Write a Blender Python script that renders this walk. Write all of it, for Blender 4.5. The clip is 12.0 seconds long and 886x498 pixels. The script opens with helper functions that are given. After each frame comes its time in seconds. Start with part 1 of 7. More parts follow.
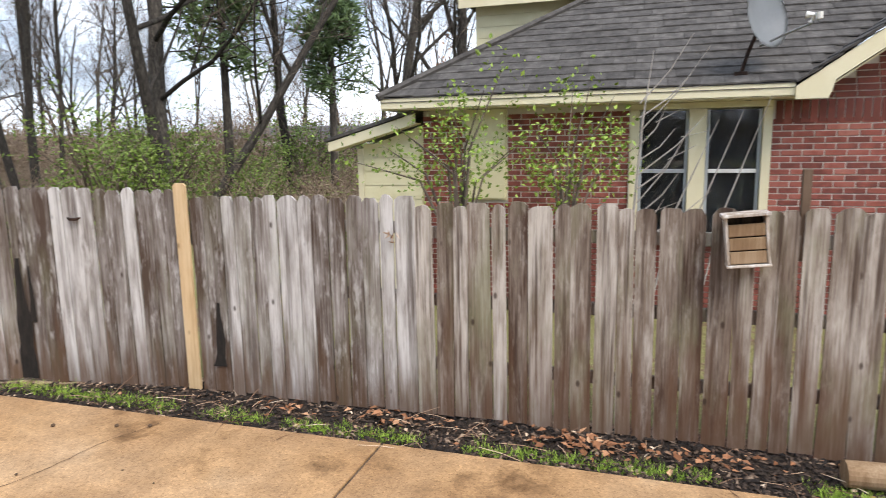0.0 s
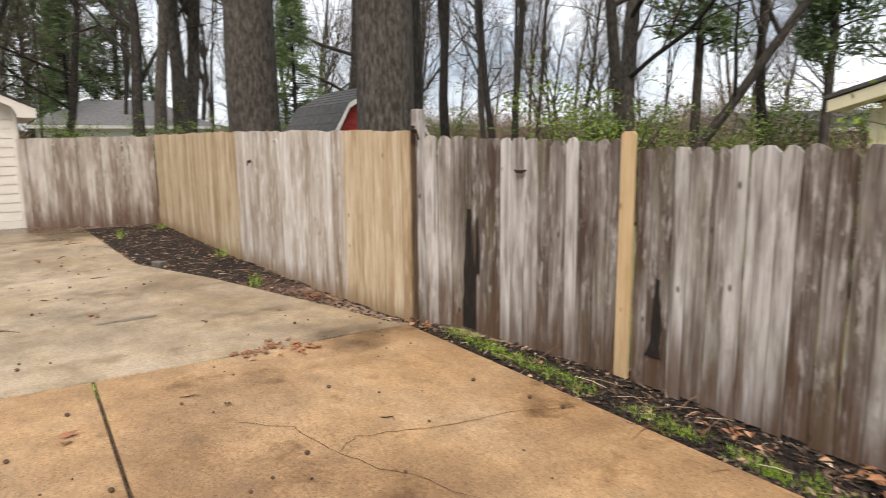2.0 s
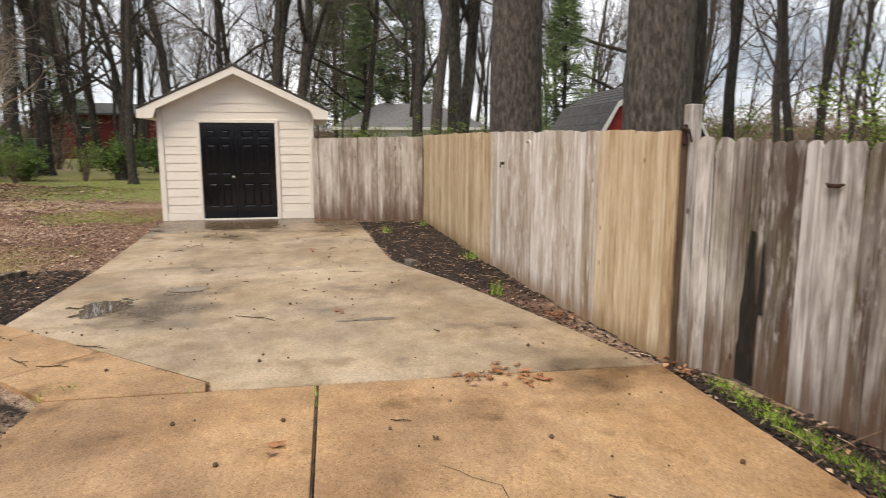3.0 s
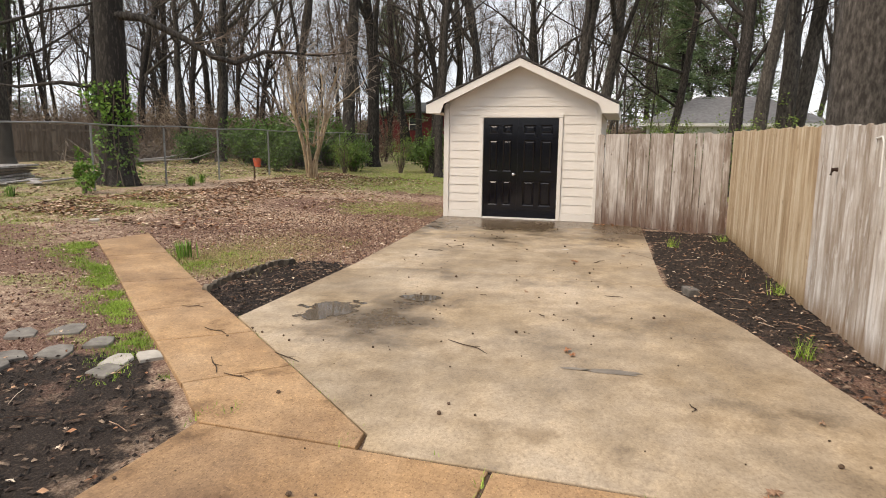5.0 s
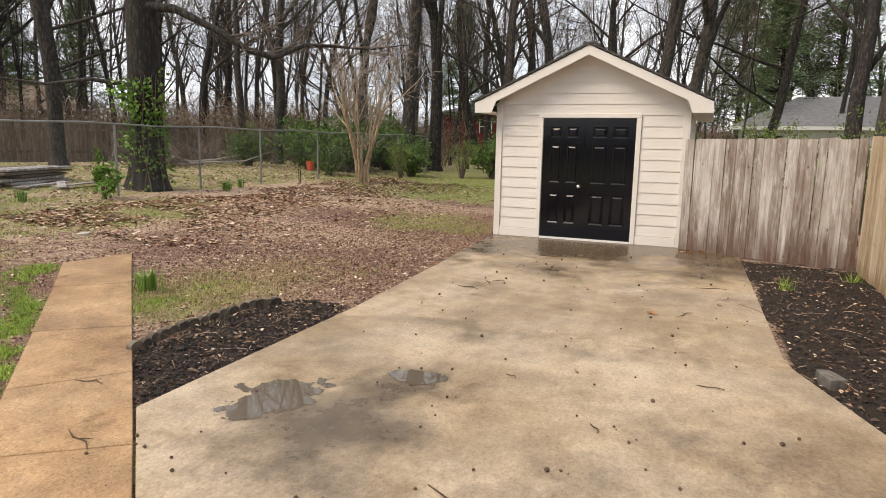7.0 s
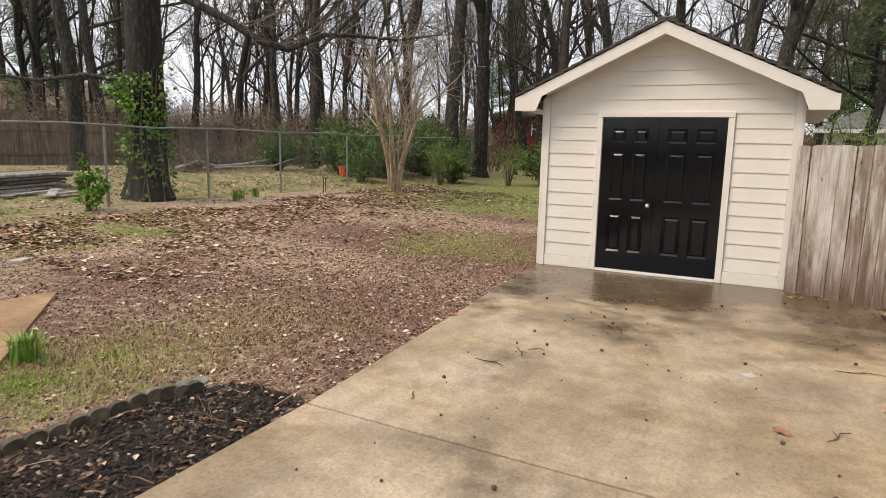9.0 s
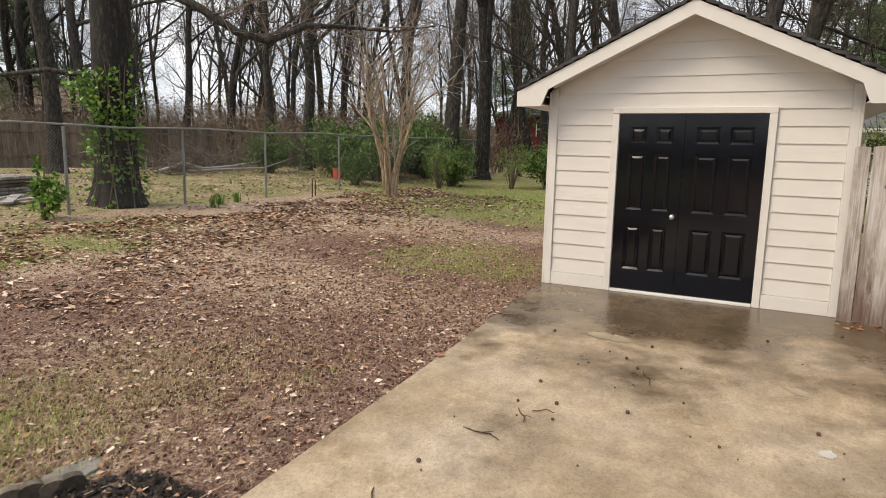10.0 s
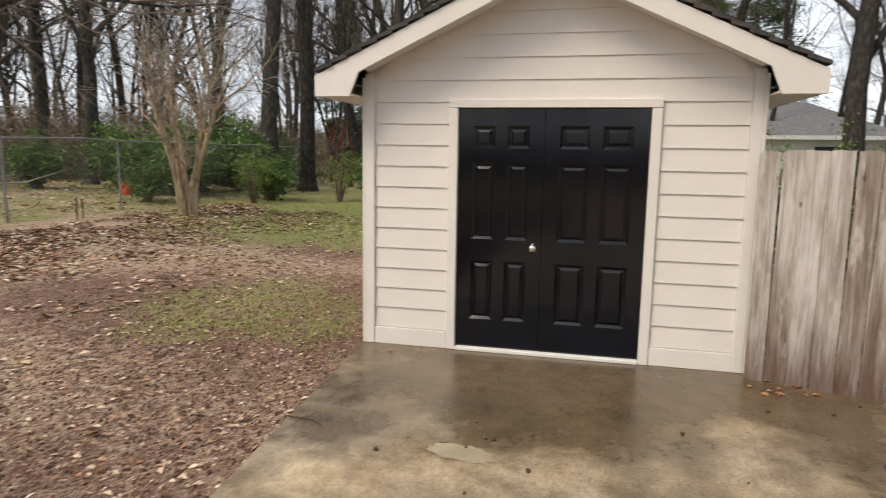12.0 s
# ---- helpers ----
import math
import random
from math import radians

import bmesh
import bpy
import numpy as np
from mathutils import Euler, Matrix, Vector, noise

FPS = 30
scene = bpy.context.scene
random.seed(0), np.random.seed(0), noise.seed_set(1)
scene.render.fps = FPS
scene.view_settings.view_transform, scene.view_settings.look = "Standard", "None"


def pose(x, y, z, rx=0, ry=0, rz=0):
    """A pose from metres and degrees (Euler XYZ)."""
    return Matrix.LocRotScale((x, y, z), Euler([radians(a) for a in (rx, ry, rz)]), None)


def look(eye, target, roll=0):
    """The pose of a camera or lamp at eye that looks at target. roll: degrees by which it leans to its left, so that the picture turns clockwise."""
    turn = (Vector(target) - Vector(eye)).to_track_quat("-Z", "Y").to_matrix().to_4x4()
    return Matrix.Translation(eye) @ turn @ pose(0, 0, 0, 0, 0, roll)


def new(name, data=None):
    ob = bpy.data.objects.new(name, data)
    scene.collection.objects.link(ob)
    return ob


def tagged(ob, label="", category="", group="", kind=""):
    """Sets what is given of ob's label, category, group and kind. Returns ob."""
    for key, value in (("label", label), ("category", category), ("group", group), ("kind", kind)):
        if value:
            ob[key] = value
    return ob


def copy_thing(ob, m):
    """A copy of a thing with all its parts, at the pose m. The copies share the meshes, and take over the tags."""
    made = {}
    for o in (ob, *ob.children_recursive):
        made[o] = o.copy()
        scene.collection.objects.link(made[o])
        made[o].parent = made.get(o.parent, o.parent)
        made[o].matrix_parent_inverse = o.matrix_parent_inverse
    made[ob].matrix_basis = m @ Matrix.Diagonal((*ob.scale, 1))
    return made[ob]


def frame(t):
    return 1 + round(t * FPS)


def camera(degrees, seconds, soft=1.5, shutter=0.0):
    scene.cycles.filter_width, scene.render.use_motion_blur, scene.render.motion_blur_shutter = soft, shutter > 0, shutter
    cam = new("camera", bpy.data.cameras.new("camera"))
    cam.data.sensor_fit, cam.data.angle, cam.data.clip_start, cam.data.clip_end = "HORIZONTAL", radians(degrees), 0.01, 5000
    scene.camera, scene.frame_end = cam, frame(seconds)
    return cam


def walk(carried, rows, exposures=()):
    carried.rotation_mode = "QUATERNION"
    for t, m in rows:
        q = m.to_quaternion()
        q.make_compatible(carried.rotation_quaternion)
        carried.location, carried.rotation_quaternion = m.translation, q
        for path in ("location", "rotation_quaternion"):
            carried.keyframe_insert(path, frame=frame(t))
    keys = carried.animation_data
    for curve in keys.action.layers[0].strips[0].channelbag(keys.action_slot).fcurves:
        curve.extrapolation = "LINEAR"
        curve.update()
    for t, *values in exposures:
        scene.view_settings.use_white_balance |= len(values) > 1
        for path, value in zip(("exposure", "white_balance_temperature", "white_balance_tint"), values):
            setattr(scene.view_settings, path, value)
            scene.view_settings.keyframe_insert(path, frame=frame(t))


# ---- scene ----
cam = camera(69.1, 12.0, soft=0.9, shutter=0.25)
PATH = [
    (0, (0.333, 1.752, 1.926), (-0.275, 3.63, 1.6), -1.0),
    (0.5, (0.318, 1.904, 1.838), (-0.564, 3.67, 1.518), -1.0),
    (1, (0.224, 2.112, 1.773), (-0.921, 3.719, 1.445), -0.9),
    (1.5, (0.037, 2.328, 1.666), (-1.37, 3.712, 1.34), -0.8),
    (2, (-0.235, 2.548, 1.592), (-1.892, 3.619, 1.267), -0.6),
    (2.5, (-0.555, 2.699, 1.574), (-2.397, 3.41, 1.255), -0.3),
    (3, (-0.857, 2.958, 1.593), (-2.804, 3.286, 1.277), 0.0),
    (3.5, (-1.076, 3.224, 1.602), (-3.051, 3.208, 1.289), 0.2),
    (3.7, (-1.182, 3.322, 1.612), (-3.15, 3.182, 1.29), 0.3),
    (5.3, (-2.546, 3.454, 1.58), (-4.412, 2.812, 1.252), 0.8),
    (5.5, (-2.772, 3.434, 1.592), (-4.627, 2.762, 1.263), 0.9),
    (6, (-3.312, 3.396, 1.609), (-5.147, 2.671, 1.282), 1.0),
    (6.5, (-3.861, 3.296, 1.623), (-5.68, 2.532, 1.297), 1.1),
    (7, (-4.413, 3.218, 1.631), (-6.215, 2.415, 1.305), 1.1),
    (7.2, (-4.607, 3.168, 1.633), (-6.402, 2.348, 1.309), 1.0),
    (9, (-6.684, 2.544, 1.678), (-8.415, 1.596, 1.357), 1.3),
    (9.5, (-7.283, 2.33, 1.672), (-9.01, 1.374, 1.351), 1.3),
    (10, (-7.841, 2.091, 1.69), (-9.566, 1.131, 1.37), 1.2),
    (10.5, (-8.423, 1.869, 1.699), (-10.147, 0.907, 1.38), 1.1),
    (11, (-8.984, 1.672, 1.688), (-10.727, 0.742, 1.376), 1.1),
    (11.5, (-9.558, 1.52, 1.699), (-11.362, 0.713, 1.396), 1.1),
    (12, (-10.106, 1.46, 1.69), (-12.019, 0.952, 1.402), 0.9),
]
walk(cam, [(t, look(eye, target, roll)) for t, eye, target, roll in PATH],
     exposures=[(0.0, 1.36, 7200, 13), (1.5, 1.12, 7700, 13), (3.0, 0.95, 8300, 15), (6.0, 1.05, 8250, 15), (9.0, 1.0, 8200, 14), (12.0, 0.92, 8100, 13)])

# ---- world, sun, exposure ----
SUN_EL, SUN_AZ = radians(50), radians(128)
world = bpy.data.worlds.new("sky")
scene.world = world
world.use_nodes = True
wn, wl = world.node_tree.nodes, world.node_tree.links
wn.clear()
w_out, w_bg, w_sky = wn.new("ShaderNodeOutputWorld"), wn.new("ShaderNodeBackground"), wn.new("ShaderNodeTexSky")
w_sky.sky_type, w_sky.sun_disc, w_sky.sun_elevation, w_sky.sun_rotation = "NISHITA", False, SUN_EL, SUN_AZ
w_sky.dust_density = 2.0
w_co, w_map = wn.new("ShaderNodeTexCoord"), wn.new("ShaderNodeMapping")
w_map.inputs["Scale"].default_value = (1.0, 1.0, 2.6)
w_noise = wn.new("ShaderNodeTexNoise")
w_noise.inputs["Scale"].default_value, w_noise.inputs["Detail"].default_value = 2.6, 7.0
w_noise.inputs["Roughness"].default_value = 0.58
w_ramp = wn.new("ShaderNodeValToRGB")
w_ramp.color_ramp.elements[0].position, w_ramp.color_ramp.elements[0].color = 0.38, (2.6, 3.5, 4.9, 1)
w_ramp.color_ramp.elements[1].position, w_ramp.color_ramp.elements[1].color = 0.66, (8.2, 9.6, 11.6, 1)
w_mix = wn.new("ShaderNodeMixRGB")
w_mix.inputs[0].default_value = 0.86
wl.new(w_co.outputs["Generated"], w_map.inputs["Vector"])
wl.new(w_map.outputs["Vector"], w_noise.inputs["Vector"])
wl.new(w_noise.outputs["Fac"], w_ramp.inputs["Fac"])
wl.new(w_sky.outputs["Color"], w_mix.inputs[1])
wl.new(w_ramp.outputs["Color"], w_mix.inputs[2])
wl.new(w_mix.outputs["Color"], w_bg.inputs["Color"])
w_bg.inputs["Strength"].default_value = 0.10
wl.new(w_bg.outputs["Background"], w_out.inputs["Surface"])

sun = new("sun", bpy.data.lights.new("sun", "SUN"))
sun.data.energy, sun.data.angle, sun.data.color = 1.25, radians(28), (1.0, 0.96, 0.9)
sun.matrix_world = look((0, 0, 0), (-math.sin(SUN_AZ) * math.cos(SUN_EL), -math.cos(SUN_AZ) * math.cos(SUN_EL), -math.sin(SUN_EL)))

# ---- materials ----
def material(name, stops, scale=6.0, stretch=(1, 1, 1), rough=0.8, bump=0.15, fine=60.0, metal=0.0, per_object=0.0, per_island=0.0,
             detail=6.0, specular=0.35, rough_var=0.1):
    """A procedural surface: coloured noise at two scales with a fine relief; stops are (position, colour)."""
    m = bpy.data.materials.new(name)
    m.use_nodes = True
    nt = m.node_tree
    nd, ln = nt.nodes, nt.links
    bsdf = nd["Principled BSDF"]
    co, mp, info = nd.new("ShaderNodeTexCoord"), nd.new("ShaderNodeMapping"), nd.new("ShaderNodeObjectInfo")
    mp.inputs["Scale"].default_value = stretch
    shift = nd.new("ShaderNodeVectorMath")
    shift.operation = "SCALE"
    shift.inputs[0].default_value = (7.3, 11.1, 5.7)
    ln.new(info.outputs["Random"], shift.inputs["Scale"])
    add = nd.new("ShaderNodeVectorMath")
    ln.new(co.outputs["Object"], add.inputs[0])
    ln.new(shift.outputs["Vector"], add.inputs[1])
    ln.new(add.outputs["Vector"], mp.inputs["Vector"])
    n1, n2 = nd.new("ShaderNodeTexNoise"), nd.new("ShaderNodeTexNoise")
    n1.inputs["Scale"].default_value, n1.inputs["Detail"].default_value, n1.inputs["Roughness"].default_value = scale, detail, 0.6
    n2.inputs["Scale"].default_value, n2.inputs["Detail"].default_value = fine, 3.0
    ln.new(mp.outputs["Vector"], n1.inputs["Vector"])
    ln.new(mp.outputs["Vector"], n2.inputs["Vector"])
    mix = nd.new("ShaderNodeMath")
    mix.operation = "MULTIPLY_ADD"
    mix.inputs[1].default_value = 0.3
    ln.new(n2.outputs["Fac"], mix.inputs[0])
    sub = nd.new("ShaderNodeMath")
    sub.operation = "MULTIPLY_ADD"
    sub.inputs[1].default_value, sub.inputs[2].default_value = 1.35, -0.325
    ln.new(n1.outputs["Fac"], sub.inputs[0])
    ln.new(sub.outputs[0], mix.inputs[2])
    last = mix
    for amount, source in ((per_object, info.outputs["Random"]), (per_island, None)):
        if amount:
            if source is None:
                source = nd.new("ShaderNodeNewGeometry").outputs["Random Per Island"]
            vary = nd.new("ShaderNodeMath")
            vary.operation = "MULTIPLY_ADD"
            vary.inputs[1].default_value = amount
            ln.new(source, vary.inputs[0])
            ln.new(last.outputs[0], vary.inputs[2])
            off = nd.new("ShaderNodeMath")
            off.operation = "SUBTRACT"
            off.inputs[1].default_value = 0.5 * amount
            ln.new(vary.outputs[0], off.inputs[0])
            last = off
    off = nd.new("ShaderNodeMath")
    off.operation = "SUBTRACT"
    off.inputs[1].default_value = 0.15
    ln.new(last.outputs[0], off.inputs[0])
    ramp = nd.new("ShaderNodeValToRGB")
    while len(ramp.color_ramp.elements) < len(stops):
        ramp.color_ramp.elements.new(0.5)
    for e, (p, c) in zip(ramp.color_ramp.elements, stops):
        e.position, e.color = p, (*c, 1)
    ln.new(off.outputs[0], ramp.inputs["Fac"])
    ln.new(ramp.outputs["Color"], bsdf.inputs["Base Color"])
    rr = nd.new("ShaderNodeMapRange")
    rr.inputs["To Min"].default_value, rr.inputs["To Max"].default_value = max(0.02, rough - rough_var), min(1, rough + rough_var)
    ln.new(n1.outputs["Fac"], rr.inputs["Value"])
    ln.new(rr.outputs["Result"], bsdf.inputs["Roughness"])
    bsdf.inputs["Metallic"].default_value = metal
    bsdf.inputs["Specular IOR Level"].default_value = specular
    if bump:
        b = nd.new("ShaderNodeBump")
        b.inputs["Strength"].default_value, b.inputs["Distance"].default_value = bump, 0.01
        ln.new(mix.outputs[0], b.inputs["Height"])
        ln.new(b.outputs["Normal"], bsdf.inputs["Normal"])
    return m


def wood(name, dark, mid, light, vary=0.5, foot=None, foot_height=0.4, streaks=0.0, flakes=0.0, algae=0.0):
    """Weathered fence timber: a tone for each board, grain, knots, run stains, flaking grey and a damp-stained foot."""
    m = bpy.data.materials.new(name)
    m.use_nodes = True
    nd, ln = m.node_tree.nodes, m.node_tree.links
    bsdf = nd["Principled BSDF"]
    geo, info = nd.new("ShaderNodeNewGeometry"), nd.new("ShaderNodeObjectInfo")
    shift, add = nd.new("ShaderNodeVectorMath"), nd.new("ShaderNodeVectorMath")
    shift.operation = "SCALE"
    shift.inputs[0].default_value = (31.0, 17.0, 43.0)
    ln.new(info.outputs["Random"], shift.inputs["Scale"])
    ln.new(geo.outputs["Position"], add.inputs[0])
    ln.new(shift.outputs["Vector"], add.inputs[1])

    def mapped(kind, size, detail=4.0, rough=0.6):
        mp, n = nd.new("ShaderNodeMapping"), nd.new(kind)
        mp.inputs["Scale"].default_value = size
        ln.new(add.outputs["Vector"], mp.inputs["Vector"])
        ln.new(mp.outputs["Vector"], n.inputs["Vector"])
        n.inputs["Scale"].default_value = 1.0
        if kind == "ShaderNodeTexNoise":
            n.inputs["Detail"].default_value, n.inputs["Roughness"].default_value = detail, rough
        return n

    def calc(op, a, b, c=None):
        n = nd.new("ShaderNodeMath")
        n.operation = op
        for slot, v in zip(n.inputs, (a, b, c)):
            if v is None:
                continue
            if isinstance(v, (int, float)):
                slot.default_value = v
            else:
                ln.new(v, slot)
        return n.outputs[0]

    def band(v, lo, hi, top):
        r = nd.new("ShaderNodeMapRange")
        for slot, x in zip(("From Min", "From Max", "To Min", "To Max"), (lo, hi, 0.0, top)):
            r.inputs[slot].default_value = x
        ln.new(v, r.inputs["Value"])
        return r.outputs[0]

    def mixed(fac, a, colour):
        x = nd.new("ShaderNodeMixRGB")
        ln.new(fac, x.inputs[0])
        ln.new(a, x.inputs[1])
        x.inputs[2].default_value = (*colour, 1)
        return x.outputs[0]

    grain = mapped("ShaderNodeTexNoise", (95, 95, 2.6), 8, 0.7).outputs["Fac"]
    blotch = mapped("ShaderNodeTexNoise", (8, 8, 1.5), 5).outputs["Fac"]
    tone = calc("MULTIPLY_ADD", info.outputs["Random"], vary, 0.5 - vary / 2)
    tone = calc("ADD", tone, calc("MULTIPLY_ADD", blotch, 1.3, -0.65))
    tone = calc("ADD", tone, calc("MULTIPLY_ADD", grain, 1.1, -0.55))
    ramp = nd.new("ShaderNodeValToRGB")
    ramp.color_ramp.elements.new(0.5)
    for e, (p, c) in zip(ramp.color_ramp.elements, ((0.12, dark), (0.48, mid), (0.85, light))):
        e.position, e.color = p, (*c, 1)
    ln.new(tone, ramp.inputs["Fac"])
    col = ramp.outputs["Color"]
    if flakes:
        col = mixed(band(mapped("ShaderNodeTexNoise", (16, 16, 3.4), 6, 0.7).outputs["Fac"], 0.53, 0.66, flakes), col, tuple(min(0.8, 1.18 * v) for v in light))
    if algae:
        col = mixed(band(mapped("ShaderNodeTexNoise", (3, 3, 1.2), 4).outputs["Fac"], 0.5, 0.68, algae), col, (0.20, 0.21, 0.12))
    if streaks:
        col = mixed(band(mapped("ShaderNodeTexNoise", (22, 22, 0.7), 4).outputs["Fac"], 0.54, 0.66, streaks), col, tuple(0.8 * v for v in dark))
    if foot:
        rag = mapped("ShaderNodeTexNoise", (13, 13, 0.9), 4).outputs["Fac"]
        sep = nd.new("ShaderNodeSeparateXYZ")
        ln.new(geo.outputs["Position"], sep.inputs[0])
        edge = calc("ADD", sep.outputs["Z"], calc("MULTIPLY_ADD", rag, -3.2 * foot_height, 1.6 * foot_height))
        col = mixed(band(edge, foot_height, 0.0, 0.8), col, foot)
    knots = mapped("ShaderNodeTexVoronoi", (6.0, 6.0, 3.2)).outputs["Distance"]
    col = mixed(band(knots, 0.10, 0.045, 0.8), col, tuple(0.55 * v for v in dark))
    ln.new(col, bsdf.inputs["Base Color"])
    bsdf.inputs["Roughness"].default_value, bsdf.inputs["Specular IOR Level"].default_value = 0.85, 0.25
    b = nd.new("ShaderNodeBump")
    b.inputs["Strength"].default_value, b.inputs["Distance"].default_value = 0.5, 0.006
    ln.new(grain, b.inputs["Height"])
    ln.new(b.outputs["Normal"], bsdf.inputs["Normal"])
    return m


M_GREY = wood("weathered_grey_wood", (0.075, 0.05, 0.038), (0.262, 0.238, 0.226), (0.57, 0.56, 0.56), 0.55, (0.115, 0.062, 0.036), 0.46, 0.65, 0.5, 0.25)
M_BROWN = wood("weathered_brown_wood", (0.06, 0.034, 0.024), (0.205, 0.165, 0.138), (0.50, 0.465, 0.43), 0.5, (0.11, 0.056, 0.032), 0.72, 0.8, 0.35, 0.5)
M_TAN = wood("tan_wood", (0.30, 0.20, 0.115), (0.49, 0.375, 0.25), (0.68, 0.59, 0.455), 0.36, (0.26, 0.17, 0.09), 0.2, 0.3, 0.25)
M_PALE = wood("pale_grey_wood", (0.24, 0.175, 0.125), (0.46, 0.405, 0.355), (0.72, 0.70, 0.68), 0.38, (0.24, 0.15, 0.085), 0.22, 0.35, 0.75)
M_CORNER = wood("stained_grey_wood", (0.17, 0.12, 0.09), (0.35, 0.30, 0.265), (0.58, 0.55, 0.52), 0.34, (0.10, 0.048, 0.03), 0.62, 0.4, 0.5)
M_OLD = wood("old_dark_fence_wood", (0.05, 0.035, 0.026), (0.125, 0.092, 0.07), (0.22, 0.17, 0.135), 0.4)
M_BLOND = wood("new_pine", (0.45, 0.30, 0.16), (0.60, 0.44, 0.265), (0.68, 0.53, 0.35), 0.1)
M_LOG = wood("peeled_log", (0.13, 0.075, 0.04), (0.24, 0.155, 0.09), (0.36, 0.26, 0.17), 0.3)
M_ROT = wood("dark_wood", (0.03, 0.02, 0.015), (0.09, 0.06, 0.04), (0.16, 0.11, 0.08), 0.3)
M_CREAM = material("cream_paint", ((0.2, (0.72, 0.685, 0.635)), (0.8, (0.77, 0.735, 0.685))), scale=2.5, rough=0.55, bump=0.05, fine=90)
M_TRIM = material("off_white_trim_paint", ((0.2, (0.73, 0.70, 0.655)), (0.8, (0.78, 0.755, 0.71))), scale=3, rough=0.5, bump=0.04, fine=80)
M_BLACK = material("black_gloss_paint", ((0.2, (0.0015, 0.002, 0.005)), (0.8, (0.003, 0.004, 0.009))), scale=4, rough=0.12, bump=0.01, fine=50, specular=0.45, rough_var=0.04)
M_CHROME = material("brushed_nickel", ((0.2, (0.72, 0.70, 0.66)), (0.8, (0.8, 0.78, 0.75))), rough=0.2, metal=1.0, bump=0.0)
M_SHINGLE = material("dark_asphalt_shingle", ((0.15, (0.042, 0.039, 0.038)), (0.5, (0.085, 0.08, 0.077)), (0.85, (0.15, 0.142, 0.138))), scale=9, rough=0.92, bump=0.5, fine=140, per_object=0.3, per_island=0.28)
M_BRICK = material("red_brick", ((0.15, (0.16, 0.05, 0.04)), (0.5, (0.30, 0.09, 0.07)), (0.85, (0.40, 0.16, 0.125))), scale=7, rough=0.9, bump=0.35, fine=90, per_object=0.5, per_island=0.5)
M_MORTAR = material("mortar", ((0.2, (0.62, 0.56, 0.51)), (0.8, (0.72, 0.67, 0.62))), scale=9, rough=0.95, bump=0.3)
M_YELLOW = material("pale_yellow_siding", ((0.2, (0.72, 0.67, 0.44)), (0.8, (0.80, 0.755, 0.54))), scale=3, rough=0.6, bump=0.05)
M_RED = material("barn_red_paint", ((0.2, (0.30, 0.03, 0.03)), (0.8, (0.42, 0.05, 0.045))), scale=5, rough=0.6, bump=0.08)
M_RED_D = material("dark_red_brick_wall", ((0.2, (0.11, 0.018, 0.02)), (0.8, (0.19, 0.035, 0.035))), scale=5, rough=0.8, bump=0.1)
M_WHITE = material("white_paint", ((0.2, (0.74, 0.74, 0.72)), (0.8, (0.82, 0.82, 0.8))), scale=4, rough=0.5, bump=0.04)
M_BARK = material("grey_bark", ((0.2, (0.035, 0.030, 0.026)), (0.5, (0.105, 0.094, 0.084)), (0.85, (0.24, 0.222, 0.205))), scale=9, stretch=(2.6, 2.6, 0.8), rough=0.95, bump=1.0, fine=22, detail=8.0)
M_BARK_D = material("dark_bark", ((0.2, (0.02, 0.017, 0.015)), (0.5, (0.07, 0.062, 0.054)), (0.85, (0.16, 0.142, 0.125))), scale=7, stretch=(2.6, 2.6, 0.8), rough=0.95, bump=0.6, fine=26, per_object=0.3)
M_TWIG = material("twig_bark", ((0.2, (0.08, 0.06, 0.05)), (0.8, (0.22, 0.175, 0.14))), scale=3, rough=0.95, bump=0.0, per_object=0.4, per_island=0.3)
M_MYRTLE = material("smooth_tan_bark", ((0.2, (0.24, 0.165, 0.10)), (0.5, (0.50, 0.39, 0.27)), (0.85, (0.70, 0.61, 0.48))), scale=5, stretch=(3, 3, 0.6), rough=0.7, bump=0.2)
M_METAL = material("galvanised_steel", ((0.2, (0.24, 0.25, 0.25)), (0.8, (0.36, 0.37, 0.37))), scale=5, rough=0.5, metal=0.6, bump=0.05)
M_WIRE = material("dull_wire", ((0.2, (0.10, 0.10, 0.10)), (0.8, (0.19, 0.19, 0.185))), scale=5, rough=0.6, metal=0.4, bump=0.0)
M_RUST = material("rusty_iron", ((0.2, (0.02, 0.014, 0.012)), (0.8, (0.09, 0.045, 0.03))), scale=20, rough=0.8, bump=0.3, metal=0.3)
M_SOOT = material("soot", ((0.2, (0.012, 0.010, 0.009)), (0.8, (0.04, 0.032, 0.028))), scale=14, stretch=(3, 3, 0.6), rough=0.95, bump=0.3)
M_SPRING = material("spring_leaf", ((0.15, (0.09, 0.15, 0.025)), (0.5, (0.17, 0.26, 0.05)), (0.85, (0.29, 0.38, 0.10))), scale=2, rough=0.55, bump=0.0, per_island=0.6)
M_VINE = material("vine_leaf", ((0.15, (0.14, 0.22, 0.03)), (0.5, (0.26, 0.38, 0.06)), (0.85, (0.40, 0.52, 0.13))), scale=2, rough=0.5, bump=0.0, per_island=0.6)
M_LEAF = material("evergreen_leaf", ((0.15, (0.045, 0.085, 0.018)), (0.5, (0.10, 0.19, 0.04)), (0.85, (0.19, 0.31, 0.075))), scale=2, rough=0.45, bump=0.0, per_island=0.6)
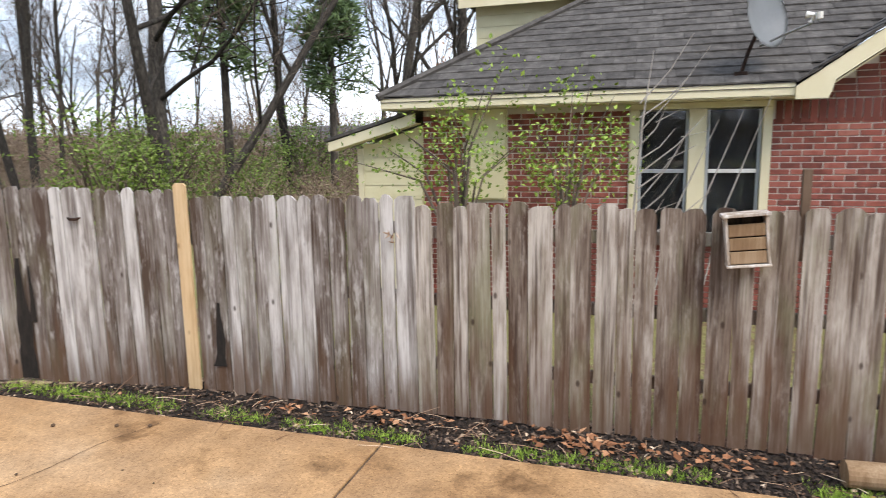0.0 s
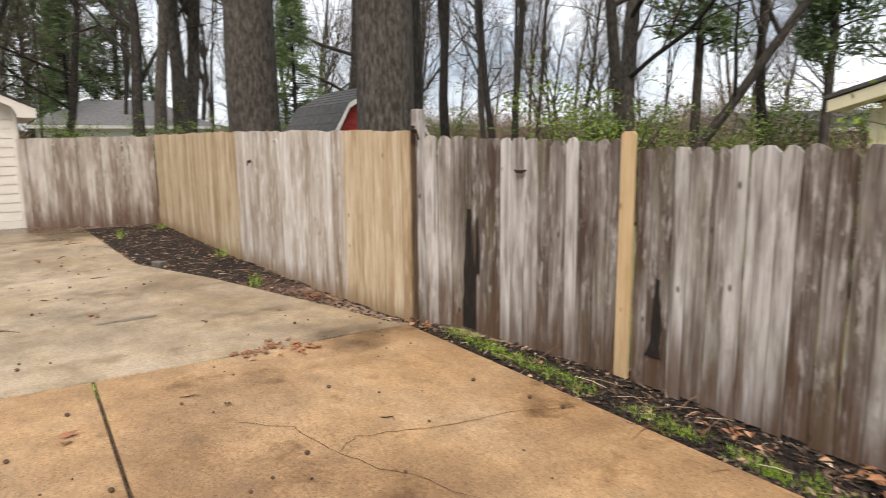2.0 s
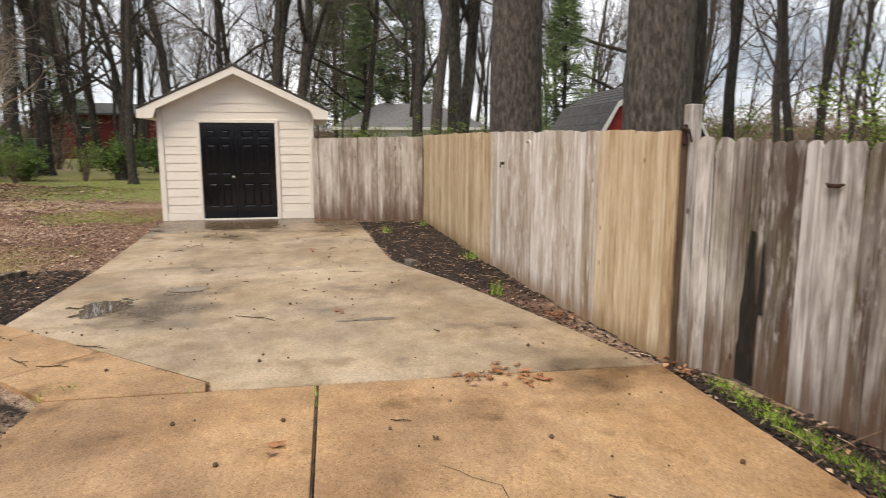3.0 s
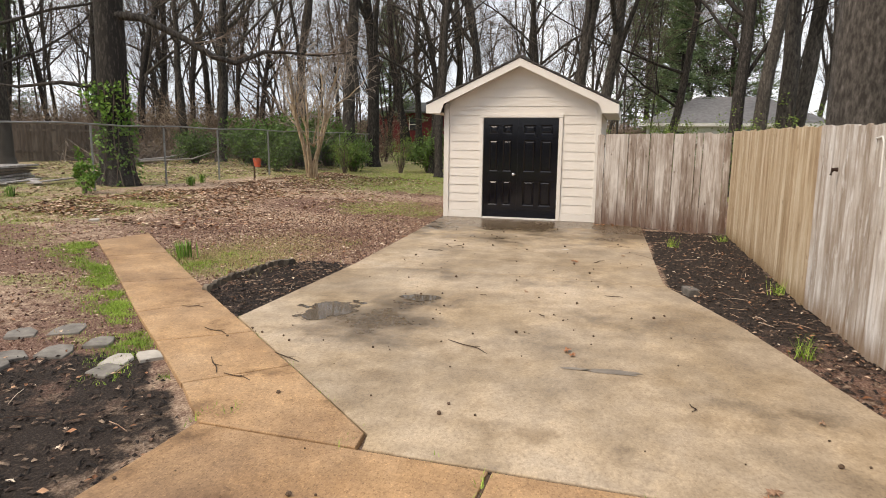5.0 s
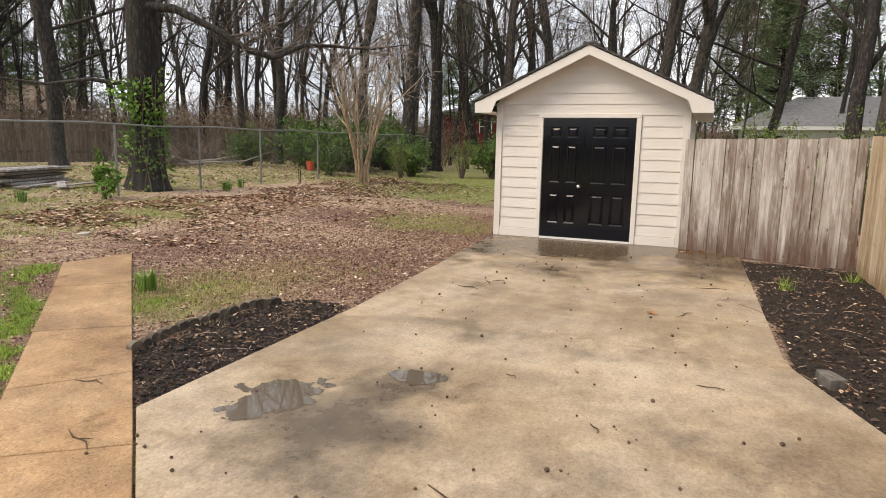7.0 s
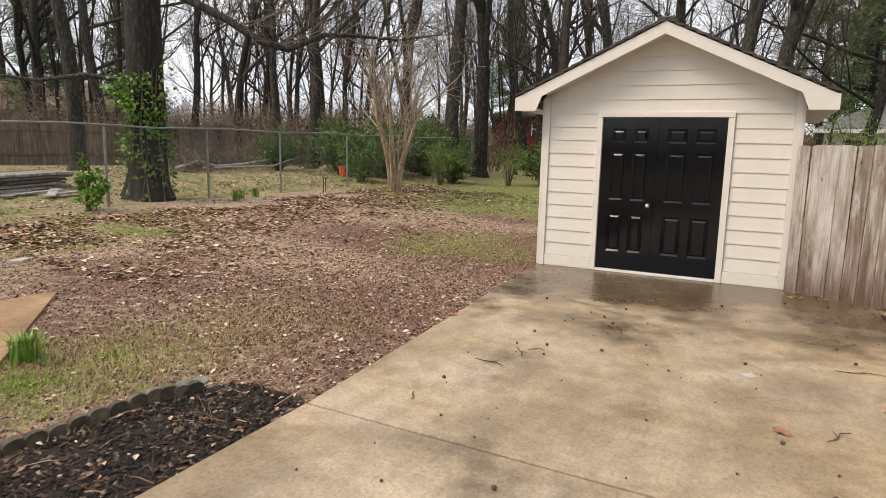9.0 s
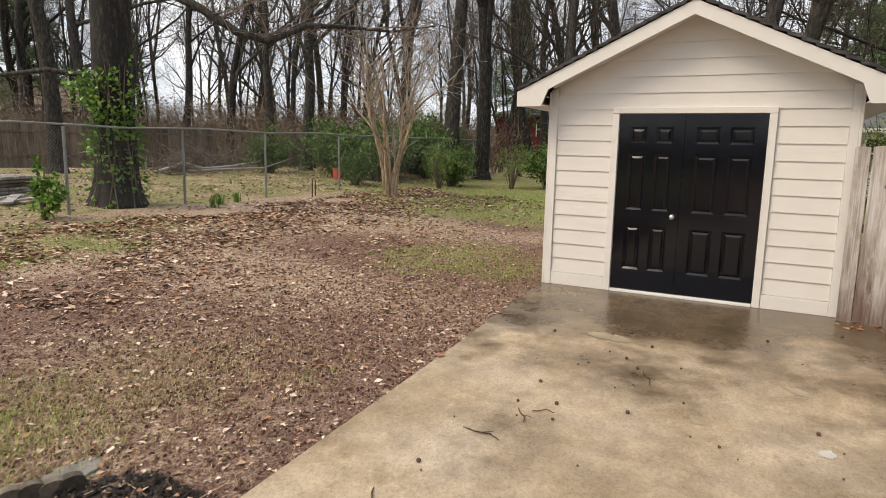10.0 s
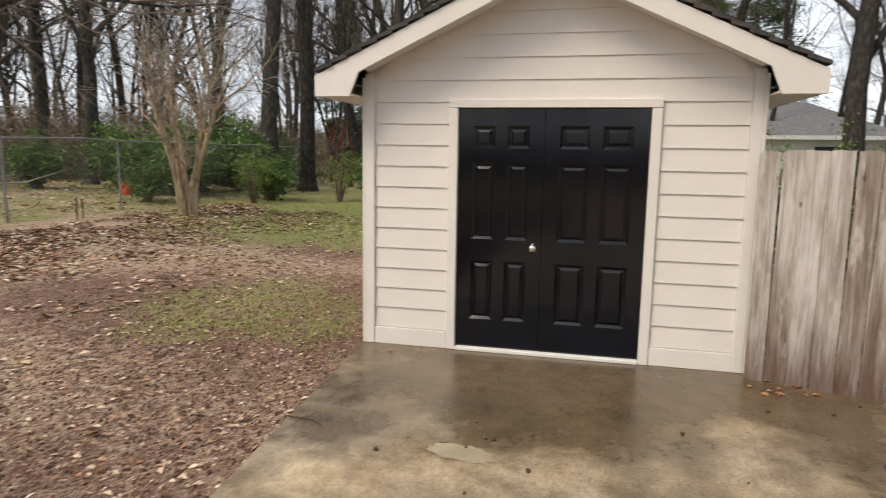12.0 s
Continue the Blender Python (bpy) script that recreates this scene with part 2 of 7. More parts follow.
M_NEEDLE = material("pine_needle", ((0.15, (0.06, 0.10, 0.045)), (0.5, (0.12, 0.19, 0.08)), (0.85, (0.21, 0.30, 0.13))), scale=1, rough=0.6, bump=0.0, per_island=0.5, per_object=0.3)
M_GRASS = material("grass_blade", ((0.15, (0.14, 0.24, 0.025)), (0.5, (0.28, 0.43, 0.055)), (0.85, (0.44, 0.56, 0.13))), scale=1, rough=0.6, bump=0.0, per_island=0.6)
M_DRYGRASS = material("dry_grass_blade", ((0.15, (0.30, 0.23, 0.11)), (0.5, (0.48, 0.39, 0.20)), (0.85, (0.46, 0.46, 0.20))), scale=1, rough=0.7, bump=0.0, per_island=0.6)
M_LITTER = material("dead_leaf", ((0.1, (0.11, 0.06, 0.04)), (0.36, (0.33, 0.20, 0.13)), (0.6, (0.56, 0.40, 0.285)), (0.88, (0.78, 0.66, 0.53))), scale=3, rough=0.75, bump=0.0, per_island=0.9)
M_RUSSET = material("russet_leaf", ((0.1, (0.18, 0.075, 0.035)), (0.5, (0.38, 0.18, 0.095)), (0.9, (0.58, 0.36, 0.22))), scale=3, rough=0.7, bump=0.0, per_island=0.8)
M_CHIP = material("mulch_chip", ((0.1, (0.012, 0.009, 0.008)), (0.5, (0.05, 0.034, 0.027)), (0.72, (0.14, 0.095, 0.07)), (0.92, (0.40, 0.30, 0.22))), scale=4, rough=0.8, bump=0.0, per_island=0.8)
M_CRUMB = material("soil_crumb", ((0.1, (0.06, 0.03, 0.022)), (0.5, (0.18, 0.095, 0.068)), (0.85, (0.36, 0.22, 0.16))), scale=4, rough=0.9, bump=0.0, per_island=0.8)
M_BRUSH = material("brown_brush", ((0.15, (0.14, 0.10, 0.075)), (0.5, (0.28, 0.215, 0.16)), (0.85, (0.42, 0.34, 0.26))), scale=1, rough=0.9, bump=0.0, per_island=0.5, per_object=0.3)
M_STONE = material("grey_stone", ((0.15, (0.11, 0.10, 0.09)), (0.5, (0.20, 0.185, 0.165)), (0.85, (0.30, 0.28, 0.25))), scale=8, rough=0.9, bump=0.4, per_object=0.4)
M_PALE_STONE = material("pale_stone", ((0.15, (0.36, 0.33, 0.29)), (0.85, (0.60, 0.56, 0.50))), scale=8, rough=0.85, bump=0.3)
M_EDGE = material("mossy_brown_concrete", ((0.15, (0.06, 0.05, 0.04)), (0.5, (0.145, 0.118, 0.09)), (0.85, (0.27, 0.23, 0.18))), scale=9, rough=0.92, bump=0.5, per_object=0.4)
M_ORANGE = material("orange_plastic", ((0.2, (0.62, 0.10, 0.045)), (0.8, (0.72, 0.15, 0.07))), scale=5, rough=0.5, bump=0.05)
M_DISH = material("grey_enamel", ((0.2, (0.34, 0.37, 0.40)), (0.8, (0.42, 0.45, 0.48))), scale=4, rough=0.45, bump=0.03)
M_ROOF_F = material("far_grey_roof", ((0.2, (0.07, 0.07, 0.072)), (0.8, (0.14, 0.14, 0.14))), scale=6, rough=0.9, bump=0.2)
M_ROOF_G = material("pale_grey_shingle", ((0.2, (0.17, 0.17, 0.175)), (0.8, (0.28, 0.28, 0.285))), scale=6, rough=0.9, bump=0.2)

# ---- helpers for meshes ----
def part(name, bm, mat, parent=None, label="", m=None, smooth=False):
    """Links a bmesh as one mesh object under parent."""
    me = bpy.data.meshes.new(name)
    bm.to_mesh(me)
    bm.free()
    if smooth:
        me.polygons.foreach_set("use_smooth", [True] * len(me.polygons))
    return mesh_part(name, me, mat, parent, label, m)


def mesh_part(name, me, mat, parent=None, label="", m=None):
    for one in (mat if isinstance(mat, (list, tuple)) else (mat,)):
        if one.name not in me.materials:
            me.materials.append(one)
    ob = new(name, me)
    if parent:
        ob.parent = parent
    if m is not None:
        ob.matrix_basis = m
    if label:
        tagged(ob, label)
    return ob


def thing(name, label, category, m=None, group="", kind=""):
    """An Empty at the base of a thing."""
    ob = new(name)
    ob.empty_display_size = 0.1
    if m is not None:
        ob.matrix_basis = m
    return tagged(ob, label, category, group, kind)


def add_box(bm, x0, x1, y0, y1, z0, z1, bevel=0.0):
    vs = [bm.verts.new((x, y, z)) for z in (z0, z1) for y in (y0, y1) for x in (x0, x1)]
    fs = [bm.faces.new([vs[i] for i in f]) for f in ((0, 2, 3, 1), (4, 5, 7, 6), (0, 1, 5, 4), (1, 3, 7, 5), (3, 2, 6, 7), (2, 0, 4, 6))]
    if bevel:
        es = {e for f in fs for e in f.edges}
        bmesh.ops.bevel(bm, geom=list(es), offset=bevel, segments=1, affect="EDGES", profile=0.5)
    return vs


def box(x0, x1, y0, y1, z0, z1, bevel=0.0):
    bm = bmesh.new()
    add_box(bm, x0, x1, y0, y1, z0, z1, bevel)
    return bm


def prism(points, z0, z1, bevel=0.0):
    """A flat outline (counter-clockwise) drawn up from z0 to z1, its upper rim bevelled."""
    bm = bmesh.new()
    lo = [bm.verts.new((x, y, z0)) for x, y in points]
    hi = [bm.verts.new((x, y, z1)) for x, y in points]
    n = len(points)
    bm.faces.new(lo[::-1])
    top = bm.faces.new(hi)
    for i in range(n):
        bm.faces.new((lo[i], lo[(i + 1) % n], hi[(i + 1) % n], hi[i]))
    if bevel:
        bmesh.ops.bevel(bm, geom=list(top.edges), offset=bevel, segments=2, affect="EDGES", profile=0.5)
    return bm


def add_tube(bm, pts, radii, sides=6, cap=True):
    """A tapered tube along pts."""
    rings = []
    up = Vector((0.13, 0.31, 0.94))
    for i, p in enumerate(pts):
        d = (Vector(pts[min(i + 1, len(pts) - 1)]) - Vector(pts[max(i - 1, 0)])).normalized()
        a = d.cross(up)
        a = a.normalized() if a.length > 1e-3 else Vector((1, 0, 0))
        b = d.cross(a)
        rings.append([bm.verts.new(Vector(p) + radii[i] * (math.cos(k * math.tau / sides) * a + math.sin(k * math.tau / sides) * b)) for k in range(sides)])
    for r0, r1 in zip(rings, rings[1:]):
        for k in range(sides):
            bm.faces.new((r0[k], r0[(k + 1) % sides], r1[(k + 1) % sides], r1[k]))
    if cap:
        bm.faces.new(rings[0])
        bm.faces.new(rings[-1][::-1])
    return rings


def tube(pts, radii, sides=6):
    bm = bmesh.new()
    add_tube(bm, pts, radii, sides)
    bmesh.ops.recalc_face_normals(bm, faces=bm.faces)
    return bm


def ground_z(x, y):
    """The yard rises gently away from the driveway."""
    return 0.045 * max(0.0, min(-1.0 - y, 13.0))

# ---- ground and paving ----
SLAB_LEFT = [(-15.6, -0.72), (-12.5, -0.38), (-9.75, -0.12), (-7.05, 0.0)]
SLAB_RIGHT = [(-5.10, 5.25), (-6.3, 4.92), (-8.2, 4.35), (-9.75, 3.76), (-10.0, 3.69), (-14.8, 3.42), (-15.6, 3.38)]


def concrete(name, stops, seed, wet, pebbles, blotches):
    """Worn concrete: broad discolouring, pitted aggregate, and damp patches of a shape of their own."""
    m = bpy.data.materials.new(name)
    m.use_nodes = True
    nd, ln = m.node_tree.nodes, m.node_tree.links
    bsdf = nd["Principled BSDF"]
    geo, mp = nd.new("ShaderNodeNewGeometry"), nd.new("ShaderNodeMapping")
    mp.inputs["Location"].default_value = (seed, seed * 0.7, 0)
    ln.new(geo.outputs["Position"], mp.inputs["Vector"])

    def noise_node(scale, detail, rough=0.6):
        n = nd.new("ShaderNodeTexNoise")
        n.inputs["Scale"].default_value, n.inputs["Detail"].default_value, n.inputs["Roughness"].default_value = scale, detail, rough
        ln.new(mp.outputs["Vector"], n.inputs["Vector"])
        return n

    def ramp_node(source, stops_):
        r = nd.new("ShaderNodeValToRGB")
        while len(r.color_ramp.elements) < len(stops_):
            r.color_ramp.elements.new(0.5)
        for e, (p, c) in zip(r.color_ramp.elements, stops_):
            e.position, e.color = p, (*c, 1)
        ln.new(source, r.inputs["Fac"])
        return r

    def multiply(a, b, fac=1.0):
        x = nd.new("ShaderNodeMixRGB")
        x.blend_type = "MULTIPLY"
        x.inputs[0].default_value = fac
        ln.new(a, x.inputs[1])
        ln.new(b, x.inputs[2])
        return x.outputs[0]

    broad, mid, grain, blots = noise_node(0.7, 8, 0.62), noise_node(4.5, 9, 0.7), noise_node(38, 6, 0.75), noise_node(1.7, 8, 0.68)
    pebble = nd.new("ShaderNodeTexVoronoi")
    pebble.inputs["Scale"].default_value = 130.0
    ln.new(mp.outputs["Vector"], pebble.inputs["Vector"])
    shade = nd.new("ShaderNodeSeparateColor")
    ln.new(pebble.outputs["Color"], shade.inputs["Color"])
    col = ramp_node(broad.outputs["Fac"], stops).outputs[0]
    col = multiply(col, ramp_node(mid.outputs["Fac"], ((0.3, (0.72, 0.70, 0.68)), (0.62, (1.07, 1.06, 1.05)))).outputs[0])
    col = multiply(col, ramp_node(grain.outputs["Fac"], ((0.28, (0.62, 0.58, 0.55)), (0.5, (1.0, 0.99, 0.98)), (0.72, (1.16, 1.15, 1.14)))).outputs[0])
    col = multiply(col, ramp_node(shade.outputs["Red"], ((0.0, (0.62, 0.58, 0.54)), (0.16, (0.95, 0.94, 0.93)), (0.86, (1.03, 1.03, 1.03)), (1.0, (1.32, 1.32, 1.3)))).outputs[0], pebbles)
    col = multiply(col, ramp_node(blots.outputs["Fac"], ((0.56, (1, 1, 1)), (0.68, (0.46, 0.42, 0.38)))).outputs[0], blotches)
    damp = noise_node(1.3, 9, 0.7)
    ochre = noise_node(0.85, 8, 0.65)
    col = multiply(col, ramp_node(ochre.outputs["Fac"], ((0.42, (1.0, 1.0, 1.0)), (0.62, (1.05, 0.99, 0.88)))).outputs[0])
    sep = nd.new("ShaderNodeSeparateXYZ")
    ln.new(geo.outputs["Position"], sep.inputs[0])
    rise = nd.new("ShaderNodeMapRange")
    rise.inputs["From Min"].default_value, rise.inputs["From Max"].default_value = -11.6, -15.4
    rise.inputs["To Min"].default_value, rise.inputs["To Max"].default_value = 0.0, 0.3
    ln.new(sep.outputs["X"], rise.inputs["Value"])
    both = nd.new("ShaderNodeMath")
    ln.new(damp.outputs["Fac"], both.inputs[0])
    ln.new(rise.outputs[0], both.inputs[1])
    total = both.outputs[0]
    for cx, cy, rx, ry, amount in DAMP:
        p2 = nd.new("ShaderNodeMapping")
        p2.vector_type = "TEXTURE"
        p2.inputs["Location"].default_value, p2.inputs["Scale"].default_value = (cx, cy, 0), (rx, ry, 1)
        ln.new(geo.outputs["Position"], p2.inputs["Vector"])
        dist = nd.new("ShaderNodeVectorMath")
        dist.operation = "LENGTH"
        ln.new(p2.outputs["Vector"], dist.inputs[0])
        spot = nd.new("ShaderNodeMapRange")
        spot.inputs["From Min"].default_value, spot.inputs["From Max"].default_value = 1.0, 0.2
        spot.inputs["To Min"].default_value, spot.inputs["To Max"].default_value = 0.0, amount
        ln.new(dist.outputs["Value"], spot.inputs["Value"])
        more = nd.new("ShaderNodeMath")
        ln.new(total, more.inputs[0])
        ln.new(spot.outputs[0], more.inputs[1])
        total = more.outputs[0]
    damp_mask = ramp_node(total, ((wet, (0, 0, 0)), (wet + 0.2, (1, 1, 1))))
    dark = nd.new("ShaderNodeMixRGB")
    dark.blend_type = "MULTIPLY"
    dark.inputs[2].default_value = (0.34, 0.315, 0.285, 1)
    ln.new(damp_mask.outputs[0], dark.inputs[0])
    ln.new(col, dark.inputs[1])
    ln.new(dark.outputs[0], bsdf.inputs["Base Color"])
    rough = nd.new("ShaderNodeMapRange")
    rough.inputs["To Min"].default_value, rough.inputs["To Max"].default_value = 0.6, 0.27
    ln.new(damp_mask.outputs[0], rough.inputs["Value"])
    ln.new(rough.outputs[0], bsdf.inputs["Roughness"])
    bsdf.inputs["Specular IOR Level"].default_value = 0.45
    b = nd.new("ShaderNodeBump")
    b.inputs["Strength"].default_value, b.inputs["Distance"].default_value = 0.16, 0.004
    ln.new(grain.outputs["Fac"], b.inputs["Height"])
    ln.new(b.outputs["Normal"], bsdf.inputs["Normal"])
    return m


# damp hollows round the puddles and before the shed doors: centre, half sizes, strength
DAMP = ((-7.25, 1.2, 0.9, 1.0, 0.26), (-8.3, 1.35, 0.55, 0.6, 0.18), (-14.8, 1.0, 1.5, 1.6, 0.2), (-15.2, 2.7, 0.8, 0.7, 0.18), (-5.0, 4.8, 0.6, 0.8, 0.22), (-6.7, 3.25, 0.4, 0.5, 0.06))
M_CONC = concrete("grey_concrete", ((0.32, (0.215, 0.163, 0.112)), (0.45, (0.35, 0.28, 0.2)), (0.55, (0.445, 0.362, 0.268)), (0.7, (0.54, 0.45, 0.345))), 3.0, 0.55, 0.55, 0.55)
M_CONC_O = concrete("tan_concrete", ((0.28, (0.18, 0.108, 0.06)), (0.44, (0.345, 0.218, 0.12)), (0.57, (0.46, 0.305, 0.176)), (0.75, (0.56, 0.415, 0.275))), 9.0, 0.62, 1.0, 1.0)


def offset_in(points, d):
    """Shrinks a convex-ish outline by about d towards its middle."""
    cx, cy = sum(p[0] for p in points) / len(points), sum(p[1] for p in points) / len(points)
    out = []
    for x, y in points:
        l = math.hypot(x - cx, y - cy)
        out.append((x - d * (x - cx) / l, y - d * (y - cy) / l))
    return out


driveway = thing("driveway", "worn concrete driveway of damp tan and grey slabs with open joints", "driveway", kind="structure")
for mat, pts in (
    (M_CONC, [(-15.6, -0.72), (-12.5, -0.38), (-9.76, -0.12), (-9.76, 3.75), (-10.0, 3.69), (-14.8, 3.42), (-15.6, 3.38)]),
    (M_CONC, [(-9.74, -0.12), (-7.06, 0.0), (-5.26, 2.09), (-5.1, 2.12), (-5.1, 5.25), (-6.3, 4.92), (-8.2, 4.35), (-9.74, 3.75)]),
    (M_CONC_O, [(-5.08, 1.10), (-1.29, 1.10), (-1.29, 2.82), (-5.08, 2.80)]),
    (M_CONC_O, [(-5.08, 2.82), (-1.29, 2.84), (-1.29, 5.37), (-5.08, 5.30)]),
    (M_CONC_O, [(-1.27, 1.10), (2.6, 1.10), (2.6, 2.84), (-1.27, 2.82)]),
    (M_CONC_O, [(-1.27, 2.84), (2.6, 2.86), (2.6, 5.38), (-1.27, 5.37)]),
    (M_CONC_O, [(2.62, 1.10), (6.5, 1.10), (6.5, 5.38), (2.62, 5.38)]),
    (M_CONC_O, [(6.52, 1.10), (10.5, 1.10), (10.5, 5.38), (6.52, 5.38)]),
):
    part("slab", prism(pts, -0.12, 0.0, 0.008), mat, driveway)

for x0, x1, y0, y1 in ((-9.758, -9.742, -0.11, 3.74), (-5.098, -5.082, 2.12, 5.25), (-5.07, -1.30, 2.802, 2.818), (-1.288, -1.272, 1.12, 5.36), (-1.26, 2.59, 2.832, 2.848)):
    part("joint_filler", box(x0, x1, y0, y1, -0.06, -0.012), M_ROT, driveway, "dark soil-filled slab joint")

garden_path = thing("garden_path", "narrow tan concrete garden path in six slabs", "path", kind="structure")
PATH_L = [(-5.12, 1.12), (-5.54, 0.62), (-6.22, -0.18), (-6.87, -0.96), (-7.70, -1.93), (-8.72, -3.13), (-9.52, -4.1)]
PATH_R = [(-5.27, 2.06), (-6.08, 1.12), (-6.70, 0.40), (-7.48, -0.52), (-8.24, -1.42), (-9.30, -2.67), (-10.42, -3.98)]
for i in range(6):
    quad = [PATH_L[i], PATH_R[i], PATH_R[i + 1], PATH_L[i + 1]]
    quad = offset_in(quad, 0.007)
    if i == 0:
        quad = [(-5.092, 1.115), (-5.092, 2.085), (-5.26, 2.06), (-6.075, 1.125), (-5.545, 0.63)]
    bm = prism(quad, -0.1, 0.004, 0.006)
    for v in bm.verts:
        if v.co.z > -0.05:
            v.co.z += 0.035 * max(0.0, -v.co.y - 1)
    part("slab", bm, M_CONC_O, garden_path)


def smooth_step(a, b, v):
    k = min(1.0, max(0.0, (v - a) / (b - a)))
    return k * k * (3 - 2 * k)


def in_poly(x, y, poly):
    hit = False
    for (x0, y0), (x1, y1) in zip(poly, poly[1:] + poly[:1]):
        if (y0 > y) != (y1 > y) and x < (x1 - x0) * (y - y0) / (y1 - y0) + x0:
            hit = not hit
    return hit


BED_LEFT = [(-7.05, 0.0), (-7.84, -0.89), (-8.8, -1.0), (-9.6, -0.95), (-9.87, -0.7), (-9.8, -0.2), (-9.0, -0.05)]
BED_RIGHT = [(-5.1, 5.2), (-6.3, 4.9), (-8.2, 4.35), (-9.75, 3.76), (-14.8, 3.42), (-15.0, 3.0), (-14.7, 4.95), (-9.4, 5.1), (-5.1, 5.4)]
BED_FRONT = [(-5.1, 5.2), (12, 5.3), (12, 6.0), (-3, 6.0), (-5.1, 5.45)]
BED_PATH = [(-5.0, 1.15), (-1.0, 1.15), (-1.0, -2.4), (-4.4, -2.2), (-5.6, -1.0), (-6.1, -0.2)]


def soil_mix(x, y):
    """How much grass, mulch and leaf litter lies at a place."""
    n1 = noise.noise((x * 0.45, y * 0.45, 1.3))
    n2 = noise.noise((x * 1.3, y * 1.3, 4.1))
    grass = 0.0
    if y > 6.1:
        grass = 0.55 + 0.3 * n1
    elif y < -0.2 or x < -15.8:
        far = smooth_step(11.5, 15.0, math.hypot(x + 11.5, y + 3.0) + 2.5 * n1)
        grass = 0.7 * far + 0.25 * n2 * far
        lawn = smooth_step(3.6, 2.0, math.hypot(x + 24.5, (y + 4.6) * 0.9) / 1.7 + 0.7 * n2)
        near = smooth_step(2.2, 1.0, math.hypot(x + 16.3, y + 2.3) + 0.8 * n2)
        walk = smooth_step(1.35, 0.6, math.hypot(x + 8.9, y + 2.1) + 0.5 * n2)
        left = smooth_step(1.5, 0.7, abs((x + 7.2) * 0.77 - (y + 2.9) * 0.64 - 0.2) + 0.5 * n2) * smooth_step(0.4, -0.6, y)
        ivy = smooth_step(2.6, 1.2, math.hypot((x + 12.6) / 1.6, y + 7.2) + 0.9 * n1)
        if y < -9.2 and -40 < x < 5:
            grass = 0.47 + 0.4 * n2
        grass = max(grass, 0.62 * lawn, 0.36 * near, (0.42 + 0.5 * n2) * walk, (0.22 + 0.35 * n2) * left * (1 if x > -9.6 else 0.2), (0.45 + 0.4 * n2) * ivy)
    mulch = 1.0 if in_poly(x, y, BED_LEFT) else 0.55 + 0.25 * n2 if in_poly(x, y, BED_PATH) else 0.0
    if in_poly(x, y, BED_FRONT):
        mulch, grass = 0.85, 0.25 + 0.5 * n2
    if in_poly(x, y, BED_RIGHT):
        mulch, grass = 0.75 - 0.5 * smooth_step(-9.5, -6.5, x), 0.03
    if mulch and y < 2:
        grass = 0.0
    leaves = 0.35 + 0.35 * n1
    if y < -9.2:
        leaves = 0.7 + 0.3 * n1
    leaves = max(leaves, smooth_step(3.2, 1.2, abs((y + 7.4) + 0.08 * (x + 18)) + n2) * (1 if -24 < x < -10 else 0.3))
    return max(0, min(1, grass)), mulch, max(0, min(1, leaves))


def ground_mesh():
    def axis(lo, hi, fine_lo, fine_hi, step):
        vals, v, s = [], fine_lo, step
        while v > lo:
            s *= 1.35
            v -= s
            vals.append(max(v, lo))
        vals = vals[::-1]
        n = int(round((fine_hi - fine_lo) / step))
        vals += [fine_lo + step * i for i in range(n + 1)]
        v, s = fine_hi, step
        while v < hi:
            s *= 1.35
            v += s
            vals.append(min(v, hi))
        return vals
    xs, ys = axis(-1500, 1500, -27, 4, 0.14), axis(-1500, 1500, -13, 7, 0.14)
    co, cols = [], []
    for y in ys:
        for x in xs:
            n = noise.noise((x * 1.7, y * 1.7, 0.2)) * 0.018 + noise.noise((x * 0.35, y * 0.35, 7)) * 0.02
            paved = -15.9 < x < 11 and -0.8 < y < 5.45
            near_path = abs((x + 7.6) * 0.77 - (y + 1.4) * 0.64) < 1.2 and -4.6 < y < 1.4
            flat = paved or near_path
            z = ground_z(x, y) - 0.035 + (min(n, 0) * 0.5 if flat else n)
            if near_path and y < -0.9:
                z = 0.035 * (-y - 1) - 0.02
            co.append((x, y, z))
            cols.append((*soil_mix(x, y), 1.0))
    w = len(xs)
    faces = [(j * w + i, j * w + i + 1, (j + 1) * w + i + 1, (j + 1) * w + i) for j in range(len(ys) - 1) for i in range(w - 1)]
    me = bpy.data.meshes.new("ground")
    me.from_pydata(co, [], faces)
    layer = me.color_attributes.new("soil", "FLOAT_COLOR", "POINT")
    layer.data.foreach_set("color", [c for col in cols for c in col])
    me.polygons.foreach_set("use_smooth", [True] * len(me.polygons))
    return me


